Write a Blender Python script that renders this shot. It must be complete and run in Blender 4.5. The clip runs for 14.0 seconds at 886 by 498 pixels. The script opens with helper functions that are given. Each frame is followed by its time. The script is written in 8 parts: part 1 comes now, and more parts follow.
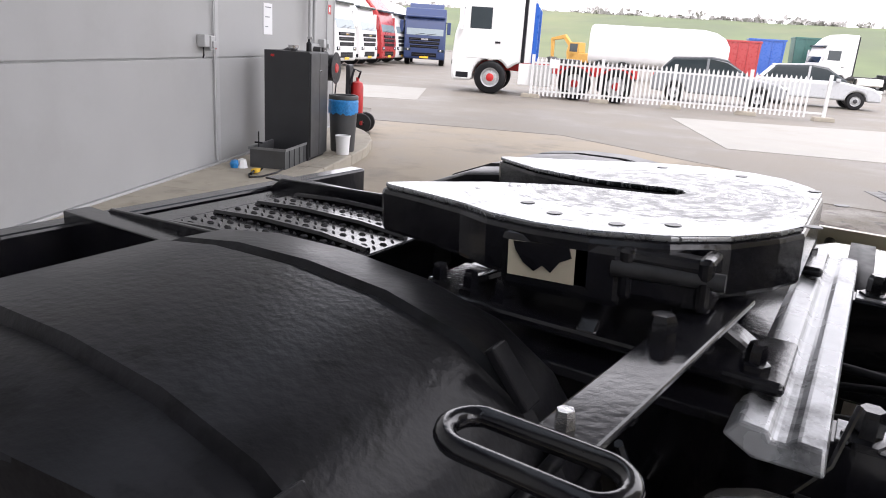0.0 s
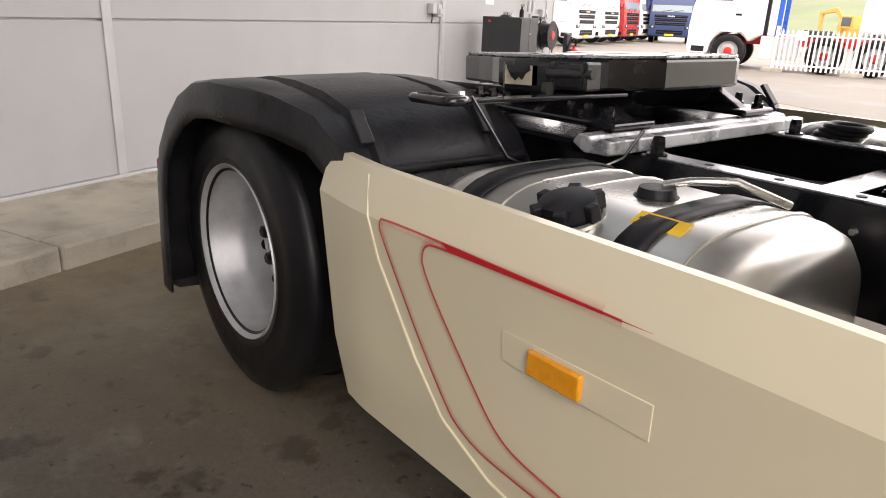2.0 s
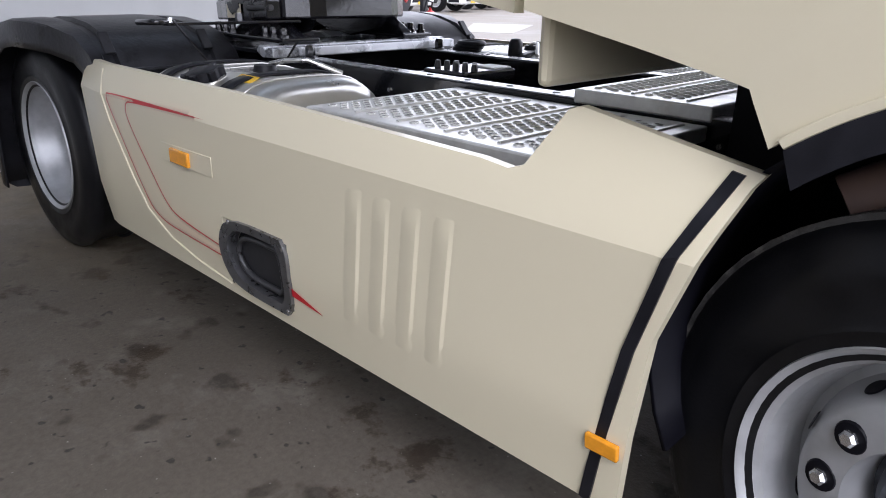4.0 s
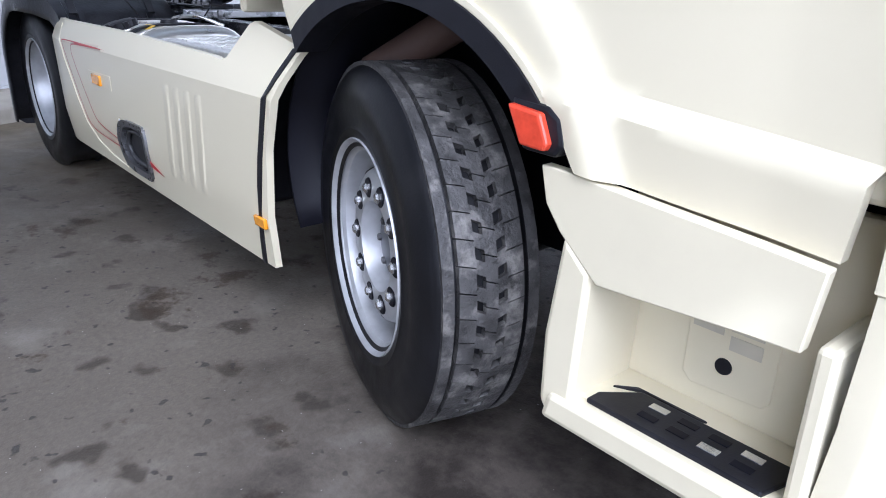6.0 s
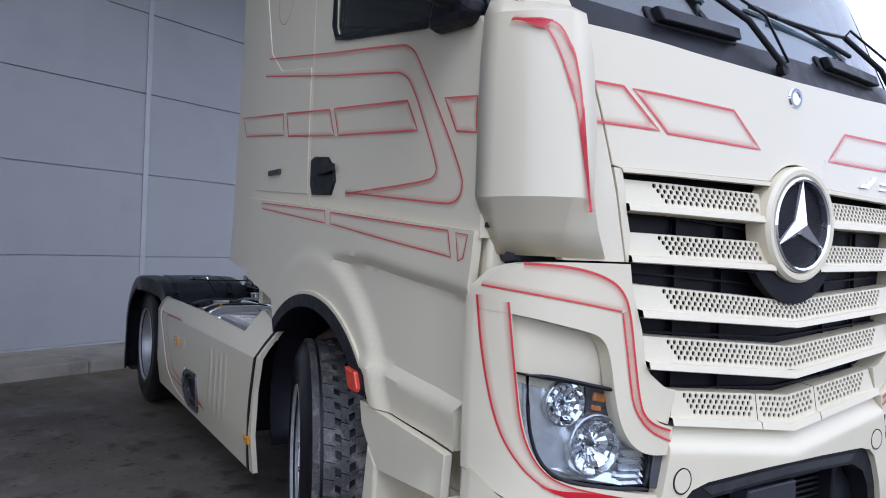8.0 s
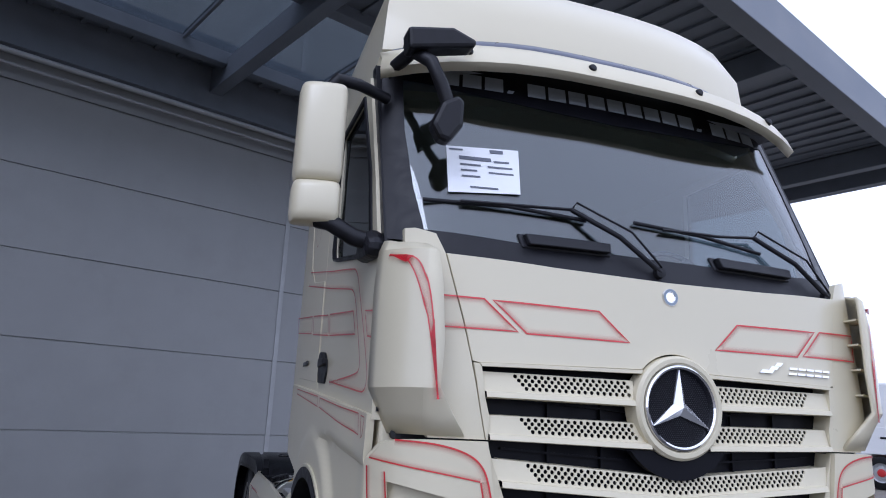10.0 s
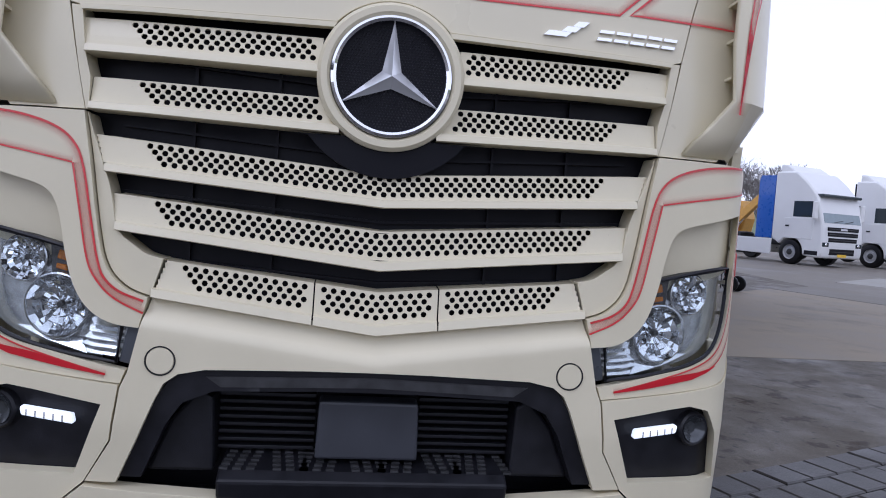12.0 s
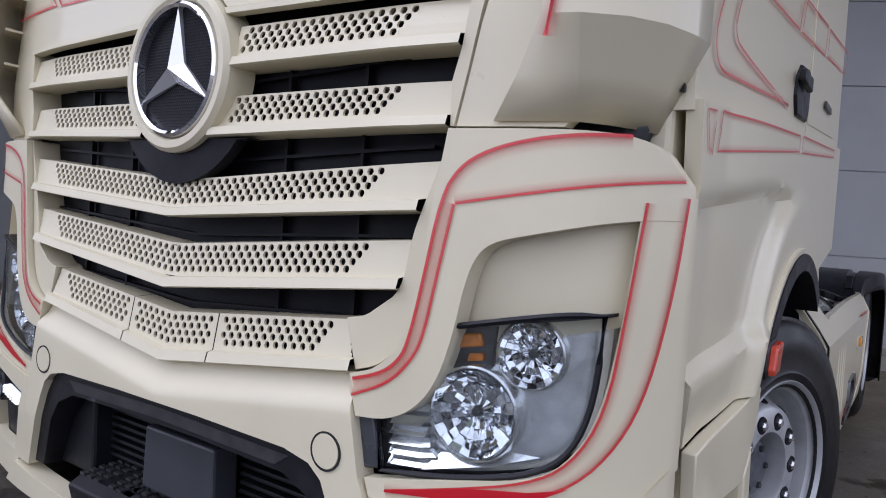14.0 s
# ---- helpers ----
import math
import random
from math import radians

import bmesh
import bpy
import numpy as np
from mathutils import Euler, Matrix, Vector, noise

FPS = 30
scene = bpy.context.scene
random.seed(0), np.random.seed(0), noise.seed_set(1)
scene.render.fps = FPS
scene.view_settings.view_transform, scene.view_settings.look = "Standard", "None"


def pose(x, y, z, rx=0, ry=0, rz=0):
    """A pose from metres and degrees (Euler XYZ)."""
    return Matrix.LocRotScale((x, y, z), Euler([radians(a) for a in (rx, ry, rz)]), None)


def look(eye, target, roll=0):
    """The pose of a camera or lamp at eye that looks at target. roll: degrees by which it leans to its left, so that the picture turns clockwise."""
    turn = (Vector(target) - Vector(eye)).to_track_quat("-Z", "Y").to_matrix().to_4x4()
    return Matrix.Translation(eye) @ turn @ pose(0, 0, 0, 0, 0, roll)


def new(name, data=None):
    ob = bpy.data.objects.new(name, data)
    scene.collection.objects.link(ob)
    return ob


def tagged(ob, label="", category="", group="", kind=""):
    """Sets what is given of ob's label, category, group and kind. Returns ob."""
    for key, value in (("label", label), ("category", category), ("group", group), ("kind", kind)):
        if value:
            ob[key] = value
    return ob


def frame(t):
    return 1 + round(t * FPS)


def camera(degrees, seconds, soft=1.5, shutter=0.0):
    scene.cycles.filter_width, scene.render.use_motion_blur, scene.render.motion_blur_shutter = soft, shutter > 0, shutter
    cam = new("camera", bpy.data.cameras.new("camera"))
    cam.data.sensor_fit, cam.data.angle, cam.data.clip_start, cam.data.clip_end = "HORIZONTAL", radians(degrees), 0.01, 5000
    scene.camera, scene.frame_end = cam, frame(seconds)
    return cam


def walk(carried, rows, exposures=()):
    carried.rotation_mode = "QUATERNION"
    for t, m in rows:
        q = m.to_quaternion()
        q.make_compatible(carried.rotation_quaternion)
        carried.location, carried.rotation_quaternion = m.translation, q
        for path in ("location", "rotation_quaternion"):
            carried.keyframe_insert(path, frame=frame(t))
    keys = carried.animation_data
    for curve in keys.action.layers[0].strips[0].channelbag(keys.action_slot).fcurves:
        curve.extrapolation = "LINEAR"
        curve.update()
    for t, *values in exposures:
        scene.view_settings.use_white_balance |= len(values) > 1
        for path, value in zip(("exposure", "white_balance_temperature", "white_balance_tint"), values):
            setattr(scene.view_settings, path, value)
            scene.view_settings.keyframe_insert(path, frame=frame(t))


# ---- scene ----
cam = camera(64.5, 14.0, soft=1.0)

PATH = [
    (0, (-2.636, -1.509, 1.491), (-3.612, 0.142, 0.924), 3.9),
    (0.5, (-2.538, -1.751, 1.469), (-3.704, -0.224, 0.913), 3.7),
    (1, (-2.294, -1.883, 1.42), (-3.662, -0.535, 0.861), 3.7),
    (1.5, (-1.867, -1.979, 1.358), (-3.32, -0.725, 0.798), 2.9),
    (2, (-1.429, -2.094, 1.334), (-2.888, -0.887, 0.69), 2.4),
    (2.5, (-1.035, -2.141, 1.293), (-2.408, -0.849, 0.625), 2.1),
    (2.7, (-0.896, -2.176, 1.291), (-2.248, -0.866, 0.614), 2.3),
    (4.8, (0.656, -2.276, 1.296), (-0.619, -0.913, 0.578), 0.9),
    (5, (0.804, -2.256, 1.267), (-0.475, -0.888, 0.563), 1.2),
    (5.5, (1.15, -2.169, 1.232), (-0.19, -0.868, 0.517), 1.4),
    (6, (1.536, -2.202, 1.223), (0.125, -0.982, 0.502), 1.2),
    (6.5, (1.909, -2.168, 1.258), (0.433, -1.028, 0.534), 0.7),
    (7, (2.273, -2.182, 1.295), (0.742, -1.087, 0.619), 1.2),
    (7.5, (2.591, -2.311, 1.389), (0.987, -1.193, 0.968), 1.7),
    (7.8, (2.778, -2.322, 1.417), (1.127, -1.207, 1.245), 2.6),
    (8, (2.9, -2.281, 1.437), (1.208, -1.215, 1.435), 2.2),
    (8.2, (3.012, -2.254, 1.459), (1.287, -1.253, 1.603), 2.2),
    (10.3, (3.872, -1.568, 1.472), (2.015, -0.984, 1.932), 3.2),
    (10.5, (3.819, -1.428, 1.404), (1.95, -0.831, 1.792), 3.6),
    (11, (3.74, -1.003, 1.271), (1.839, -0.394, 1.398), 3.9),
    (11.5, (3.59, -0.524, 1.264), (1.652, -0.05, 1.123), 4.2),
    (12, (3.43, -0.084, 1.222), (1.451, 0.181, 1.11), 4.0),
    (12.5, (3.31, 0.343, 1.177), (1.312, 0.256, 1.166), 4.2),
    (13, (3.11, 0.779, 1.234), (1.167, 0.305, 1.203), 4.2),
    (13.5, (2.919, 1.194, 1.258), (1.115, 0.334, 1.181), 3.9),
    (14, (2.552, 1.498, 1.238), (0.902, 0.369, 1.169), 3.9),
]
walk(cam, [(t, look(eye, target, roll)) for t, eye, target, roll in PATH], [(0, 1.33, 6450, 17), (0.5, 1.6, 6550, 17), (1, 1.75, 6700, 18), (1.5, 1.93, 6900, 18), (2, 1.8, 7100, 18), (2.7, 1.4, 6850, 18), (5, 2.05, 5450, 17), (5.5, 2.2, 5400, 17), (6, 2.05, 5350, 17), (6.5, 1.6, 5350, 18), (7.5, 0.95, 5400, 19), (8.2, 0.5, 5250, 19), (10.5, 0.1, 5300, 19), (11, -0.05, 5350, 19), (12.5, -0.02, 5500, 21), (14, 0.22, 5600, 21)])

# ---- light ----
world = bpy.data.worlds.new("overcast_sky")
scene.world = world
world.use_nodes = True
wn = world.node_tree.nodes
wl = world.node_tree.links
sky = wn.new("ShaderNodeTexSky")
sky.sky_type, sky.sun_disc = "NISHITA", False
sky.sun_elevation, sky.sun_rotation = radians(49), radians(130)
sky.air_density, sky.dust_density, sky.ozone_density = 1.0, 1.0, 1.0
grey = wn.new("ShaderNodeHueSaturation")
grey.inputs["Saturation"].default_value = 0.10
wl.new(sky.outputs[0], grey.inputs["Color"])
cloud = wn.new("ShaderNodeMix")
cloud.data_type = "RGBA"
cloud.inputs[0].default_value = 0.65
cloud.inputs[7].default_value = (11.6, 11.7, 12.0, 1)
wl.new(grey.outputs[0], cloud.inputs[6])
wl.new(cloud.outputs[2], wn["Background"].inputs["Color"])
wn["Background"].inputs["Strength"].default_value = 0.12
sun = new("sun", bpy.data.lights.new("sun", "SUN"))
sun.data.energy, sun.data.angle, sun.data.color = 0.5, radians(25), (1.0, 0.97, 0.93)
sun.matrix_world = look((6, -5, 9), (0, 0, 0))


# ---- materials ----
def mat(name, color, rough=0.5, metal=0.0, var=0.15, scale=8.0, bump=0.0, bscale=60.0, coat=0.0, dirt=None, dscale=2.0, damt=0.0, spec=0.5):
    """A painted, metal, rubber or stone surface with two scales of variation."""
    m = bpy.data.materials.new(name)
    m.use_nodes = True
    n, l = m.node_tree.nodes, m.node_tree.links
    b = n["Principled BSDF"]
    b.inputs["Metallic"].default_value = metal
    b.inputs["Coat Weight"].default_value = coat
    b.inputs["Coat Roughness"].default_value = 0.08
    b.inputs["Specular IOR Level"].default_value = spec
    co = n.new("ShaderNodeTexCoord")
    t1 = n.new("ShaderNodeTexNoise")
    t1.inputs["Scale"].default_value, t1.inputs["Detail"].default_value = scale, 6.0
    l.new(co.outputs["Object"], t1.inputs["Vector"])
    ramp = n.new("ShaderNodeMapRange")
    ramp.inputs[1].default_value, ramp.inputs[2].default_value = 0.3, 0.7
    ramp.inputs[3].default_value, ramp.inputs[4].default_value = 1 - var, 1 + var
    l.new(t1.outputs["Fac"], ramp.inputs[0])
    mul = n.new("ShaderNodeMix")
    mul.data_type, mul.blend_type = "RGBA", "MULTIPLY"
    mul.inputs[0].default_value = 1.0
    mul.inputs[6].default_value = (*color, 1)
    l.new(ramp.outputs[0], mul.inputs[7])
    out = mul.outputs[2]
    if dirt:
        t2 = n.new("ShaderNodeTexNoise")
        t2.inputs["Scale"].default_value, t2.inputs["Detail"].default_value, t2.inputs["Roughness"].default_value = dscale, 8.0, 0.65
        l.new(co.outputs["Object"], t2.inputs["Vector"])
        r2 = n.new("ShaderNodeMapRange")
        r2.inputs[1].default_value, r2.inputs[2].default_value = 0.52, 0.68
        r2.inputs[3].default_value, r2.inputs[4].default_value = 0.0, damt
        l.new(t2.outputs["Fac"], r2.inputs[0])
        mx = n.new("ShaderNodeMix")
        mx.data_type = "RGBA"
        l.new(r2.outputs[0], mx.inputs[0])
        l.new(out, mx.inputs[6])
        mx.inputs[7].default_value = (*dirt, 1)
        out = mx.outputs[2]
    l.new(out, b.inputs["Base Color"])
    rr = n.new("ShaderNodeMapRange")
    rr.inputs[1].default_value, rr.inputs[2].default_value = 0.3, 0.7
    rr.inputs[3].default_value, rr.inputs[4].default_value = max(0.02, rough * 0.8), min(1, rough * 1.2)
    l.new(t1.outputs["Fac"], rr.inputs[0])
    l.new(rr.outputs[0], b.inputs["Roughness"])
    if bump:
        t3 = n.new("ShaderNodeTexNoise")
        t3.inputs["Scale"].default_value, t3.inputs["Detail"].default_value = bscale, 5.0
        l.new(co.outputs["Object"], t3.inputs["Vector"])
        bp = n.new("ShaderNodeBump")
        bp.inputs["Strength"].default_value, bp.inputs["Distance"].default_value = bump, 0.01
        l.new(t3.outputs["Fac"], bp.inputs["Height"])
        l.new(bp.outputs[0], b.inputs["Normal"])
    return m


CREAM = (0.66, 0.60, 0.432)
cream = mat("cream_paint", CREAM, 0.33, var=0.015, scale=0.9, coat=0.35, bump=0.02, bscale=400)
cream_plastic = mat("cream_painted_plastic", CREAM, 0.42, var=0.03, scale=4, coat=0.15, dirt=(0.48, 0.41, 0.3), dscale=7, damt=0.06, bump=0.03, bscale=500)
black_plastic = mat("black_plastic", (0.009, 0.009, 0.012), 0.45, var=0.3, scale=20, bump=0.06, bscale=300, spec=0.3)
slot_black = mat("black_grille", (0.004, 0.004, 0.007), 0.5, var=0.2, spec=0.18)
fender_black = mat("mudguard_plastic", (0.019, 0.019, 0.022), 0.34, var=0.45, scale=5, bump=0.13, bscale=60, dirt=(0.004, 0.004, 0.004), dscale=14, damt=0.85, spec=0.28)
frame_black = mat("black_chassis_paint", (0.008, 0.008, 0.011), 0.20, var=0.3, scale=10, bump=0.10, bscale=60, dirt=(0.045, 0.043, 0.04), dscale=9, damt=0.35, coat=0.4)
rubber = mat("tyre_rubber", (0.006, 0.006, 0.007), 0.38, var=0.3, scale=12, bump=0.06, bscale=120, dirt=(0.05, 0.048, 0.045), dscale=5, damt=0.12, spec=0.28)
tread = mat("tyre_tread", (0.040, 0.038, 0.036), 0.55, var=0.5, scale=22, bump=0.4, bscale=90, dirt=(0.17, 0.16, 0.145), dscale=16, damt=0.8)
silver = mat("silver_rim", (0.46, 0.465, 0.47), 0.42, metal=0.45, var=0.12, scale=14, dirt=(0.25, 0.24, 0.22), dscale=10, damt=0.2)
steel = mat("greased_steel", (0.70, 0.70, 0.70), 0.22, metal=0.9, var=0.1, scale=18, bump=0.1, bscale=80)
chrome = mat("chrome", (0.88, 0.88, 0.90), 0.05, metal=1.0, var=0.02)
alu = mat("tank_aluminium", (0.66, 0.65, 0.62), 0.30, metal=0.9, var=0.12, scale=3, dirt=(0.35, 0.31, 0.24), dscale=3, damt=0.3, bump=0.04, bscale=25)
alu_plate = mat("aluminium_plate", (0.72, 0.72, 0.70), 0.38, metal=0.6, var=0.12, scale=20, dirt=(0.4, 0.38, 0.34), dscale=14, damt=0.3)
dark_steel = mat("dark_steel", (0.05, 0.05, 0.052), 0.4, metal=0.4, var=0.25, scale=25)
amber = mat("amber_lens", (0.75, 0.30, 0.01), 0.12, var=0.1, scale=60, coat=0.5)
red_lens = mat("red_lens", (0.62, 0.06, 0.025), 0.12, var=0.12, scale=60, coat=0.5)
yellow = mat("yellow_sticker", (0.80, 0.50, 0.03), 0.5, var=0.1, scale=30)
white_sheet = mat("white_paper", (0.80, 0.81, 0.82), 0.6, var=0.02)
ink = mat("grey_print", (0.12, 0.13, 0.16), 0.6, var=0.05)
seam_dark = mat("panel_gap", (0.01, 0.01, 0.01), 0.8, var=0.1)
interior = mat("dark_cab_interior", (0.035, 0.037, 0.042), 0.7, var=0.2, scale=10)
curtain_grey = mat("grey_cab_lining", (0.28, 0.29, 0.32), 0.8, var=0.15, scale=6)


def glass(name, tint, gloss_rough=0.02, ior=1.55):
    m = bpy.data.materials.new(name)
    m.use_nodes = True
    n, l = m.node_tree.nodes, m.node_tree.links
    n.remove(n["Principled BSDF"])
    a, g, x, f = n.new("ShaderNodeBsdfTransparent"), n.new("ShaderNodeBsdfGlossy"), n.new("ShaderNodeMixShader"), n.new("ShaderNodeLayerWeight")
    a.inputs[0].default_value = (*tint, 1)
    g.inputs["Roughness"].default_value = gloss_rough
    f.inputs[0].default_value = 0.5
    f0 = ((ior - 1) / (ior + 1)) ** 2
    p, k = n.new("ShaderNodeMath"), n.new("ShaderNodeMath")
    p.operation, p.inputs[1].default_value = "POWER", 4.5
    k.operation, k.inputs[1].default_value, k.inputs[2].default_value = "MULTIPLY_ADD", 1 - f0, f0
    l.new(f.outputs["Facing"], p.inputs[0])
    l.new(p.outputs[0], k.inputs[0])
    l.new(k.outputs[0], x.inputs[0])
    l.new(a.outputs[0], x.inputs[1])
    l.new(g.outputs[0], x.inputs[2])
    l.new(x.outputs[0], n["Material Output"].inputs[0])
    return m


screen_glass = glass("windscreen_glass", (0.68, 0.74, 0.77), 0.02, 2.1)
side_glass = glass("side_window_glass", (0.30, 0.33, 0.34))
clear_lens = glass("clear_lamp_lens", (0.93, 0.95, 0.96))


def pinstripe_mat():
    """Airbrushed red: full at the drawn edge, fading into the cream."""
    m = bpy.data.materials.new("airbrushed_red")
    m.use_nodes = True
    n, l = m.node_tree.nodes, m.node_tree.links
    b = n["Principled BSDF"]
    b.inputs["Roughness"].default_value, b.inputs["Coat Weight"].default_value = 0.33, 0.3
    at = n.new("ShaderNodeAttribute")
    at.attribute_name = "fade"
    pw = n.new("ShaderNodeMath")
    pw.operation, pw.inputs[1].default_value = "POWER", 1.3
    l.new(at.outputs["Fac"], pw.inputs[0])
    b.inputs["Base Color"].default_value = (0.60, 0.010, 0.020, 1)
    clear, blend = n.new("ShaderNodeBsdfTransparent"), n.new("ShaderNodeMixShader")
    l.new(pw.outputs[0], blend.inputs[0])
    l.new(clear.outputs[0], blend.inputs[1])
    l.new(b.outputs[0], blend.inputs[2])
    l.new(blend.outputs[0], n["Material Output"].inputs[0])
    return m


red_air = pinstripe_mat()


def ground_mat():
    """Wet, stained concrete and asphalt of a yard."""
    m = bpy.data.materials.new("stained_yard_concrete")
    m.use_nodes = True
    n, l = m.node_tree.nodes, m.node_tree.links
    b = n["Principled BSDF"]
    b.inputs["Specular IOR Level"].default_value = 0.12
    co = n.new("ShaderNodeTexCoord")

    def noise_tex(scale, detail=8.0, rough=0.6):
        t = n.new("ShaderNodeTexNoise")
        t.inputs["Scale"].default_value, t.inputs["Detail"].default_value, t.inputs["Roughness"].default_value = scale, detail, rough
        l.new(co.outputs["Object"], t.inputs["Vector"])
        return t.outputs["Fac"]

    def rng(src, a, b2, c, d):
        r = n.new("ShaderNodeMapRange")
        for i, v in enumerate((a, b2, c, d)):
            r.inputs[i + 1].default_value = v
        l.new(src, r.inputs[0])
        return r.outputs[0]

    def mix(fac, a, b2, mode="MIX"):
        x = n.new("ShaderNodeMix")
        x.data_type, x.blend_type = "RGBA", mode
        for i, v in ((0, fac), (6, a), (7, b2)):
            if isinstance(v, tuple):
                x.inputs[i].default_value = (*v, 1)
            elif isinstance(v, float):
                x.inputs[i].default_value = v
            else:
                l.new(v, x.inputs[i])
        return x.outputs[2]

    base = mix(rng(noise_tex(0.35), 0.35, 0.65, 0, 1), (0.104, 0.089, 0.069), (0.156, 0.136, 0.109))
    fine = mix(rng(noise_tex(45, 4), 0.3, 0.7, 0, 0.5), base, (0.068, 0.060, 0.051))
    worn = mix(rng(noise_tex(3.0), 0.56, 0.70, 0, 0.75), fine, (0.19, 0.172, 0.145))
    spots = mix(rng(noise_tex(4.5, 3, 0.5), 0.60, 0.66, 0, 0.8), worn, (0.040, 0.033, 0.026))
    small = mix(rng(noise_tex(16, 2, 0.5), 0.66, 0.70, 0, 0.85), spots, (0.035, 0.032, 0.03))
    film = mix(rng(noise_tex(7.0, 9, 0.72), 0.50, 0.64, 0, 0.55), small, (0.215, 0.195, 0.168))
    small = mix(rng(noise_tex(1.1, 9, 0.7), 0.50, 0.60, 0, 0.75), small, film)
    oil = mix(rng(noise_tex(2.3, 7, 0.68), 0.58, 0.63, 0, 0.8), small, (0.042, 0.030, 0.020))
    # darker brown patch with a ragged edge round the truck's front right corner
    dist = n.new("ShaderNodeVectorMath")
    dist.operation, dist.inputs[1].default_value = "DISTANCE", (1.15, -0.75, 0.0)
    l.new(co.outputs["Object"], dist.inputs[0])
    edge = n.new("ShaderNodeMath")
    edge.operation, edge.inputs[1].default_value = "MULTIPLY_ADD", 2.4
    l.new(noise_tex(1.6, 7, 0.65), edge.inputs[0])
    l.new(dist.outputs["Value"], edge.inputs[2])
    dark_patch = rng(edge.outputs[0], 2.05, 2.75, 1.0, 0.0)
    dark_ground = mix(rng(noise_tex(6.0, 8, 0.7), 0.42, 0.62, 0, 1), (0.030, 0.025, 0.021), (0.075, 0.064, 0.053))
    near = n.new("ShaderNodeVectorMath")
    near.operation, near.inputs[1].default_value = "DISTANCE", (-5.4, 0.4, 0.0)
    l.new(co.outputs["Object"], near.inputs[0])
    reach = n.new("ShaderNodeMath")
    reach.operation, reach.inputs[1].default_value = "MULTIPLY_ADD", 1.6
    l.new(noise_tex(1.2, 7, 0.65), reach.inputs[0])
    l.new(near.outputs["Value"], reach.inputs[2])
    sand = mix(rng(noise_tex(5.0, 8, 0.7), 0.4, 0.66, 0, 0.7), (0.215, 0.172, 0.112), (0.13, 0.108, 0.078))
    oil = mix(rng(reach.outputs[0], 2.3, 3.9, 0.85, 0.0), oil, sand)
    small = mix(dark_patch, oil, dark_ground)
    white = mix(rng(noise_tex(70, 2, 0.5), 0.74, 0.77, 0, 0.6), small, (0.5, 0.48, 0.45))
    l.new(white, b.inputs["Base Color"])
    l.new(rng(noise_tex(1.3), 0.35, 0.65, 0.34, 0.72), b.inputs["Roughness"])
    bp = n.new("ShaderNodeBump")
    bp.inputs["Strength"].default_value, bp.inputs["Distance"].default_value = 0.25, 0.01
    l.new(noise_tex(90, 4), bp.inputs["Height"])
    l.new(bp.outputs[0], b.inputs["Normal"])
    return m


yard = ground_mat()
pale_concrete = mat("pale_concrete_slab", (0.29, 0.28, 0.255), 0.75, var=0.12, scale=1.5, bump=0.2, bscale=80, dirt=(0.25, 0.23, 0.2), dscale=0.8, damt=0.5)
kerb_concrete = mat("kerb_concrete", (0.33, 0.30, 0.245), 0.8, var=0.15, scale=4, bump=0.25, bscale=90, dirt=(0.16, 0.14, 0.11), dscale=3, damt=0.6)
apron_concrete = mat("tan_concrete_apron", (0.262, 0.220, 0.163), 0.7, var=0.18, scale=1.2, bump=0.25, bscale=80, dirt=(0.12, 0.105, 0.085), dscale=0.9, damt=0.6)
asphalt = mat("worn_asphalt", (0.158, 0.140, 0.116), 0.65, var=0.2, scale=0.6, bump=0.3, bscale=60, dirt=(0.22, 0.21, 0.19), dscale=0.5, damt=0.6)
paver = mat("grey_paver", (0.12, 0.115, 0.11), 0.35, var=0.25, scale=6, bump=0.2, bscale=90)
wall_grey = mat("grey_sandwich_panel", (0.36, 0.365, 0.365), 0.5, var=0.04, scale=2, dirt=(0.30, 0.30, 0.29), dscale=1.2, damt=0.3, bump=0.03, bscale=200)
trim_grey = mat("grey_metal_trim", (0.42, 0.425, 0.43), 0.45, metal=0.2, var=0.06)
canopy_dark = mat("dark_canopy_metal", (0.17, 0.19, 0.225), 0.5, var=0.12, scale=2)
skylight_mat = glass("canopy_skylight_sheet", (0.46, 0.49, 0.51), 0.3)
grass_mat = mat("far_grass", (0.115, 0.145, 0.07), 0.9, var=0.3, scale=0.05, dirt=(0.2, 0.2, 0.1), dscale=0.02, damt=0.6)
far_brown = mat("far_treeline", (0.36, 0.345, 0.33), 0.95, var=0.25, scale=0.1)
bark = mat("bare_twigs", (0.20, 0.185, 0.17), 0.9, var=0.25, scale=3)
galv = mat("white_fence_paint", (0.62, 0.62, 0.61), 0.5, var=0.08)
white_paint = mat("white_cab_paint", (0.70, 0.70, 0.69), 0.4, var=0.04, scale=0.8)
blue_paint = mat("blue_cab_paint", (0.022, 0.042, 0.12), 0.4, var=0.05, scale=0.8)
bright_blue = mat("bright_blue_paint", (0.02, 0.10, 0.42), 0.3, var=0.05, coat=0.3)
red_paint = mat("red_cab_paint", (0.38, 0.03, 0.03), 0.3, var=0.05, coat=0.3)
green_paint = mat("green_container_paint", (0.05, 0.14, 0.12), 0.4, var=0.1)
car_grey = mat("grey_car_paint", (0.20, 0.21, 0.22), 0.3, var=0.04, coat=0.3)
excav_yellow = mat("excavator_paint", (0.55, 0.30, 0.06), 0.5, var=0.1)
far_glass = mat("dark_vehicle_glass", (0.03, 0.04, 0.045), 0.06, var=0.05)
light_glass = mat("pale_vehicle_glass", (0.22, 0.27, 0.29), 0.08, var=0.05)
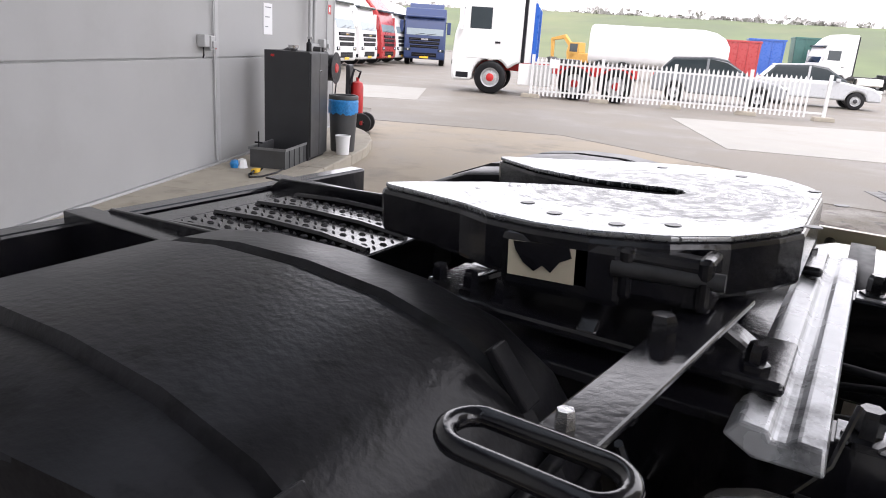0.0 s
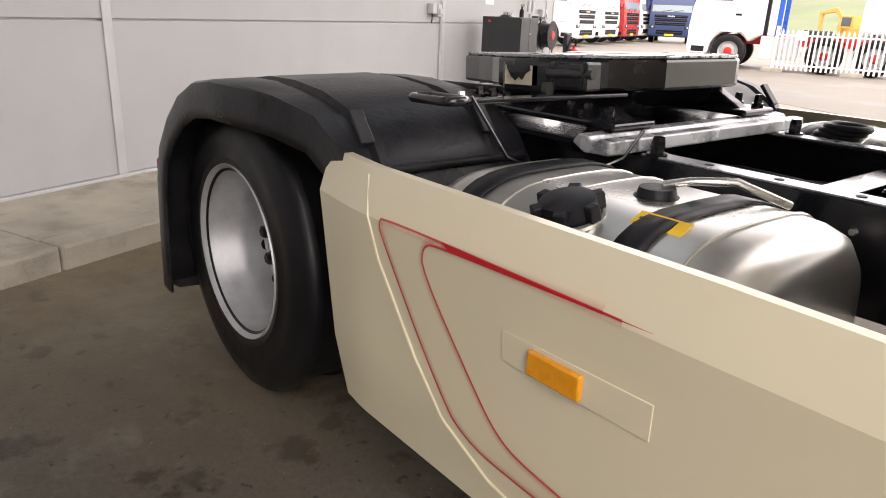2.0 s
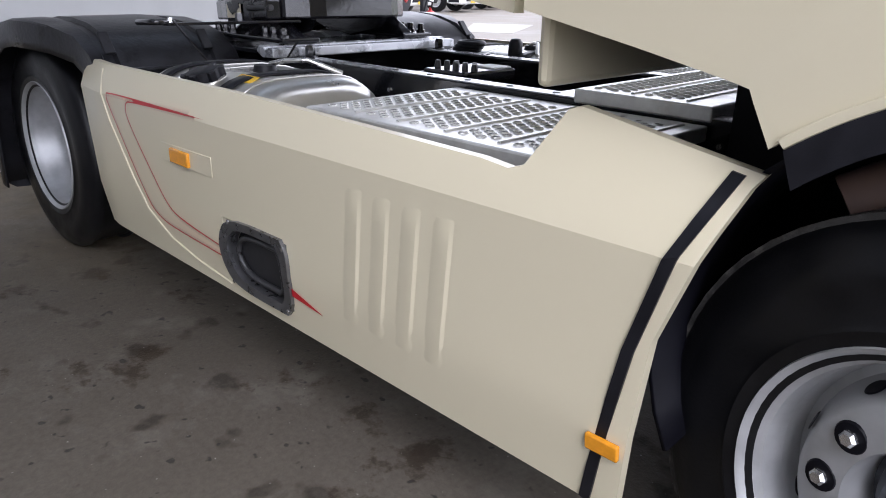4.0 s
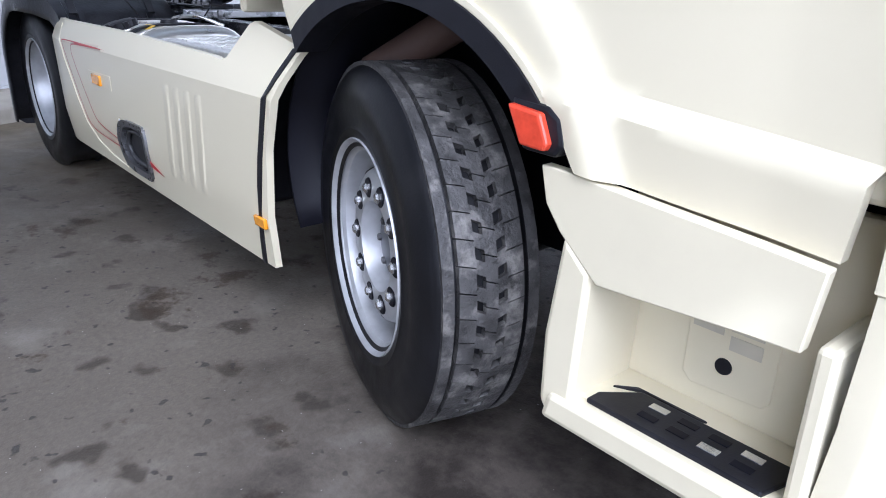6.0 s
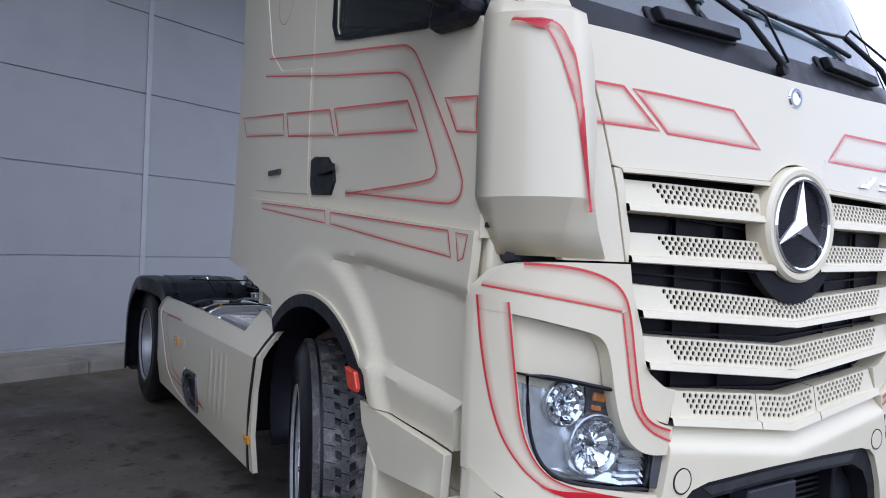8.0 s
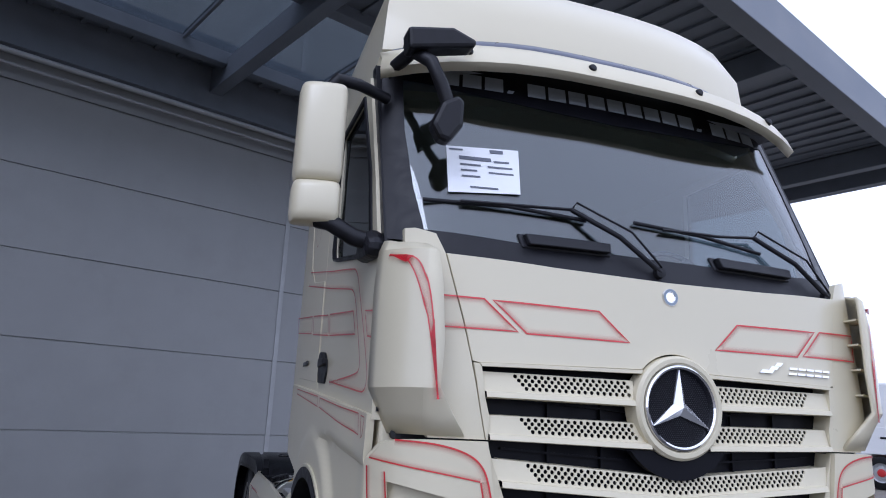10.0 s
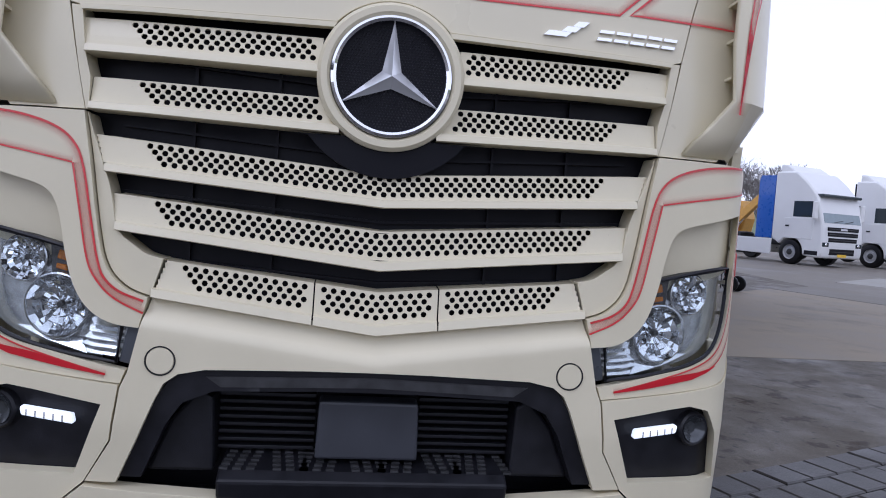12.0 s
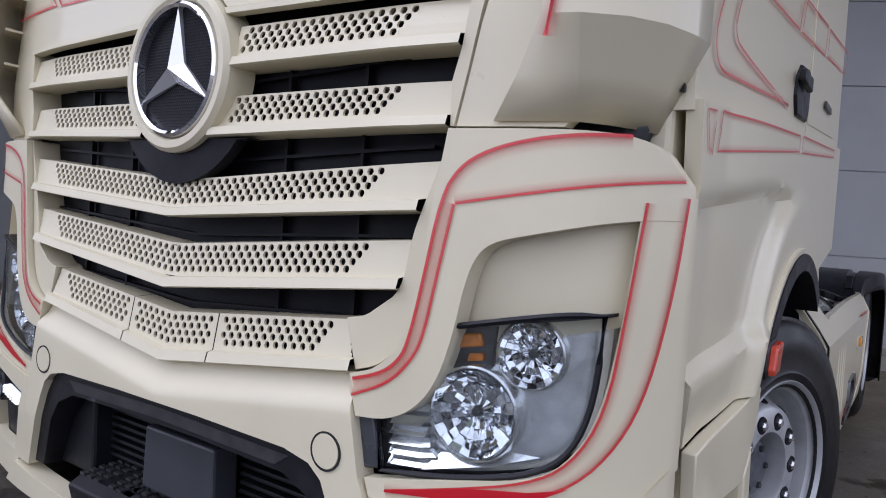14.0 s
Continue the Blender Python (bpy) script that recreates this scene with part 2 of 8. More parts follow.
locker_black = mat("anthracite_locker_paint", (0.028, 0.029, 0.032), 0.45, var=0.15, scale=4)
locker_grey = mat("grey_locker_paint", (0.15, 0.155, 0.16), 0.45, var=0.1, scale=4)
bin_grey = mat("grey_bin_plastic", (0.06, 0.062, 0.065), 0.5, var=0.12)
bag_blue = mat("blue_bin_bag", (0.02, 0.22, 0.55), 0.35, var=0.2, scale=30, bump=0.4, bscale=60)
red_ext = mat("red_hose_reel", (0.45, 0.02, 0.02), 0.4, var=0.1)


lamp_on = bpy.data.materials.new("lit_daytime_lamp")
lamp_on.use_nodes = True
lamp_on.node_tree.nodes["Principled BSDF"].inputs["Emission Color"].default_value = (0.9, 0.96, 1.0, 1)
lamp_on.node_tree.nodes["Principled BSDF"].inputs["Emission Strength"].default_value = 0.8
star_chrome = mat("brushed_star_chrome", (0.86, 0.86, 0.87), 0.2, metal=0.7, var=0.03)

# ---- mesh helpers ----
def link_mesh(name, verts, faces, material, parent=None, label="", smooth=False, bevel=0.0, segs=2):
    me = bpy.data.meshes.new(name)
    me.from_pydata([tuple(v) for v in verts], [], faces)
    me.validate()
    bm = bmesh.new()
    bm.from_mesh(me)
    bmesh.ops.recalc_face_normals(bm, faces=bm.faces)
    bm.to_mesh(me)
    bm.free()
    return finish(name, me, material, parent, label, smooth, bevel, segs)


def finish(name, me, material, parent=None, label="", smooth=False, bevel=0.0, segs=2):
    if material:
        me.materials.append(material)
    ob = new(name, me)
    if parent == "rear":
        ob.parent, ob.matrix_local = truck, REAR
    elif parent is not None:
        ob.parent = parent
    if label:
        tagged(ob, label)
    if smooth:
        for p in me.polygons:
            p.use_smooth = True
        if smooth != "all":
            me.set_sharp_from_angle(angle=radians(smooth if isinstance(smooth, (int, float)) and smooth is not True else 38))
    if bevel:
        mo = ob.modifiers.new("bevel", "BEVEL")
        mo.width, mo.segments, mo.limit_method, mo.angle_limit = bevel, segs, "ANGLE", radians(35)
    return ob


def part(name, bm, material, parent, label="", smooth=False, bevel=0.0):
    me = bpy.data.meshes.new(name)
    bmesh.ops.recalc_face_normals(bm, faces=bm.faces)
    bm.to_mesh(me)
    bm.free()
    return finish(name, me, material, parent, label, smooth, bevel)


def box_geo(lo, hi, verts, faces):
    k = len(verts)
    for x in (lo[0], hi[0]):
        for y in (lo[1], hi[1]):
            for z in (lo[2], hi[2]):
                verts.append((x, y, z))
    faces += [tuple(k + i for i in f) for f in ((0, 1, 3, 2), (4, 6, 7, 5), (0, 4, 5, 1), (2, 3, 7, 6), (0, 2, 6, 4), (1, 5, 7, 3))]


def box(name, lo, hi, material, parent=None, label="", bevel=0.004):
    v, f = [], []
    lo2 = [min(a, b) for a, b in zip(lo, hi)]
    hi2 = [max(a, b) for a, b in zip(lo, hi)]
    box_geo(lo2, hi2, v, f)
    return link_mesh(name, v, f, material, parent, label, bevel=bevel)


def boxes(name, pairs, material, parent=None, label="", bevel=0.0):
    v, f = [], []
    for lo, hi in pairs:
        box_geo([min(a, b) for a, b in zip(lo, hi)], [max(a, b) for a, b in zip(lo, hi)], v, f)
    return link_mesh(name, v, f, material, parent, label, bevel=bevel)


def prism(name, poly, axis, lo, hi, material, parent=None, label="", bevel=0.004, smooth=False):
    """Extrudes a 2D outline along an axis: 'x' takes (y, z), 'y' takes (x, z), 'z' takes (x, y)."""
    put3 = {"x": lambda a, b, c: (c, a, b), "y": lambda a, b, c: (a, c, b), "z": lambda a, b, c: (a, b, c)}[axis]
    n = len(poly)
    v = [put3(a, b, lo) for a, b in poly] + [put3(a, b, hi) for a, b in poly]
    f = [tuple(range(n)), tuple(range(2 * n - 1, n - 1, -1))] + [(i, (i + 1) % n, n + (i + 1) % n, n + i) for i in range(n)]
    return link_mesh(name, v, f, material, parent, label, smooth, bevel)


def lathe(name, prof, m, material, parent=None, label="", segs=48, smooth=30, closed=False):
    """Turns a profile of (radius, height) about the z axis of the pose m."""
    v, f = [], []
    for i in range(segs):
        a = 2 * math.pi * i / segs
        v += [m @ Vector((r * math.cos(a), r * math.sin(a), h)) for r, h in prof]
    n = len(prof)
    for i in range(segs):
        j = (i + 1) % segs
        for k in range(n if closed else n - 1):
            k2 = (k + 1) % n
            f.append((i * n + k, j * n + k, j * n + k2, i * n + k2))
    bm = bmesh.new()
    vs = [bm.verts.new(p) for p in v]
    for q in f:
        try:
            bm.faces.new([vs[i] for i in q])
        except ValueError:
            pass
    bmesh.ops.remove_doubles(bm, verts=bm.verts, dist=1e-5)
    return part(name, bm, material, parent, label, smooth)


def tube(name, pts, r, material, parent=None, label="", segs=10, closed=False):
    pts = [Vector(p) for p in pts]
    n = len(pts)
    v, f = [], []
    for i, p in enumerate(pts):
        a, b = pts[(i - 1) % n if closed else max(0, i - 1)], pts[(i + 1) % n if closed else min(n - 1, i + 1)]
        d = (b - a).normalized()
        s = d.cross(Vector((0, 0, 1)))
        if s.length < 1e-3:
            s = d.cross(Vector((1, 0, 0)))
        s.normalize()
        u = s.cross(d)
        v += [p + r * (math.cos(2 * math.pi * k / segs) * s + math.sin(2 * math.pi * k / segs) * u) for k in range(segs)]
    for i in range(n if closed else n - 1):
        j = (i + 1) % n
        f += [(i * segs + k, i * segs + (k + 1) % segs, j * segs + (k + 1) % segs, j * segs + k) for k in range(segs)]
    if not closed:
        f += [tuple(range(segs)), tuple(range((n - 1) * segs, n * segs))]
    return link_mesh(name, v, f, material, parent, label, smooth=50)


def arc(cx, cy, r, a0, a1, n=16):
    return [(cx + r * math.cos(radians(a0 + (a1 - a0) * i / n)), cy + r * math.sin(radians(a0 + (a1 - a0) * i / n))) for i in range(n + 1)]


def patch(name, polys, place, off, thick, material, parent=None, label="", step=0.06, smooth=30, bevel=0.0):
    """A shell of given thickness over outlines (a, b), laid on a curved surface by place(a, b, off)."""
    if isinstance(polys[0][0], (int, float)):
        polys = [polys]
    bm = bmesh.new()
    for poly in polys:
        bm.faces.new([bm.verts.new((a, b, 0)) for a, b in poly])
    bmesh.ops.remove_doubles(bm, verts=bm.verts, dist=1e-5)
    for ax in (0, 1):
        vals = [v.co[ax] for v in bm.verts]
        k = math.floor(min(vals) / step) + 1
        no = [0, 0, 0]
        no[ax] = 1
        while k * step < max(vals):
            co = [0, 0, 0]
            co[ax] = k * step
            bmesh.ops.bisect_plane(bm, geom=bm.verts[:] + bm.edges[:] + bm.faces[:], plane_co=co, plane_no=no, dist=1e-6)
            k += 1
    bmesh.ops.triangulate(bm, faces=[f for f in bm.faces if len(f.verts) > 4])
    flat = {v: tuple(v.co[:2]) for v in bm.verts}
    bmesh.ops.recalc_face_normals(bm, faces=bm.faces)
    faces = bm.faces[:]
    edges = [e for e in bm.edges if len(e.link_faces) == 1]
    back = {v: bm.verts.new((0, 0, 0)) for v in flat}
    for f in faces:
        bm.faces.new([back[v] for v in reversed(f.verts)])
    for e in edges:
        a, b = e.verts
        bm.faces.new((a, b, back[b], back[a]))
    for v, (a, b) in flat.items():
        v.co = place(a, b, off)
        back[v].co = place(a, b, off - thick)
    return part(name, bm, material, parent, label, smooth, bevel)


def stripe(name, path, place, width, parent, inside=1.0, closed=False, off=0.0025, taper=False, step=0.04):
    """A red airbrushed line: sharp along the path, fading over width to its inner side."""
    pts = []
    if not closed and len(path) > 2 and path[0] != path[-1]:
        for _ in range(2):
            cut = [path[0]]
            for (a0, b0), (a1, b1) in zip(path, path[1:]):
                cut += [(a0 * 0.75 + a1 * 0.25, b0 * 0.75 + b1 * 0.25), (a0 * 0.25 + a1 * 0.75, b0 * 0.25 + b1 * 0.75)]
            path = cut + [path[-1]]
    m = len(path)
    for i in range(m if closed else m - 1):
        a, b = Vector(path[i]), Vector(path[(i + 1) % m])
        k = max(1, int((b - a).length / step))
        pts += [a.lerp(b, j / k) for j in range(k)]
    if not closed:
        pts.append(Vector(path[-1]))
    n = len(pts)
    v, f, fade = [], [], []
    levels = ((-0.07, 0.0), (0.0, 0.92), (0.10, 0.92), (0.32, 0.36), (1.0, 0.0))
    for i, p in enumerate(pts):
        a, b = pts[(i - 1) % n if closed else max(0, i - 1)], pts[(i + 1) % n if closed else min(n - 1, i + 1)]
        d = (b - a).normalized()
        nrm = Vector((-d.y, d.x)) * inside
        w = width * (1 - 0.9 * i / (n - 1) if taper else 1)
        for u, c in levels:
            q = p + nrm * w * u
            v.append(place(q.x, q.y, off))
            fade.append(c)
    k = len(levels)
    for i in range(n if closed else n - 1):
        j = (i + 1) % n
        f += [(i * k + s, j * k + s, j * k + s + 1, i * k + s + 1) for s in range(k - 1)]
    ob = link_mesh(name, v, f, red_air, parent, "airbrushed red pinstripe")
    at = ob.data.attributes.new("fade", "FLOAT", "POINT")
    at.data.foreach_set("value", fade)
    return ob


def rounded(poly):
    """An outline with its blunt corners cut twice; sharp corners stay."""
    for _ in range(2):
        out, n = [], len(poly)
        for i in range(n):
            p, c, q = Vector(poly[i - 1]), Vector(poly[i]), Vector(poly[(i + 1) % n])
            a, b = c - p, q - c
            if a.length < 1e-6 or b.length < 1e-6 or a.angle(b) > radians(50):
                out.append(tuple(c))
            else:
                out += [tuple(c - a * 0.25), tuple(c + b * 0.25)]
        poly = out
    return poly


def solid_red(name, poly, place, parent, off=0.003):
    ob = patch(name, poly, place, off, 0.001, red_air, parent, "airbrushed red pinstripe", step=0.05)
    at = ob.data.attributes.new("fade", "FLOAT", "POINT")
    at.data.foreach_set("value", [0.85] * len(ob.data.vertices))
    return ob


def empty(name, label, category, group="", loc=(0, 0, 0)):
    return tagged(placed(new(name), loc), label, category, group)


def placed(ob, loc):
    ob.location = loc
    return ob


# ---- setting: ground, wall, kerb, canopy ----
WALL = pose(-6.95, 0, 0, 0, 0, 22.0)  # local y runs along the wall, local x points away from it
WALL_END = 7.45


def make_ground():
    xs = [-900, -400, -200, -120] + [-80 + 4 * i for i in range(18)] + [-8 + 1.0 * i for i in range(17)] + [12, 20, 40, 90, 200, 500, 900]
    ys = [-900, -300, -100, -40, -20, -10] + [-6 + 1.0 * i for i in range(22)] + [18, 21, 25, 30, 35, 40, 46, 52, 60, 70, 85, 110, 150, 250, 450, 900]
    v = [(x, y, 0.0) for x in xs for y in ys]
    n = len(ys)
    f = [(i * n + j, (i + 1) * n + j, (i + 1) * n + j + 1, i * n + j + 1) for i in range(len(xs) - 1) for j in range(n - 1)]
    ob = link_mesh("ground", v, f, yard, smooth="all")
    tagged(ob, "stained wet concrete yard with oil spots", "ground", kind="structure")


make_ground()


def slab(name, pts, material, label, up=0.006):
    """A flat area of other paving that follows the ground."""
    def lay(a, b, off):
        return Vector((a, b, off))
    tagged(patch(name, pts, lay, up, up + 0.05, material, step=2.0), label, "paving", kind="structure")


slab("road", [(-60, 15.0), (-11.9, 10.75), (-10.7, 9.1), (-7.4, 10.5), (-4.3, 9.2), (-3.0, 7.5), (14, 8.0), (40, 8), (60, 90), (-75, 90)], asphalt, "grey worn asphalt of the truck yard", 0.004)
slab("pavement", [(-7.1, 16.9), (-4.77, 11.6), (-2.36, 12.45), (12, 17.5), (12, 25.0), (-2.4, 19.7)], pale_concrete, "pale concrete slab set in the asphalt", 0.012)
slab("pavement.001", [(-16.75, 16.6), (-15.1, 17.85), (-12.7, 13.7), (-13.85, 12.9)], pale_concrete, "pale concrete slab set in the asphalt", 0.012)
slab("pavement.002", [(-10.7, 9.0), (-9.3, 7.3), (-6.2, 1.7), (-2.8, 1.7), (-3.0, 7.45), (-4.3, 9.15), (-7.4, 10.45)], apron_concrete, "tan concrete apron beside the walkway", 0.003)


def make_wall():
    root = new("wall_north")
    root.matrix_world = WALL
    tagged(root, "grey sandwich panel wall with dark horizontal joints", "wall", kind="structure")
    box("core", (-0.4, -26, 0), (-0.03, WALL_END - 0.03, 9.0), trim_grey, root, bevel=0)
    rows = [0.14, 1.185, 2.22, 3.24, 4.25, 5.265, 6.28, 9.0]
    cols = [-26, -19.2, -14.6, -10.0, -5.4, -0.82, 3.76, WALL_END]
    for i in range(len(rows) - 1):
        for j in range(len(cols) - 1):
            box("panel", (-0.03, cols[j] + 0.006, rows[i] + 0.007), (0, cols[j + 1] - 0.006, rows[i + 1] - 0.007), wall_grey, root, bevel=0.004)
    for c in cols[1:-1]:
        box("joint_cover", (0, c - 0.035, 0.14), (0.012, c + 0.035, 9.0), trim_grey, root, bevel=0.004)
    box("wall_base_trim", (-0.02, -26, 0.09), (0.03, WALL_END, 0.145), trim_grey, root, bevel=0.006)
    box("corner_trim", (-0.4, WALL_END - 0.03, 0.1), (0.012, WALL_END + 0.012, 9.0), trim_grey, root, bevel=0.004)
    box("gable_side", (-14, WALL_END - 0.3, 0), (-0.4, WALL_END, 9.0), wall_grey, root, bevel=0)


make_wall()
# out-of-view wall, added only to cut the light at the bay's far end
end_wall = box("wall_west_unseen", (-0.03, -10.6, 0.0), (6.6, -10.3, 6.3), wall_grey, None, bevel=0.004)
end_wall.matrix_world = WALL
tagged(end_wall, "unseen grey end wall added to dim the wash bay", "wall", kind="structure")


def kerb_line(u):
    """How far the walkway reaches out from the wall."""
    return 1.06


def make_kerb():
    root = new("pavement_kerb")
    root.matrix_world = WALL
    tagged(root, "raised concrete walkway along the wall", "kerb", kind="structure")
    y = -26.0
    random.seed(3)
    while y < 4.9:
        w = kerb_line(y + 0.5)
        box("kerb_stone", (w - 0.2, y + 0.004, -0.05), (w, y + 0.996, 0.13 + random.uniform(-0.002, 0.003)), kerb_concrete, root, bevel=0.018)
        y += 1.0
    y = -26.0
    while y < 4.9:
        box("paving_slab", (0.0, y + 0.004, -0.05), (kerb_line(y + 0.3) - 0.206, y + 1.496, 0.125 + random.uniform(-0.003, 0.002)), kerb_concrete, root, bevel=0.005)
        y += 1.5
    prism("kerb_end", [(0.0, 5.504), (0.85, 5.504), (0.85, 5.004), (1.06, 5.004), (1.04, 5.7), (0.92, 6.4), (0.75, 6.9), (0.55, 7.3), (0.3, WALL_END + 0.2), (0.0, WALL_END + 0.4)], "z", -0.05, 0.128, kerb_concrete, root, bevel=0.015)


make_kerb()


def make_canopy():
    root = new("ceiling_canopy")
    root.matrix_world = WALL
    tagged(root, "dark steel canopy over the wash bay with skylights", "canopy", kind="structure")
    H = 5.9
    # soffit sheets with ribs, leaving a strip of skylight
    for lo, hi in ((0.0, 0.85), (2.85, 6.1)):
        v, f = [], []
        box_geo((lo, -26, H + 0.25), (hi, 7.45, H + 0.33), v, f)
        k = -26.0
        while k < 7.4:
            box_geo((lo, k, H + 0.215), (hi, k + 0.06, H + 0.25), v, f)
            k += 0.30
        link_mesh("soffit_sheet", v, f, canopy_dark, root)
    for j in range(-25, 7, 2):
        ob = box("skylight", (0.86, j + 0.02, H + 0.28), (2.84, min(7.44, j + 1.98), H + 0.30), skylight_mat, root, bevel=0)
        ob.visible_shadow = False
        box("skylight_bar", (0.85, j - 0.02, H + 0.24), (2.85, j + 0.02, H + 0.32), canopy_dark, root, bevel=0)
    for lo, hi, z0 in ((6.1, 6.35, H - 0.1), (0.72, 0.88, H + 0.1), (2.82, 3.0, H + 0.1), (0.1, 0.35, H - 0.35)):
        box("edge_beam", (lo, -26, z0), (hi, 7.5, H + 0.42), canopy_dark, root, bevel=0.01)
    box("end_beam", (0, 7.45, H - 0.1), (6.35, 7.65, H + 0.42), canopy_dark, root, bevel=0.01)
    for j in (-20.5, -14.5, -8.5, -2.3, 2.4, 6.6):
        box("rafter", (0.3, j - 0.09, H - 0.12), (6.15, j + 0.09, H + 0.22), canopy_dark, root, bevel=0.01)
    tube("pipe", [(0.5, -26, H - 0.5), (0.5, 7.2, H - 0.5)], 0.035, trim_grey, root)
    tube("pipe", [(0.42, -26, H - 0.62), (0.42, 7.2, H - 0.62)], 0.02, trim_grey, root)


make_canopy()


# ---- the tractor unit: front, cab ----
# parts behind the cab are drawn on a chassis plan a little longer and taller than the truck
REAR = Matrix.Translation((-0.027, 0, 0.0153)) @ Matrix.Diagonal((0.951, 1, 0.953, 1))
truck = empty("tractor_unit", "cream two-axle tractor unit with red airbrushed pinstripes, parked under a canopy", "truck")


def front_x(y, z):
    """The cab's front face in plan: a faint wedge with rounded corners, leaning back above the grille."""
    a = abs(y)
    x = 1.53 - 0.03 * a
    if a > 0.6:
        x -= 0.20 * (a - 0.6) ** 1.6
    if a > 1.0:
        x -= 3.2 * (a - 1.0) ** 2
    if z > 1.6:
        x -= 0.08 * (z - 1.6)
    return x


def on_front(y, z, off=0.0):
    """Distances from the middle are taken along the skin, so they shorten where it wraps round the corner."""
    a = abs(y)
    tuck = 0.045 * (max(0, a - 0.9) / 0.3) ** 3
    return Vector((front_x(y, z) + off, math.copysign(a - tuck, y), z))


def on_side(s, bulge=1.15):
    def place(x, z, off=0.0):
        return Vector((x, s * (bulge + off), z))
    return place


def mirrored(poly, s):
    return [(s * a, b) for a, b in poly]


def both(right_half):
    """An outline given for y >= 0 from its centre, closed over both sides."""
    return right_half + [(-a, b) for a, b in reversed(right_half) if a > 1e-6]


# grille
RING = 0.197
STAR_Z = 1.562


def slat_lines(k):
    """Upper and lower line of slat k, as heights over the distance from the middle, and its two half widths."""
    return ((lambda a: 1.655, lambda a: 1.556 + 0.008 * a, 0.80, 0.785),
            (lambda a: 1.496 + 0.01 * a, lambda a: 1.400 + 0.022 * a, 0.768, 0.770),
            (lambda a: 1.303 + 0.07 * a, lambda a: 1.213 + 0.064 * a, 0.755, 0.722),
            (lambda a: 1.149 + 0.08 * a, lambda a: 1.042 + 0.098 * a, 0.704, 0.690),
            (lambda a: 0.983 + 0.095 * a, lambda a: 0.865 + 0.125 * a, 0.560, 0.590))[k]


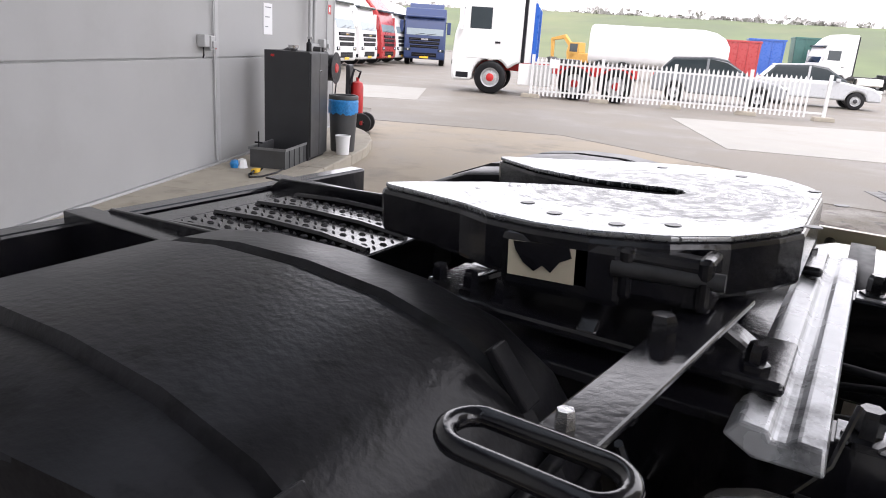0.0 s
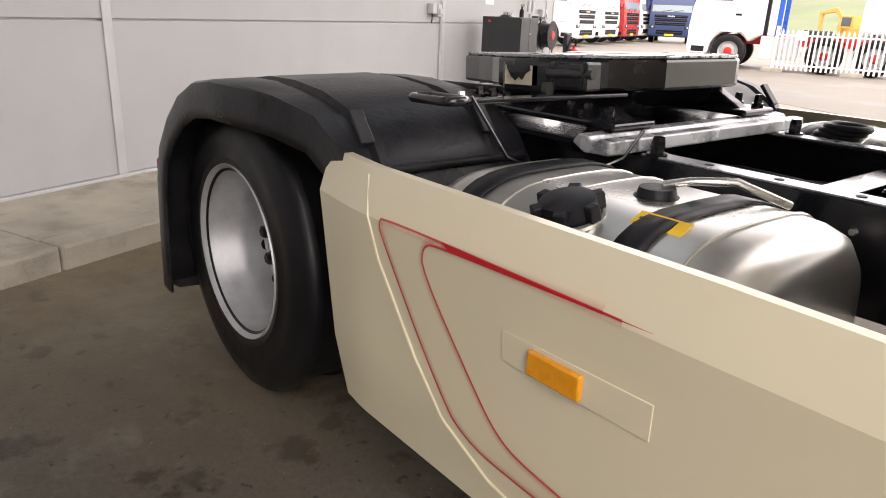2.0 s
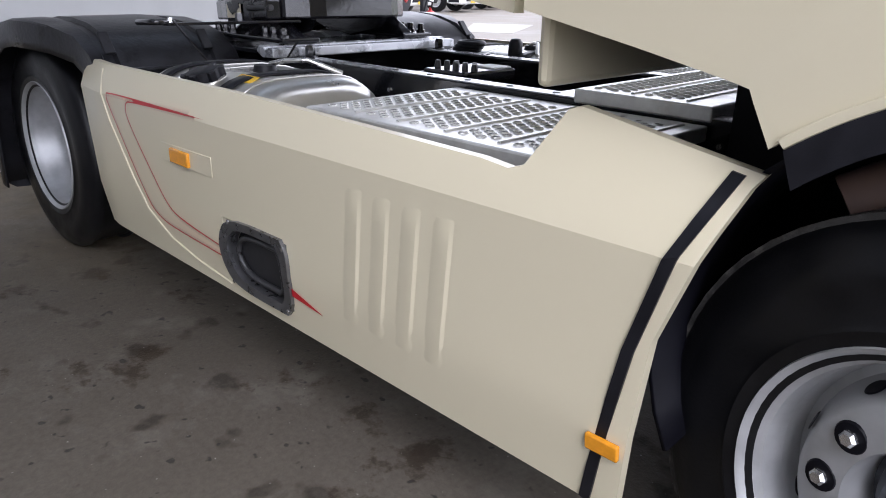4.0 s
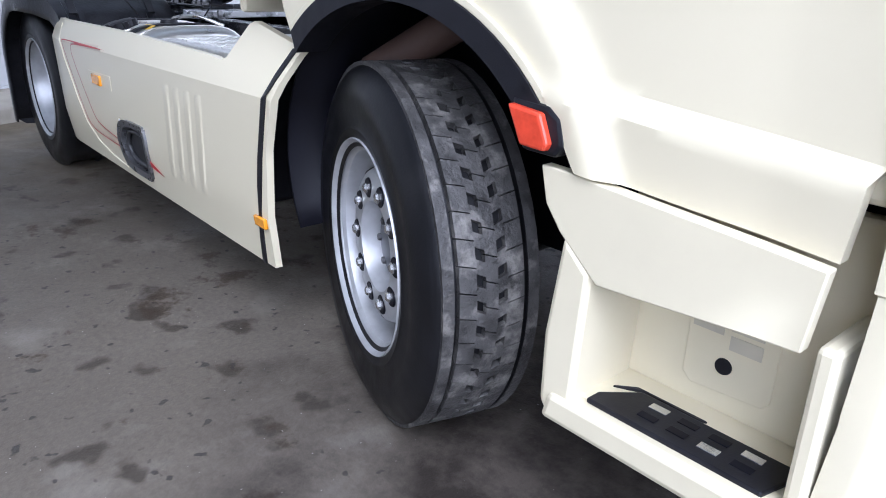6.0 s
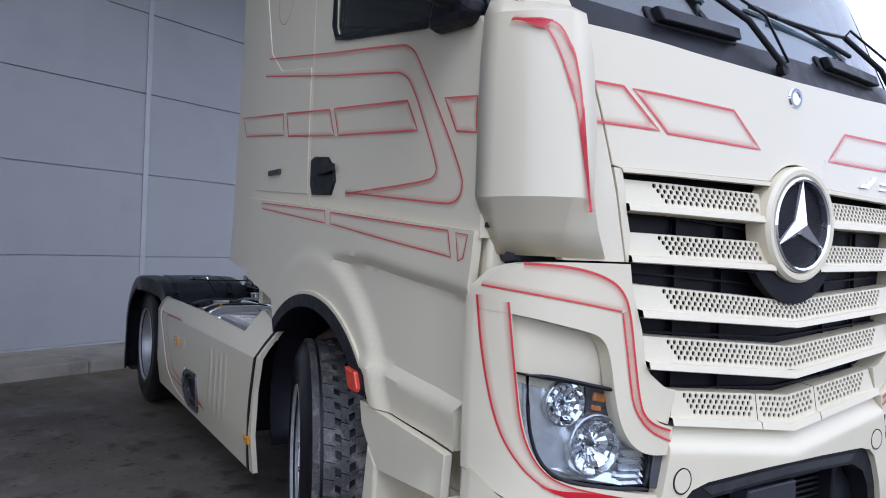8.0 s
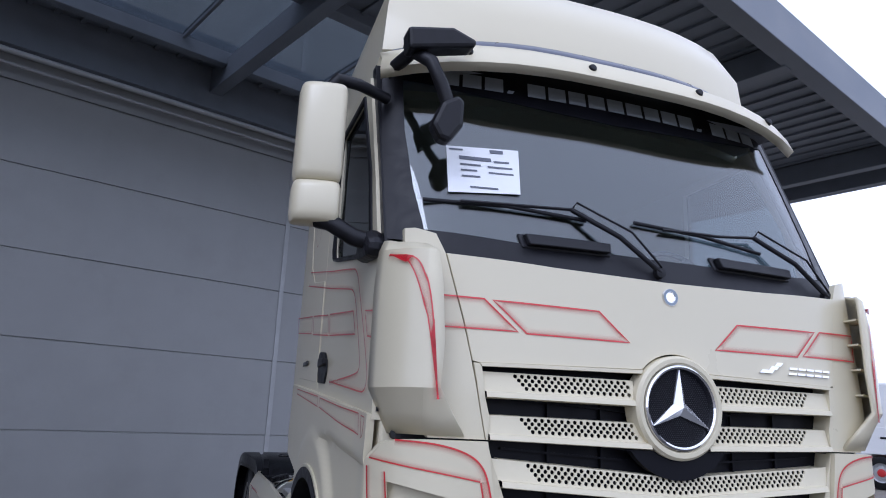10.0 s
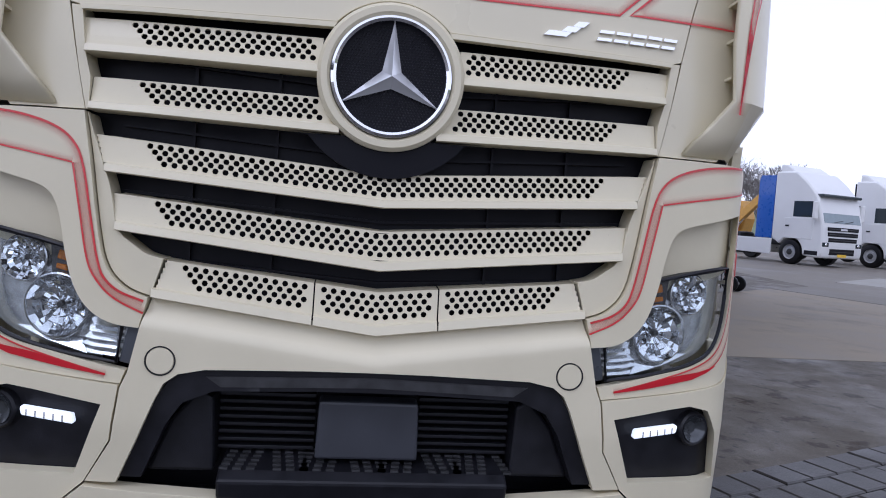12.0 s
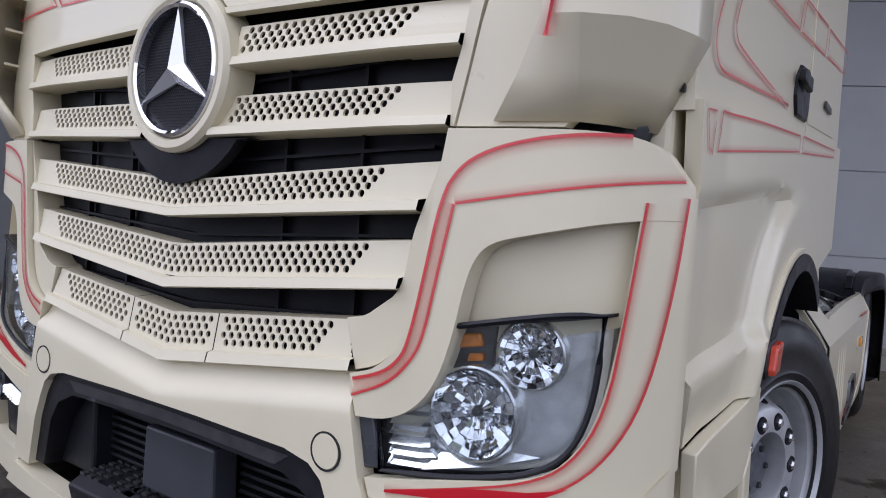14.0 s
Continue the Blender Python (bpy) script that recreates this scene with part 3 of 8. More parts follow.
def make_slat(k, a0, a1, name="grille_slat"):
    """One slat between two distances from the middle: a sheet with rows of round holes over a folded lip."""
    top, bot, w_top, w_bot = slat_lines(k)
    verts, faces = [], []

    def pt(y, z, off):
        verts.append(tuple(on_front(y, z, off)))
        return len(verts) - 1

    def quad(*ids):
        faces.append(ids)

    def face_off(a, z):
        t = (z - bot(a)) / (top(a) - bot(a))
        return -0.020 + 0.018 * (1 - t)

    lip = 0.26
    pitch = 0.0262
    r = 0.0083
    rows = 4
    # hole area in fractions of the slat's height
    h0, h1 = 0.34, 0.95
    hole_end = {0: 0.655, 1: 0.625, 2: 0.60, 3: 0.57, 4: 0.505}[k]
    start = {0: 0.195, 1: 0.165, 2: 0.0, 3: 0.0, 4: 0.0}[k]

    def zf(y, t):
        a = abs(y)
        return bot(a) + t * (top(a) - bot(a))

    def strip(y0, y1, t0, t1, n=1):
        for i in range(n):
            ya, yb = y0 + (y1 - y0) * i / n, y0 + (y1 - y0) * (i + 1) / n
            q = []
            for y, t in ((ya, t0), (yb, t0), (yb, t1), (ya, t1)):
                z = zf(y, t)
                q.append(pt(y, z, face_off(abs(y), z)))
            quad(*q)

    def width(t):
        return w_bot + t * (w_top - w_bot)

    ends = []
    for lo, hi in ((a0, a1),):
        n = max(2, int((hi - lo) / 0.05))
        full_lo = lo <= -0.5
        full_hi = hi >= 0.5
        strip(lo if not full_lo else -width(0.3), hi if not full_hi else width(0.3), lip, h0, n)
        strip(lo if not full_lo else -width(1), hi if not full_hi else width(1), h1, 1.0, n)
        dt = (h1 - h0) / rows
        for row in range(rows):
            t0, t1 = h0 + dt * row, h0 + dt * (row + 1)
            tm = (t0 + t1) / 2
            end = hole_end + 0.012 * row - (0.0 if row else 0.006)
            y_lo = lo if not full_lo else -width(tm)
            y_hi = hi if not full_hi else width(tm)
            shift = pitch / 2 if row % 2 else 0.0
            i0 = math.ceil((max(y_lo, -end) - shift) / pitch + 0.5)
            i1 = math.floor((min(y_hi, end) - shift) / pitch - 0.5)
            cells = [i for i in range(i0, i1 + 1) if abs(i * pitch + shift) >= start or start == 0.0]
            cells = [i for i in cells if math.hypot(i * pitch + shift, zf(i * pitch + shift, tm) - STAR_Z) > RING + (0.012 if k < 2 else 0.068)]
            done = y_lo
            for i in cells:
                y = i * pitch + shift
                ya, yb = y - pitch / 2, y + pitch / 2
                if ya - done > 1e-4:
                    strip(done, ya, t0, t1, max(1, int((ya - done) / 0.05)))
                zc = zf(y, tm)
                outer, inner, deep = [], [], []
                for c in range(8):
                    ang = math.pi / 4 * c + math.pi / 8 * 0
                    ca, sa = math.cos(ang), math.sin(ang)
                    m = max(abs(ca), abs(sa))
                    oy, ot = y + ca / m * pitch / 2, tm + sa / m * dt / 2
                    z = zf(oy, ot)
                    outer.append(pt(oy, z, face_off(abs(oy), z)))
                    iy, iz = y + ca * r, zc + sa * r
                    inner.append(pt(iy, iz, face_off(abs(iy), iz)))
                    deep.append(pt(iy, iz, face_off(abs(iy), iz) - 0.006))
                for c in range(8):
                    d = (c + 1) % 8
                    quad(outer[c], outer[d], inner[d], inner[c])
                    quad(inner[c], inner[d], deep[d], deep[c])
                done = yb
            if y_hi - done > 1e-4:
                strip(done, y_hi, t0, t1, max(1, int((y_hi - done) / 0.05)))
        # folded lip, top return and underside
        m = 24
        prof = ((lip, 0.0), (lip - 0.03, 0.010), (0.03, 0.016), (0.0, 0.008), (0.0, -0.075))
        yl, yh = (lo if not full_lo else -w_bot), (hi if not full_hi else w_bot)
        prev = None
        for i in range(m + 1):
            y = yl + (yh - yl) * i / m
            ring = []
            for t, o in prof:
                z = zf(y, t)
                ring.append(pt(y, z, (face_off(abs(y), z) if o == 0.0 else o - 0.002) if o > -0.05 else o))
            z = zf(y, 1.0)
            ring2 = [pt(y, z, face_off(abs(y), z)), pt(y, z + 0.004, -0.075)]
            if prev:
                for j in range(len(prof) - 1):
                    quad(prev[0][j], ring[j], ring[j + 1], prev[0][j + 1])
                quad(prev[1][0], prev[1][1], ring2[1], ring2[0])
            prev = (ring, ring2)
    ob = link_mesh(name, verts, faces, cream_plastic, truck)
    return ob


make_slat(0, 0.185, 0.8)
make_slat(0, -0.8, -0.185)
make_slat(1, 0.13, 0.77)
make_slat(1, -0.77, -0.13)
make_slat(2, -0.75, 0.75)
make_slat(3, -0.7, 0.7)
make_slat(4, 0.172, 0.56)
make_slat(4, -0.168, 0.168)
make_slat(4, -0.56, -0.172)

# dark backing with ribs
backing = patch("radiator_backing", both([(0, 0.9), (0.55, 0.96), (0.70, 1.10), (0.80, 1.45), (0.815, 1.70), (0, 1.70)]), on_front, -0.085, 0.10, slot_black, truck, step=0.1)
# unseen dark box, added to stop light coming through the grille from behind
box("light_stop", (-0.5, -0.55, 0.45), (1.30, 0.55, 1.24), slot_black, truck, bevel=0.03)
for z in (1.00, 1.17, 1.345, 1.525):
    patch("grille_rib", both([(0, z), (0.70, z + 0.04), (0.70, z + 0.047), (0, z + 0.007)]), on_front, -0.065, 0.015, slot_black, truck, step=0.1)
for y in (-0.52, -0.30, 0.30, 0.52):
    patch("grille_rib", [(y, 1.0), (y + 0.008, 1.0), (y + 0.008, 1.56), (y, 1.56)], on_front, -0.066, 0.015, slot_black, truck, step=0.1)
# the dark half disc under the emblem
patch("emblem_apron", [(-0.26, 1.40)] + arc(0, STAR_Z, 0.268, 218, 322, 14) + [(0.26, 1.40)], on_front, -0.006, 0.03, slot_black, truck, step=0.06)


def make_emblem():
    m = pose(1.525, 0, STAR_Z, 0, 90, 0)
    lathe("emblem_surround", [(0.163, -0.06), (0.163, 0.012), (0.170, 0.022), (0.186, 0.022), (0.196, 0.010), (0.199, -0.06)], m, cream_plastic, truck, "cream ring round the emblem", 72)
    lathe("emblem_ring", [(0.143, 0.0), (0.146, 0.022), (0.153, 0.027), (0.160, 0.022), (0.163, 0.0)], m, chrome, truck, "chrome emblem ring", 72)
    lathe("emblem_disc", [(0.0, 0.002), (0.145, 0.002), (0.145, -0.02)], m, slot_black, truck, "black honeycomb disc", 48)
    # honeycomb relief
    v, f = [], []
    p = 0.0085
    for i in range(-17, 18):
        for j in range(-20, 21):
            y, z = (i + 0.5 * (j % 2)) * p, j * p * 0.866
            if math.hypot(y, z) > 0.138:
                continue
            k = len(v)
            v += [(1.5272, y + 0.0026 * math.cos(math.pi / 3 * c), STAR_Z + z + 0.0026 * math.sin(math.pi / 3 * c)) for c in range(6)] + [(1.5295, y, STAR_Z + z)]
            f += [(k + c, k + (c + 1) % 6, k + 6) for c in range(6)]
    link_mesh("emblem_mesh", v, f, black_plastic, truck)
    v, f = [(1.560, 0, STAR_Z)], []
    for arm in range(3):
        a = math.pi / 2 + arm * 2 * math.pi / 3
        v.append((1.540, 0.150 * math.cos(a), STAR_Z + 0.150 * math.sin(a)))
        b = a + math.pi / 3
        v.append((1.534, 0.030 * math.cos(b), STAR_Z + 0.030 * math.sin(b)))
    for arm in range(3):
        t, r_, l_ = 1 + 2 * arm, 2 + 2 * arm, 2 + 2 * ((arm + 2) % 3)
        f += [(0, t, r_), (0, l_, t)]
    k = len(v)
    v += [(1.528, y, z) for x, y, z in v[1:]]
    f += [(1 + i, 1 + (i + 1) % 6, k + (i + 1) % 6, k + i) for i in range(6)]
    link_mesh("emblem_star", v, f, star_chrome, truck, "chrome three-armed emblem")


make_emblem()

# hood panel over the grille, with a small round badge and a row of chrome strokes
hood_right = arc(0, STAR_Z, 0.203, 90, 42, 8) + [ (0.808, 1.684), (0.832, 1.69), (0.863, 1.834), (0.93, 2.085), (0.5, 2.066), (0, 2.055)]
hood = patch("front_panel", both(hood_right), on_front, 0.0, 0.03, cream, truck, step=0.06, bevel=0.004)
for s in (-1, 1):
    patch("front_panel_lip", mirrored([(0.158, 1.682), (0.80, 1.672), (0.806, 1.684), (0.15, 1.696)], s), on_front, 0.006, 0.03, cream_plastic, truck, step=0.08)
mb = pose(front_x(0, 1.99) - 0.001, 0, 1.995, 0, 90, 0)
badge = lathe("round_badge", [(0.0, 0.004), (0.020, 0.004), (0.022, 0.007), (0.034, 0.007), (0.037, 0.0)], mb, chrome, truck, "small round chrome badge", 32)
lathe("badge_ring", [(0.023, 0.0075), (0.0335, 0.0075), (0.0335, 0.004), (0.023, 0.004)], mb, mat("badge_blue_grey", (0.25, 0.3, 0.36), 0.3), badge, "", 32, closed=True)
lettering = new("chrome_lettering")
lettering.parent = truck
tagged(lettering, "row of slanted chrome strokes")
for i in range(6):
    y0 = 0.515 + 0.049 * i if i else 0.445
    w, h, sl, e = (0.042, 0.030, 0.010, 0.0085) if i else (0.10, 0.046, 0.05, 0.011)
    z0 = 1.722

    def bar(a0, b0, a1, b1):
        return [(y0 + a0 + sl * b0 / h, z0 + b0), (y0 + a1 + sl * b0 / h, z0 + b0), (y0 + a1 + sl * b1 / h, z0 + b1), (y0 + a0 + sl * b1 / h, z0 + b1)]
    strokes = [bar(0, h - e, w, h), bar(0, 0, w, e)] if i else [bar(-0.035, 0, 0.03, 0.014), bar(0.0, 0.0145, 0.04, 0.030), bar(0.014, 0.0305, 0.046, h)]
    patch("chrome_stroke", strokes, on_front, 0.008, 0.010, chrome, lettering, step=0.2)

for s in (-1, 1):
    # stripes over the hood: two slanted boxes on each side
    quad_a = [(0.76, 1.918), (0.325, 1.912), (0.197, 1.796), (0.63, 1.798)]
    quad_b = [(1.03, 1.928), (0.79, 1.922), (0.660, 1.803), (1.015, 1.806)]
    for q in (quad_a, quad_b):
        stripe("pinstripe", mirrored(q, s), on_front, 0.026, truck, inside=s, closed=True)

# corner panels, S-shaped lamp surrounds, lamps
S_PANEL = [(0.777, 1.412), (1.02, 1.412), (1.14, 1.402), (1.185, 1.345), (1.20, 1.33), (1.20, 1.272), (1.116, 1.268), (0.935, 1.229), (0.872, 1.212), (0.843, 1.18), (0.826, 1.12),
           (0.815, 1.05), (0.79, 0.958), (0.75, 0.898), (0.69, 0.864), (0.616, 0.858), (0.596, 0.938), (0.656, 0.955), (0.712, 1.012), (0.735, 1.127), (0.757, 1.287), (0.766, 1.34)]
INNER = [(0.565, 1.042), (0.610, 1.050), (0.640, 1.072), (0.690, 1.108), (0.704, 1.206), (0.722, 1.262), (0.757, 1.356), (0.77, 1.405), (0.775, 1.41), (0.762, 1.34), (0.753, 1.287), (0.731, 1.127), (0.708, 1.015), (0.653, 0.960), (0.594, 0.942)]
UPPER_FRAME = [(0.772, 1.418), (0.770, 1.500), (0.785, 1.560), (0.800, 1.682), (0.828, 1.684), (0.80, 1.52), (0.779, 1.418)]
CORNER = [(0.782, 1.418), (0.803, 1.52), (0.835, 1.69), (0.867, 1.834), (0.934, 2.088), (0.97, 2.16), (1.05, 2.18), (1.09, 2.18), (1.06, 1.50), (0.98, 1.418)]
RECESS = [(0.80, 1.10), (0.83, 1.19), (0.87, 1.23), (0.95, 1.26), (1.14, 1.29), (1.16, 1.10), (1.0, 1.06), (0.82, 1.02)]
LAMP = [(0.811, 1.046), (0.916, 1.070), (1.030, 1.094), (1.095, 1.097), (1.088, 0.95), (1.058, 0.860), (0.995, 0.812), (0.89, 0.784), (0.80, 0.768), (0.695, 0.757), (0.682, 0.855), (0.748, 0.895), (0.788, 0.955)]
BLADE = [(0.645, 0.744), (0.658, 0.708), (0.90, 0.728), (1.09, 0.753), (1.14, 0.775), (1.205, 0.822), (1.206, 1.0), (1.204, 1.315), (1.122, 1.298), (1.105, 1.10), (1.080, 0.93), (1.030, 0.845), (0.96, 0.805), (0.82, 0.778), (0.70, 0.753)]


def fluted_bowl(r, m, parent):
    """A chrome reflector made of flat facets in rings, each a little askew."""
    random.seed(int(r * 1000))
    deep = 0.48 if r > 0.07 else 0.34
    rings = [(0.15, -0.072 * deep), (0.40, -0.064 * deep), (0.62, -0.050 * deep), (0.82, -0.032 * deep), (0.98, -0.012 * deep)]
    v, f = [], []
    n = 22
    for (k0, z0), (k1, z1) in zip(rings, rings[1:]):
        for i in range(n):
            k = len(v)
            dz = random.uniform(-0.009, 0.009)
            tip = random.uniform(-0.010, 0.012)
            for kk, zz, sg in ((k0, z0, -1), (k1, z1, 1)):
                for q in (0, 1):
                    a = 2 * math.pi * (i + q) / n
                    v.append(m @ Vector((r * kk * math.cos(a), r * kk * math.sin(a), zz + dz * (q - 0.5) + tip * sg * 0.5)))
            f.append((k, k + 1, k + 3, k + 2))
    ob = link_mesh("reflector_bowl", v, f, lamp_chrome, parent, "faceted chrome reflector")
    return ob


def lamp_unit(s):
    def skin(y, z, o=0.0):
        return on_front(y - s * 0.022, z + 0.006, o)

    unit = patch("headlight", mirrored(rounded(LAMP), s), lambda y, z, o: skin(y, z, o - 0.05), 0.0, 0.02, lamp_inner, truck, "clear headlight with chrome reflectors", step=0.06)
    lens = patch("lens", mirrored(rounded(LAMP), s), skin, -0.004, 0.006, clear_lens, unit, "clear plastic lens", step=0.05)
    lens.visible_shadow = False
    n = len(LAMP)
    rim = [skin(s * a, b, 0.001) for a, b in rounded(LAMP)]
    tube("seal", rim, 0.006, black_plastic, unit, "black rubber seal", 6, closed=True)
    for (cy, cz, r, d) in ((0.866, 0.892, 0.082, 0.0), (0.962, 1.012, 0.060, -0.008)):
        y = s * cy
        c = skin(y, cz, d - 0.012)
        tilt = math.degrees(math.atan2(front_x(cy - 0.03, cz) - front_x(cy + 0.03, cz), 0.06)) * 0.85
        m = Matrix.Translation(c) @ pose(0, 0, 0, 0, 0, s * tilt) @ pose(0, 0, 0, 0, 90, 0)
        bowl = fluted_bowl(r, m, unit)
        lathe("bulb_cap", [(0.0, -0.022), (0.008, -0.023), (0.011, -0.032), (0.010, -0.066)], m, dark_steel, bowl, "", 16)
        lathe("lens_ring", [(r * 0.985, -0.012), (r * 1.02, -0.006), (r * 1.07, -0.008), (r * 1.11, -0.02), (r * 1.11, -0.05)], m, steel, unit, "", 40)
    patch("turn_housing", mirrored([(0.806, 0.955), (0.885, 0.975), (0.892, 1.055), (0.812, 1.042)], s), skin, -0.036, 0.008, dark_steel, unit, "dark turn signal housing", step=0.1)
    patch("turn_bulb", mirrored([(0.822, 1.006), (0.872, 1.016), (0.866, 1.040), (0.830, 1.034)], s), skin, -0.026, 0.012, turn_orange, unit, "amber turn signal", step=0.1, bevel=0.004)
    patch("turn_bulb", mirrored([(0.842, 0.984), (0.874, 0.990), (0.872, 1.004), (0.846, 1.000)], s), skin, -0.026, 0.012, turn_orange, unit, "amber turn signal", step=0.1, bevel=0.003)
    # fluted chrome running light, each flute facing upward
    for i in range(5):
        z = 0.768 + 0.0195 * i
        patch("light_bar", mirrored([(0.700, z), (0.765, z + 0.004), (0.810 - 0.012 * i, z + 0.012 - 0.002 * i), (0.775, z + 0.021), (0.700, z + 0.016)], s), lambda a, b, o, z=z: skin(a, b, o - 0.85 * (b - z)), -0.012, 0.012, flute_chrome, unit, "chrome fluted running light", step=0.02)
    patch("chrome_tray", mirrored([(0.775, 0.772), (0.89, 0.797), (0.985, 0.828), (1.036, 0.872), (1.06, 0.95), (1.03, 0.93), (0.985, 0.86), (0.90, 0.812), (0.80, 0.805)], s), lambda a, b, o: skin(a, b, o - 0.7 * (b - 0.77)), -0.010, 0.006, flute_chrome, unit, "chrome lower tray", step=0.03)
    patch("lamp_end", mirrored([(0.618, 0.853), (0.668, 0.860), (0.690, 0.757), (0.646, 0.748)], s), skin, -0.002, 0.02, mat("lamp_end_grey", (0.055, 0.06, 0.07), 0.3), unit, "dark grey lamp end", step=0.1, bevel=0.004)


turn_orange = mat("turn_signal_orange", (0.55, 0.17, 0.01), 0.12, var=0.3, scale=50, coat=0.5)
lamp_inner = mat("lamp_inner_grey", (0.80, 0.81, 0.82), 0.20, metal=0.75, var=0.12, scale=30)
flute_chrome = mat("fluted_chrome", (0.92, 0.93, 0.94), 0.14, metal=0.9, var=0.08, scale=40)
lamp_chrome = mat("lamp_chrome", (0.90, 0.91, 0.93), 0.04, metal=1.0, var=0.1, scale=45)
white_lens = mat("white_lamp_plastic", (0.84, 0.86, 0.88), 0.15, metal=0.25, var=0.12, scale=60)
for s in (-1, 1):
    sp = patch("lamp_surround", mirrored(rounded(S_PANEL), s), on_front, 0.014, 0.045, cream_plastic, truck, step=0.05, bevel=0.008)
    patch("grille_surround", mirrored(rounded(INNER), s), on_front, -0.004, 0.08, cream_plastic, truck, step=0.05, bevel=0.006)
    patch("grille_surround", mirrored(UPPER_FRAME, s), on_front, 0.0, 0.09, cream_plastic, truck, step=0.06)
    patch("corner_panel", mirrored(CORNER, s), on_front, -0.004, 0.03, cream, truck, step=0.05)
    patch("recess_panel", mirrored(rounded(RECESS), s), lambda y, z, o: on_front(y, z, o - 0.035 - 0.10 * max(0, 1.14 - z)), 0.0, 0.02, cream_plastic, truck, step=0.05)
    patch("recess_lip", mirrored([(0.80, 1.048), (0.92, 1.074), (1.08, 1.10), (1.08, 1.106), (0.91, 1.082), (0.80, 1.056)], s), on_front, -0.004, 0.05, black_plastic, truck, step=0.06)
    lamp_unit(s)
    patch("recess_side", mirrored([(1.02, 0.88), (1.165, 0.93), (1.175, 1.13), (1.02, 1.115)], s), on_front, -0.078, 0.015, cream_plastic, truck, step=0.05)
    bl = patch("lamp_blade", mirrored(rounded(BLADE), s), on_front, 0.012, 0.03, cream_plastic, truck, step=0.05, bevel=0.005)
    stripe("pinstripe", mirrored([(1.199, 1.312), (1.185, 1.15), (1.155, 0.98), (1.115, 0.885), (1.05, 0.812), (0.95, 0.768), (0.80, 0.742), (0.695, 0.729)], s), on_front, 0.018, truck, inside=-s, off=0.0145)
    stripe("pinstripe", mirrored([(1.128, 1.298), (1.108, 1.10), (1.088, 0.94), (1.04, 0.85), (0.965, 0.805), (0.85, 0.772), (0.695, 0.733)], s), on_front, 0.018, truck, inside=s, off=0.0150)
    solid_red("pinstripe_tip", mirrored([(0.695, 0.729), (0.80, 0.742), (0.95, 0.768), (1.0, 0.787), (1.04, 0.808), (0.97, 0.790), (0.90, 0.780), (0.85, 0.771), (0.695, 0.7325)], s), on_front, truck, off=0.0165)
    stripe("pinstripe", mirrored([(1.10, 1.408), (1.02, 1.405), (0.938, 1.397), (0.858, 1.376), (0.805, 1.345), (0.772, 1.29), (0.745, 1.127), (0.722, 1.010), (0.700, 0.975), (0.664, 0.950), (0.605, 0.932)], s), on_front, 0.026, truck, inside=s, off=0.0165)
    stripe("pinstripe", mirrored([(1.19, 1.338), (1.10, 1.325), (0.930, 1.299), (0.802, 1.276)], s), on_front, 0.020, truck, inside=-s, off=0.0170)
    stripe("pinstripe", mirrored([(0.802, 1.276), (0.779, 1.15), (0.758, 1.03), (0.738, 0.985), (0.690, 0.932), (0.606, 0.896)], s), on_front, 0.022, truck, inside=-s, off=0.0170)
    # narrow fins that hold the blade off the cab corner
    for z in (0.95, 1.05, 1.16, 1.26):
        a, b = on_front(s * 1.10, z, -0.05), on_front(s * 1.17, z, -0.05)
        box("blade_fin", (a.x - 0.05, a.y, z - 0.006), (b.x + 0.02, b.y, z + 0.006), cream_plastic, truck, bevel=0.002)

# bumper
BUMPER = [(0, 0.862), (0.17, 0.884), (0.592, 0.936), (0.612, 0.858), (0.637, 0.742), (0.655, 0.700), (0.674, 0.556), (0.74, 0.44), (0.66, 0.44), (0.612, 0.553), (0.568, 0.667), (0.545, 0.715), (0.510, 0.742), (0.44, 0.757), (0.16, 0.766), (0, 0.768)]


def on_bumper(y, z, off=0.0):
    a = abs(y)
    crease = 0.812 + 0.133 * a
    extra = 0.022 * min(1, max(0, (crease + 0.01 - z) / 0.03)) + (0.03 * max(0, z - crease) * 0)
    low = max(0, 0.60 - z) * 0.10
    return on_front(y, z, off + extra - low - (0.05 * max(0, z - crease) / 0.06 if z > crease else 0) * 0.5)


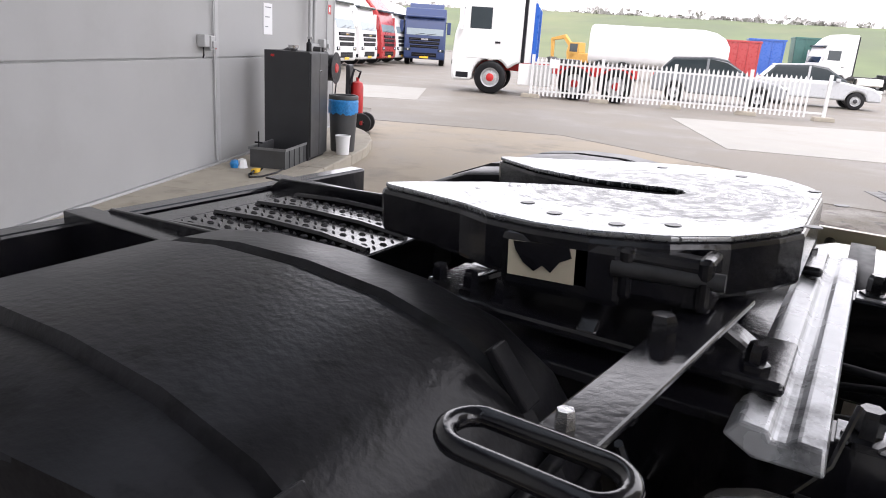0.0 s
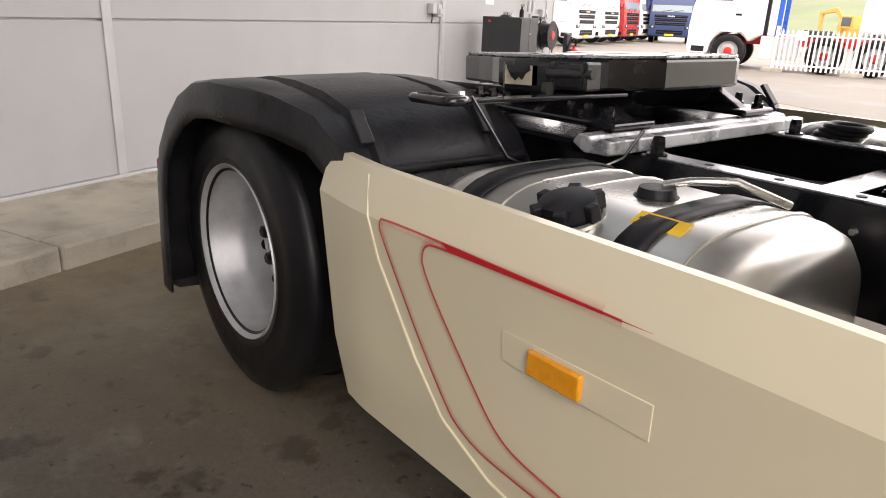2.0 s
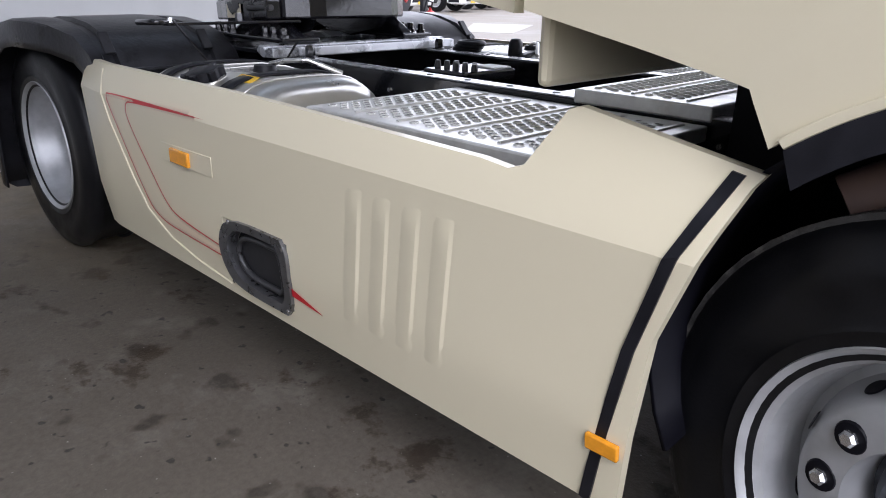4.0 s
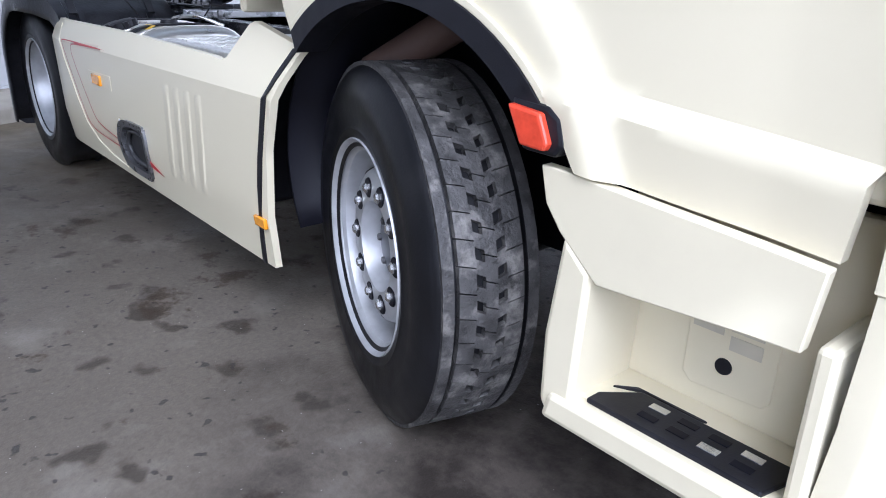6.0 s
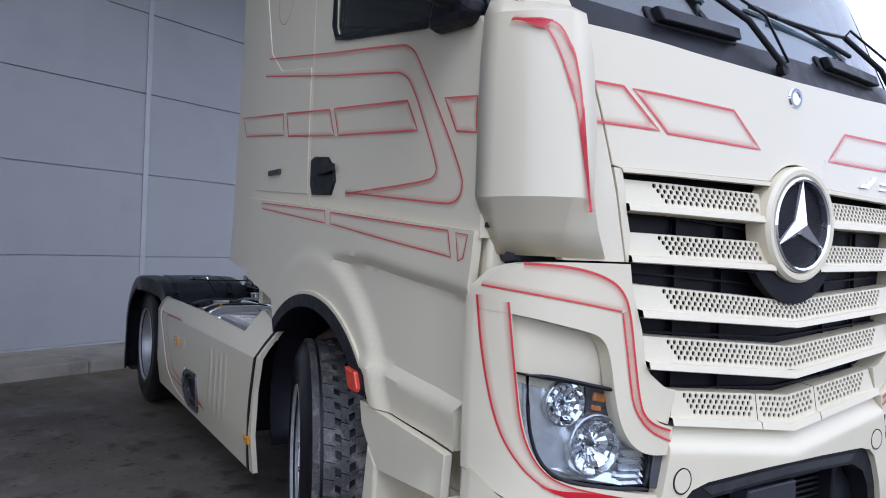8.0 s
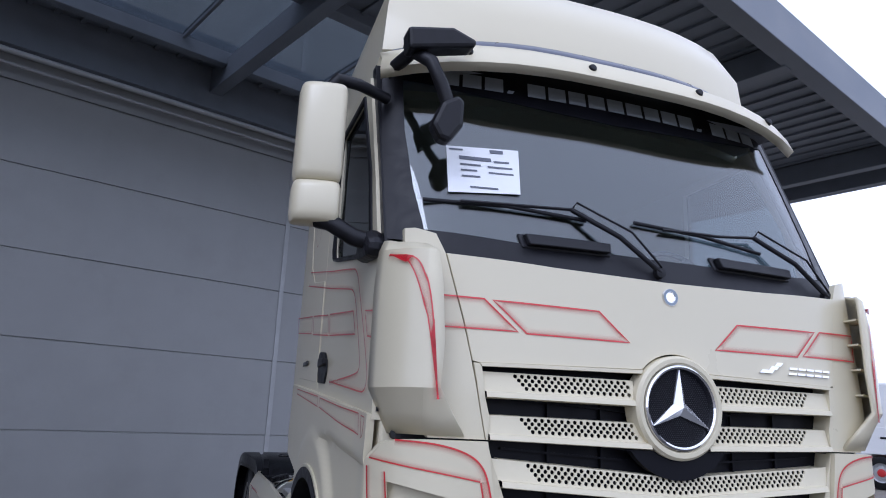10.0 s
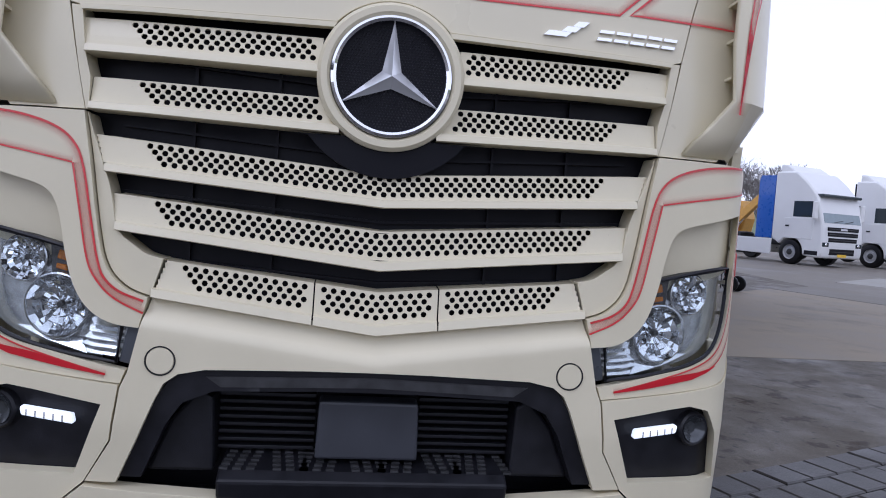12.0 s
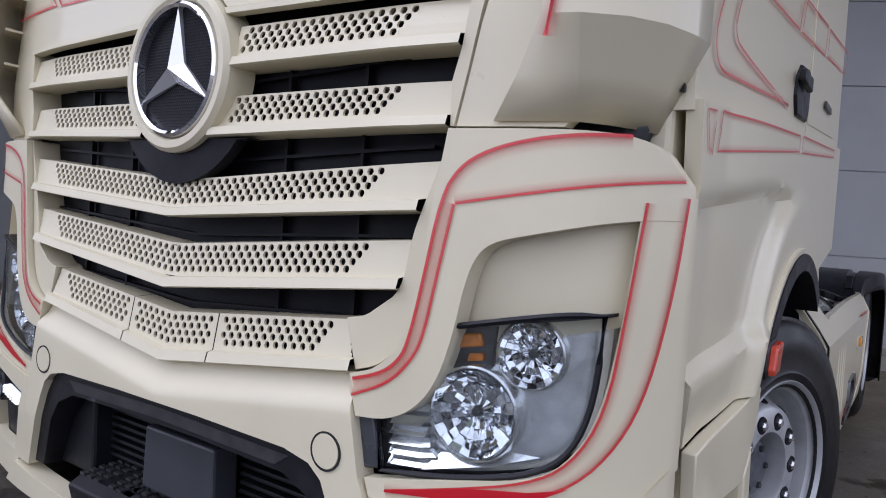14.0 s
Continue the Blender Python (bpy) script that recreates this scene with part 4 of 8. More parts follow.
patch("bumper", [(a, b - 0.133 * abs(a)) for a, b in both(BUMPER)], lambda a, b, o: on_bumper(a, b + 0.133 * abs(a), o), 0.0, 0.05, cream_plastic, truck, step=0.015)
for s in (-1, 1):
    POCKET = [(0.715, 0.635), (0.790, 0.462), (1.085, 0.455), (1.055, 0.60), (1.01, 0.662), (0.95, 0.672), (0.88, 0.662)]
    top = [(0.660, 0.705), (0.90, 0.727), (1.09, 0.751), (1.14, 0.772), (1.175, 0.807), (1.20, 0.83), (1.205, 0.62), (1.065, 0.60), (1.02, 0.672), (0.95, 0.688), (0.88, 0.68), (0.702, 0.652), (0.675, 0.60)]
    low = [(0.675, 0.60), (0.702, 0.652), (0.770, 0.458), (1.09, 0.45), (1.065, 0.60), (1.205, 0.62), (1.203, 0.40), (1.17, 0.365), (1.0, 0.352), (0.84, 0.350), (0.745, 0.437), (0.679, 0.556)]
    patch("bumper_corner", [mirrored(top, s), mirrored(low, s)], on_bumper, -0.002, 0.04, cream_plastic, truck, step=0.04)
    fp = patch("fog_lamp_pocket", mirrored([(0.685, 0.668), (0.755, 0.44), (1.11, 0.435), (1.085, 0.61), (1.03, 0.69), (0.95, 0.704), (0.87, 0.696)], s), on_bumper, -0.045, 0.02, black_plastic, truck, "black recessed fog lamp pocket", step=0.06)
    c = on_bumper(s * 0.985, 0.612, -0.02)
    m = Matrix.Translation(c) @ pose(0, 0, 0, 0, 0, s * 14) @ pose(0, 0, 0, 0, 90, 0)
    fog = lathe("fog_lamp", [(0.0, -0.028), (0.02, -0.028), (0.036, -0.008), (0.041, 0.0), (0.047, 0.002), (0.052, -0.004), (0.054, -0.04)], m, black_plastic, fp, "round fog lamp", 32)
    lathe("fog_reflector", [(0.0, -0.020), (0.018, -0.017), (0.034, -0.003), (0.040, 0.003), (0.041, -0.006)], m, mat("dark_fog_glass", (0.05, 0.055, 0.06), 0.08, metal=0.4, var=0.3, scale=60, coat=0.6), fog, "dark glass lens", 32)
    dr = patch("daytime_lamp", mirrored([(0.775, 0.590), (0.915, 0.604), (0.920, 0.628), (0.78, 0.616)], s), on_bumper, -0.010, 0.03, lamp_on, fp, "lit white daytime running lamp", step=0.1, bevel=0.006)
    for i in range(5):
        a = 0.80 + 0.024 * i
        patch("lamp_rib", mirrored([(a, 0.5935 + 0.1 * (a - 0.775)), (a + 0.004, 0.5935 + 0.1 * (a - 0.775)), (a + 0.004, 0.612 + 0.09 * (a - 0.775)), (a, 0.612 + 0.09 * (a - 0.775))], s), on_bumper, -0.007, 0.006, lamp_inner, dr, step=0.1)
    # lower lip and the round cover
    patch("bumper_lip", mirrored([(0.40, 0.408), (0.745, 0.430), (0.84, 0.345), (0.35, 0.352)], s), on_bumper, 0.012, 0.06, cream_plastic, truck, step=0.06, bevel=0.008)
    h = on_bumper(s * 0.555, 0.776, 0.0)
    m = Matrix.Translation(h) @ pose(0, 0, 0, 0, 90 , 0)
    lathe("towing_cover_gap", [(0.036, 0.0025), (0.0395, 0.0025), (0.0395, -0.004), (0.036, -0.004)], m, seam_dark, truck, "", 40, closed=True)
    lathe("towing_cover", [(0.0, 0.003), (0.034, 0.003), (0.036, 0.0), (0.036, -0.01)], m, cream_plastic, truck, "round painted towing-eye cover", 40)

# air intake with louvres, number-plate box and step
patch("intake_back", both([(0, 0.36), (0.80, 0.36), (0.66, 0.58), (0.58, 0.76), (0, 0.80)]), on_front, -0.20, 0.02, slot_black, truck, step=0.1)
patch("intake_frame", both([(0, 0.772), (0.16, 0.770), (0.44, 0.761), (0.515, 0.746), (0.572, 0.667), (0.616, 0.553), (0.66, 0.45), (0.60, 0.45), (0.54, 0.60), (0.50, 0.66), (0.42, 0.695), (0.15, 0.706), (0, 0.708)]), on_bumper, -0.02, 0.10, black_plastic, truck, "black intake frame", step=0.05, bevel=0.006)
patch("intake_mesh", both([(0, 0.722), (0.40, 0.708), (0.44, 0.735), (0, 0.750)]), on_bumper, -0.017, 0.004, dark_steel, truck, step=0.08)
for i in range(9):
    z = 0.50 + 0.022 * i
    for s in (-1, 1):
        box("intake_louvre", (1.36, s * 0.15, z), (1.40, s * 0.42, z + 0.010), black_plastic, truck, bevel=0.002)
for s in (-1, 1):
    prism("intake_cheek", mirrored([(0.42, 0.45), (0.60, 0.45), (0.54, 0.60), (0.47, 0.68), (0.43, 0.66)], s), "x", 1.34, 1.45, black_plastic, truck, bevel=0.01)
prism("plate_bracket", [(-0.145, 0.50), (0.145, 0.50), (0.14, 0.665), (-0.14, 0.665)], "x", 1.40, 1.475, mat("plate_bracket_plastic", (0.035, 0.037, 0.045), 0.5), truck, "blank dark plate bracket", bevel=0.008)
step_ob = prism("front_step", [(1.30, 0.495), (1.50, 0.475), (1.535, 0.455), (1.52, 0.40), (1.30, 0.40)], "y", -0.40, 0.40, black_plastic, truck, "black ribbed front step", bevel=0.008)
v, f = [], []
for i in range(22):
    y = -0.38 + 0.036 * i
    flip = 1 if (i // 3) % 2 else -1
    for j in range(7):
        x0 = 1.33 + 0.026 * j
        z = 0.494 - 0.1 * (x0 - 1.30)
        box_geo((x0, y + flip * 0.003 * j, z), (x0 + 0.014, y + 0.022 + flip * 0.003 * j, z + 0.006), v, f)
link_mesh("step_tread", v, f, dark_steel, step_ob, "raised tread blocks")
box("bumper_floor", (0.9, -1.0, 0.33), (1.40, 1.0, 0.36), black_plastic, truck, bevel=0.01)


# air deflectors at the cab's corners
def make_deflector(s):
    rows = []
    for z, inner, inset, outx in ((2.135, 1.02, 0.03, 0.0), (2.09, 1.0, 0.01, 0.0), (1.95, 0.985, 0.0, 0.0), (1.75, 0.975, 0.0, 0.0), (1.585, 0.985, 0.0, 0.0), (1.505, 0.93, 0.045, 0.0), (1.43, 0.872, 0.085, 0.0)):
        lean = 0.05 * (z - 1.6)
        pts = [(1.546 - lean - inset - 0.12 * (inner - 0.97), inner - 0.015), (1.525 - lean - inset, 1.025 - inset * 0.3), (1.480 - lean - inset, 1.085 - inset * 0.6), (1.42 - lean - inset * 0.8, 1.125 - inset * 0.8), (1.35 - inset * 0.4, 1.147 - inset * 0.9), (1.285, 1.157 - inset * 0.9)]
        drop = 0.05 if z > 2.12 else 0.02 if z > 2.05 else 0.0
        rows.append([(x, s * y, z - drop * (1 - i / 5)) for i, (x, y) in enumerate(pts)])
    v, f = [], []
    n = len(rows[0])
    for r in rows:
        v += r
    for i in range(len(rows) - 1):
        f += [(i * n + j, i * n + j + 1, (i + 1) * n + j + 1, (i + 1) * n + j) for j in range(n - 1)]
    ob = link_mesh("air_deflector", v, f, cream, truck, "cream corner air deflector", smooth=20)
    mo = ob.modifiers.new("wall", "SOLIDIFY")
    mo.thickness, mo.offset = 0.018, 0 
    for z in (1.66, 1.77, 1.88, 1.99):
        prism("deflector_fin", [(1.40, s * 0.99), (1.495, s * 0.98), (1.455, s * 1.07), (1.37, s * 1.115)], "z", z - 0.004, z + 0.004, cream_plastic, truck, bevel=0)

    def on_defl(a, z, off=0.0):
        lean = 0.05 * (z - 1.6)
        k = [(1.546, 0.958), (1.525, 1.025), (1.480, 1.085), (1.42, 1.125), (1.35, 1.147), (1.285, 1.157)]
        for (x0, y0), (x1, y1) in zip(k, k[1:]):
            if a <= y1:
                t = (a - y0) / (y1 - y0)
                nx, ny = y1 - y0, x0 - x1
                q = math.hypot(nx, ny)
                return Vector((x0 + (x1 - x0) * t - lean + nx / q * (off + 0.011), s * (y0 + (y1 - y0) * t + ny / q * (off + 0.011)), z))
        return Vector((1.285, s * 1.169, z))
    # tapering red blaze
    blaze = [(1.128, 2.06), (1.06, 2.05), (1.03, 2.0), (1.0, 1.86), (0.978, 1.545), (1.018, 1.82), (1.05, 1.96), (1.085, 2.04)]
    stripe("pinstripe", blaze[:5], on_defl, 0.020, truck, inside=1.0, off=0.002)
    stripe("pinstripe", [blaze[0], blaze[7], blaze[6], blaze[5], blaze[4]], on_defl, 0.016, truck, inside=-1.0, off=0.003)
    solid_red("pinstripe_tip", [(0.997, 1.82), (0.978, 1.545), (1.010, 1.76)], on_defl, truck, 0.003)
    solid_red("pinstripe_tip", [(1.128, 2.06), (1.065, 2.048), (1.085, 2.025)], on_defl, truck, 0.003)


for s in (-1, 1):
    make_deflector(s)


# windscreen, pillars, roof
def on_screen(y, z, off=0.0):
    return Vector((1.455 - 0.42 * (z - 2.07) - 0.075 * y * y - 0.10 * max(0, abs(y) - 0.85) ** 2 * 10 + off, y, z))


SCREEN = both([(0, 2.13), (0.55, 2.135), (1.02, 2.17), (1.04, 2.5), (1.03, 3.10), (1.0, 3.24), (0, 3.27)])
windscreen = patch("windscreen", SCREEN, on_screen, 0.0, 0.006, screen_glass, truck, "large curved windscreen", step=0.1)
windscreen.visible_shadow = False
patch("cowl", both([(0, 2.05), (0.5, 2.06), (0.94, 2.08), (1.0, 2.17), (1.02, 2.20), (0.6, 2.17), (0, 2.165)]), on_screen, 0.004, 0.03, black_plastic, truck, "black cowl under the windscreen", step=0.08)
patch("screen_header", both([(0, 2.895), (0.35, 2.912), (0.6, 2.935), (0.86, 2.965), (1.03, 3.0), (1.03, 3.12), (1.0, 3.25), (0, 3.28)]), on_screen, 0.004, 0.003, slot_black, truck, "black sun strip", step=0.1)
letters = new("sun_strip_lettering")
letters.parent = truck
tagged(letters, "row of pale grey bars on the sun strip")
grey_print = mat("grey_vinyl", (0.36, 0.39, 0.42), 0.5)
for i in range(17):
    y = -0.86 + 0.107 * i
    w = 0.090 if i not in (3, 13) else 0.03
    z0 = 2.985
    patch("letter_bar", [(y, z0), (y + w, z0), (y + w + 0.012, z0 + (0.085 if w > 0.05 else 0.02)), (y + 0.012, z0 + (0.085 if w > 0.05 else 0.02))], on_screen, 0.007, 0.002, grey_print, letters, step=0.3)
for s in (-1, 1):
    patch("a_pillar", mirrored([(0.985, 2.14), (1.13, 2.16), (1.125, 2.6), (1.10, 3.12), (1.02, 3.12), (1.03, 2.7), (1.015, 2.4), (0.99, 2.22)], s), on_screen, 0.004, 0.05, black_plastic, truck, step=0.08)
    # grab handle recess in the cowl
    hy = (-0.59, -0.24) if s < 0 else (0.31, 0.71)
    patch("handle_recess", [(hy[0] - 0.02, 2.15), (hy[1] + 0.02, 2.15), (hy[1] + 0.03, 2.215), (hy[0] - 0.03, 2.215)], on_screen, 0.012, 0.02, black_plastic, truck, step=0.1, bevel=0.012)
    g = patch("cowl_handle", [(hy[0], 2.160), (hy[1], 2.160), (hy[1] + 0.01, 2.205), (hy[0] - 0.01, 2.208)], on_screen, 0.045, 0.035, black_plastic, truck, "black grab handle", step=0.1, bevel=0.008)
    # wiper
    y0 = -0.02 if s < 0 else 0.93
    p0, p1 = on_screen(y0, 2.10, 0.03), on_screen(y0 - 0.345, 2.352, 0.03)
    arm = tube("wiper", [p0, p0.lerp(p1, 0.5) + Vector((0.03, 0, 0.01)), p1], 0.011, black_plastic, truck, "black wiper")
    lathe("wiper_pivot", [(0.0, 0.03), (0.022, 0.025), (0.025, 0.0)], Matrix.Translation(p0 - Vector((0.02, 0, 0))) @ pose(0, 0, 0, 0, 90, 0), black_plastic, arm, "", 20)
    ya, yb = (-0.985, -0.30) if s < 0 else (-0.065, 0.60)
    za, zb = (2.335, 2.312) if s < 0 else (2.335, 2.275)
    tube("wiper_blade", [on_screen(ya, za, 0.014), on_screen((ya + yb) / 2, (za + zb) / 2 + 0.012, 0.018), on_screen(yb, zb, 0.014)], 0.009, black_plastic, arm, "", 8)
    tube("washer_hose", [p0 + Vector((0.01, 0, 0.02)), p0.lerp(p1, 0.4) + Vector((0.055, 0.0, 0.05)), p1 + Vector((0.01, 0.02, 0.03)), p1], 0.005, black_plastic, arm, "", 6)
    tube("wiper_link", [p1, on_screen((ya + yb) / 2 + 0.1, (za + zb) / 2 + 0.02, 0.03), on_screen((ya + yb) / 2 - 0.2, (za + zb) / 2 + 0.012, 0.022)], 0.007, black_plastic, arm, "", 6)
# printed sale sheet behind the glass
sheet = patch("sale_sheet", [(-0.885, 2.40), (-0.575, 2.425), (-0.545, 2.66), (-0.87, 2.64)], lambda y, z, o: on_screen(y + 0.003, z - 0.019, o), 0.0085, 0.001, white_sheet, truck, "white printed sheet behind the windscreen", step=0.3)
for i, (a, b, w, h) in enumerate(((-0.86, 2.62, 0.06, 0.008), (-0.68, 2.625, 0.06, 0.018), (-0.82, 2.575, 0.14, 0.018), (-0.67, 2.575, 0.07, 0.010), (-0.82, 2.545, 0.09, 0.008), (-0.70, 2.545, 0.11, 0.009), (-0.82, 2.515, 0.07, 0.008), (-0.70, 2.515, 0.11, 0.008), (-0.82, 2.485, 0.08, 0.008), (-0.79, 2.432, 0.12, 0.008))):
    patch("print_bar", [(a, b), (a + w, b + 0.003), (a + w, b + h + 0.003), (a, b + h)], lambda y, z, o: on_screen(y + 0.003, z - 0.019, o), 0.010, 0.001, ink, sheet, step=0.4)


def loft(name, rows, material, parent, label="", smooth=35, caps=True, thick=0.0, cyclic=True):
    v, f = [], []
    n = len(rows[0])
    for r in rows:
        v += r
    for i in range(len(rows) - 1):
        f += [(i * n + j, i * n + (j + 1) % n, (i + 1) * n + (j + 1) % n, (i + 1) * n + j) for j in range(n if cyclic else n - 1)]
    if caps:
        f += [tuple(range(n)), tuple(range((len(rows) - 1) * n, len(rows) * n))]
    ob = link_mesh(name, v, f, material, parent, label, smooth)
    if thick:
        mo = ob.modifiers.new("wall", "SOLIDIFY")
        mo.thickness, mo.offset = thick, 0
    return ob


# roof cap with rounded front, and the sun visor below it
def roof_row(z, xf, w, xr=-0.80, crown=0.16):
    pts = []
    for i in range(13):
        t = -1 + 2 * i / 12
        pts.append((xf - crown * abs(t) ** 2.6, w * t, z))
    pts += [(xr, w * 0.98, z), (xr, -w * 0.98, z)]
    return pts


loft("roof", [roof_row(3.02, 0.84, 1.11), roof_row(3.17, 0.88, 1.10), roof_row(3.23, 0.95, 1.09), roof_row(3.5, 0.93, 1.07), roof_row(3.75, 0.80, 1.02), roof_row(3.93, 0.50, 0.93), roof_row(4.02, 0.20, 0.80), roof_row(4.04, 0.0, 0.6)], cream, truck, "tall cream high-roof cap", 50)


def visor_row(z, dx, w):
    pts = []
    for i in range(17):
        t = -1 + 2 * i / 16
        pts.append((1.23 + dx - 0.20 * abs(t) ** 3, w * t, z - 0.07 * abs(t) ** 3))
    return pts


visor = loft("sun_visor", [visor_row(3.02, 0.0, 1.14), visor_row(3.045, 0.03, 1.15), visor_row(3.115, 0.0, 1.14), visor_row(3.215, -0.14, 1.12), visor_row(3.235, -0.24, 1.09)], cream_plastic, truck, "cream sun visor with marker lamps", 45, caps=False, thick=0.014, cyclic=False)
loft("visor_slot", [visor_row(3.22, -0.145, 1.06), visor_row(3.275, -0.19, 1.05), visor_row(3.285, -0.22, 1.05)], mat("visor_blue_grey", (0.12, 0.13, 0.17), 0.3), truck, "dark visor slot", caps=False, thick=0.01, cyclic=False)
for y in (-0.90, -0.78, -0.19, 0.41, 0.92):
    t = abs(y) / 1.14
    lathe("visor_lamp", [(0.0, 0.012), (0.016, 0.010), (0.021, 0.0), (0.021, -0.01)], Matrix.Translation((1.235 - 0.20 * t ** 3 + 0.01, y, 3.095 - 0.05 * t ** 4)) @ pose(0, 0, 0, 0, 75, 0), black_plastic, visor, "small dark marker lamp", 16)

# cab body behind the skin
box("cab_back", (-0.82, -1.10, 1.1), (-0.79, 1.10, 3.12), cream, truck, bevel=0.02)
box("cab_floor", (-0.80, -1.10, 1.25), (1.20, 1.10, 1.30), interior, truck, bevel=0)
box("cab_ceiling", (-0.80, -1.08, 3.06), (1.00, 1.08, 3.09), curtain_grey, truck, bevel=0)
prism("dashboard", [(0.85, 1.4), (1.36, 1.4), (1.36, 2.12), (1.22, 2.17), (0.95, 2.12), (0.85, 1.9)], "y", -1.08, 1.08, interior, truck, "dark dashboard", bevel=0.03)
m = pose(0.80, 0.58, 2.22, 0, 62, 0)
wheel_ring = [m @ Vector((0.22 * math.cos(2 * math.pi * i / 32), 0.22 * math.sin(2 * math.pi * i / 32), 0)) for i in range(32)]
sw = tube("steering_wheel", wheel_ring, 0.016, interior, truck, "dark steering wheel", 8, closed=True)
for a in (0.5, 2.6, 4.7):
    tube("spoke", [m @ Vector((0, 0, 0)), m @ Vector((0.22 * math.cos(a), 0.22 * math.sin(a), 0))], 0.02, interior, sw, "", 6)
for y in (-0.6, 0.6):
    prism("seat", [(-0.1, 1.5), (0.45, 1.5), (0.47, 1.72), (0.1, 1.78), (0.0, 2.55), (-0.18, 2.58), (-0.22, 1.8)], "y", y - 0.26, y + 0.26, interior, truck, "dark cab seat", bevel=0.05)


# ---- cab sides ----
def arch_pts(cx, cz, r, a0, a1, n=20):
    return arc(cx, cz, r, a0, a1, n)


def make_side(s):
    def up(x, z, off=0.0):
        """Upper side: the door and the sleeper wall behind it."""
        return Vector((x - 0.07 * min(1, max(0, (0.9 - x) / 0.6)), s * (1.145 + off), z - 0.03))


    def fender_map(x, z, off=0.0):
        """Lower side skin: swells outward below the crease and tucks in towards the front corner."""
        crease = 1.395 - 0.13 * max(0, x - 0.65)
        q = math.hypot((x - 0.14) / 0.70, (z - 0.672) / 0.735)
        k = min(1, max(0, (1.03 - q) / 0.085))
        k = k * k * (3 - 2 * k)
        y = 1.176 - 0.024 * (1 - k) * min(1, max(0, (crease - z) / 0.03)) * min(1, max(0, (x + 0.1) / 0.5)) + 0.010 * k
        low = 1.00 - 0.10 * (x - 0.88)
        y -= 0.016 * min(1, max(0, (x - 0.72) / 0.35)) ** 2
        if x > 0.55:
            y += (0.024 * min(1, max(0, (low + 0.03 - z) / 0.03)) - 0.10 * max(0, low - z)) * min(1, (x - 0.55) / 0.2)
        return Vector((x, s * (y + off), z))

    # door with window opening
    WIN = [(0.27, 2.36), (0.30, 2.31), (0.40, 2.285), (0.95, 2.18), (1.05, 2.185), (1.09, 2.25), (1.0, 2.55), (0.77, 3.0), (0.27, 3.0)]
    door_low = [(0.055, 1.605), (1.288, 1.500), (1.288, 2.08), (1.20, 2.2), (1.09, 2.25), (1.05, 2.185), (0.95, 2.18), (0.40, 2.285), (0.30, 2.31), (0.27, 2.36), (0.055, 2.36)]
    door_back = [(0.055, 2.36), (0.27, 2.36), (0.27, 3.0), (0.77, 3.0), (0.76, 3.08), (0.055, 3.08)]
    door_front = [(1.20, 2.2), (1.085, 2.5), (0.83, 3.08), (0.76, 3.08), (0.77, 3.0), (1.0, 2.55), (1.09, 2.25)]
    door = patch("cab_door", [door_low, door_back, door_front], up, 0.0, 0.05, cream, truck, "cream cab door with red pinstripes", step=0.2)
    gl = patch("window_pane", WIN, up, -0.015, 0.006, side_glass, door, "dark door window", step=0.3)
    gl.visible_shadow = False
    n = len(WIN)
    tube("window_seal", [up(a, b, 0.002) for a, b in WIN], 0.012, black_plastic, door, "black window rubber", 6, closed=True)
    handle = patch("door_handle", [(0.075, 1.828), (0.12, 1.84), (0.26, 1.825), (0.32, 1.78), (0.335, 1.72), (0.30, 1.665), (0.10, 1.675), (0.075, 1.72)], up, 0.010, 0.015, black_plastic, door, "black recessed door handle", step=0.2, bevel=0.006)
    prism("grip", [(0.13, 1.72), (0.29, 1.73), (0.29, 1.76), (0.13, 1.765)], "y", s * 1.16, s * 1.178, black_plastic, handle, bevel=0.004)
    # rear side panel with locker flap, roof side
    rear = [(-0.79, 1.68), (0.045, 1.610), (0.045, 3.10), (-0.79, 3.10)]
    patch("cab_rear_side", rear, up, 0.0, 0.04, cream, truck, step=0.3)
    patch("locker_flap", [(-0.70, 1.735), (0.03, 1.682), (0.03, 2.24), (-0.36, 2.30), (-0.52, 2.42), (-0.62, 2.75), (-0.70, 2.75)], up, 0.004, 0.005, cream, truck, step=0.3, bevel=0.003)
    box("flap_lock", (-0.55, s * 1.152, 1.765), (-0.38, s * 1.160, 1.79), dark_steel, truck, bevel=0.002)
    patch("pillar_side", [(1.275, 1.502), (1.275, 2.06), (1.19, 2.18), (1.06, 2.5), (0.80, 3.08), (0.80, 3.10), (0.86, 3.10), (1.11, 2.5), (1.245, 2.18), (1.295, 2.06), (1.30, 1.50)], on_side(s, 1.13), 0.0, 0.05, black_plastic, truck, step=0.3)
    patch("side_fairing", [(-0.80, 1.27), (-1.27, 1.35), (-1.22, 1.70), (-1.10, 3.3), (-1.0, 3.6), (-0.80, 3.7)], lambda x, z, o: up(x, z, o - 0.03), 0.0, 0.03, cream, truck, "cream side fairing behind the cab", step=0.3)
    # inner corner panel behind the gap between the side and the front
    box("inner_corner_panel", (1.10, min(s * 1.05, s * 1.112), 0.93), (1.292, max(s * 1.05, s * 1.112), 1.50), cream_plastic, truck, bevel=0.012)
    # lower side skin with the wheel arch
    def oval(rx, rz, a0, a1, n=24):
        return [(0.14 + rx * math.cos(radians(a0 + (a1 - a0) * i / n)), 0.672 + rz * math.sin(radians(a0 + (a1 - a0) * i / n))) for i in range(n + 1)]
    arch = oval(0.645, 0.565, 24, 135)
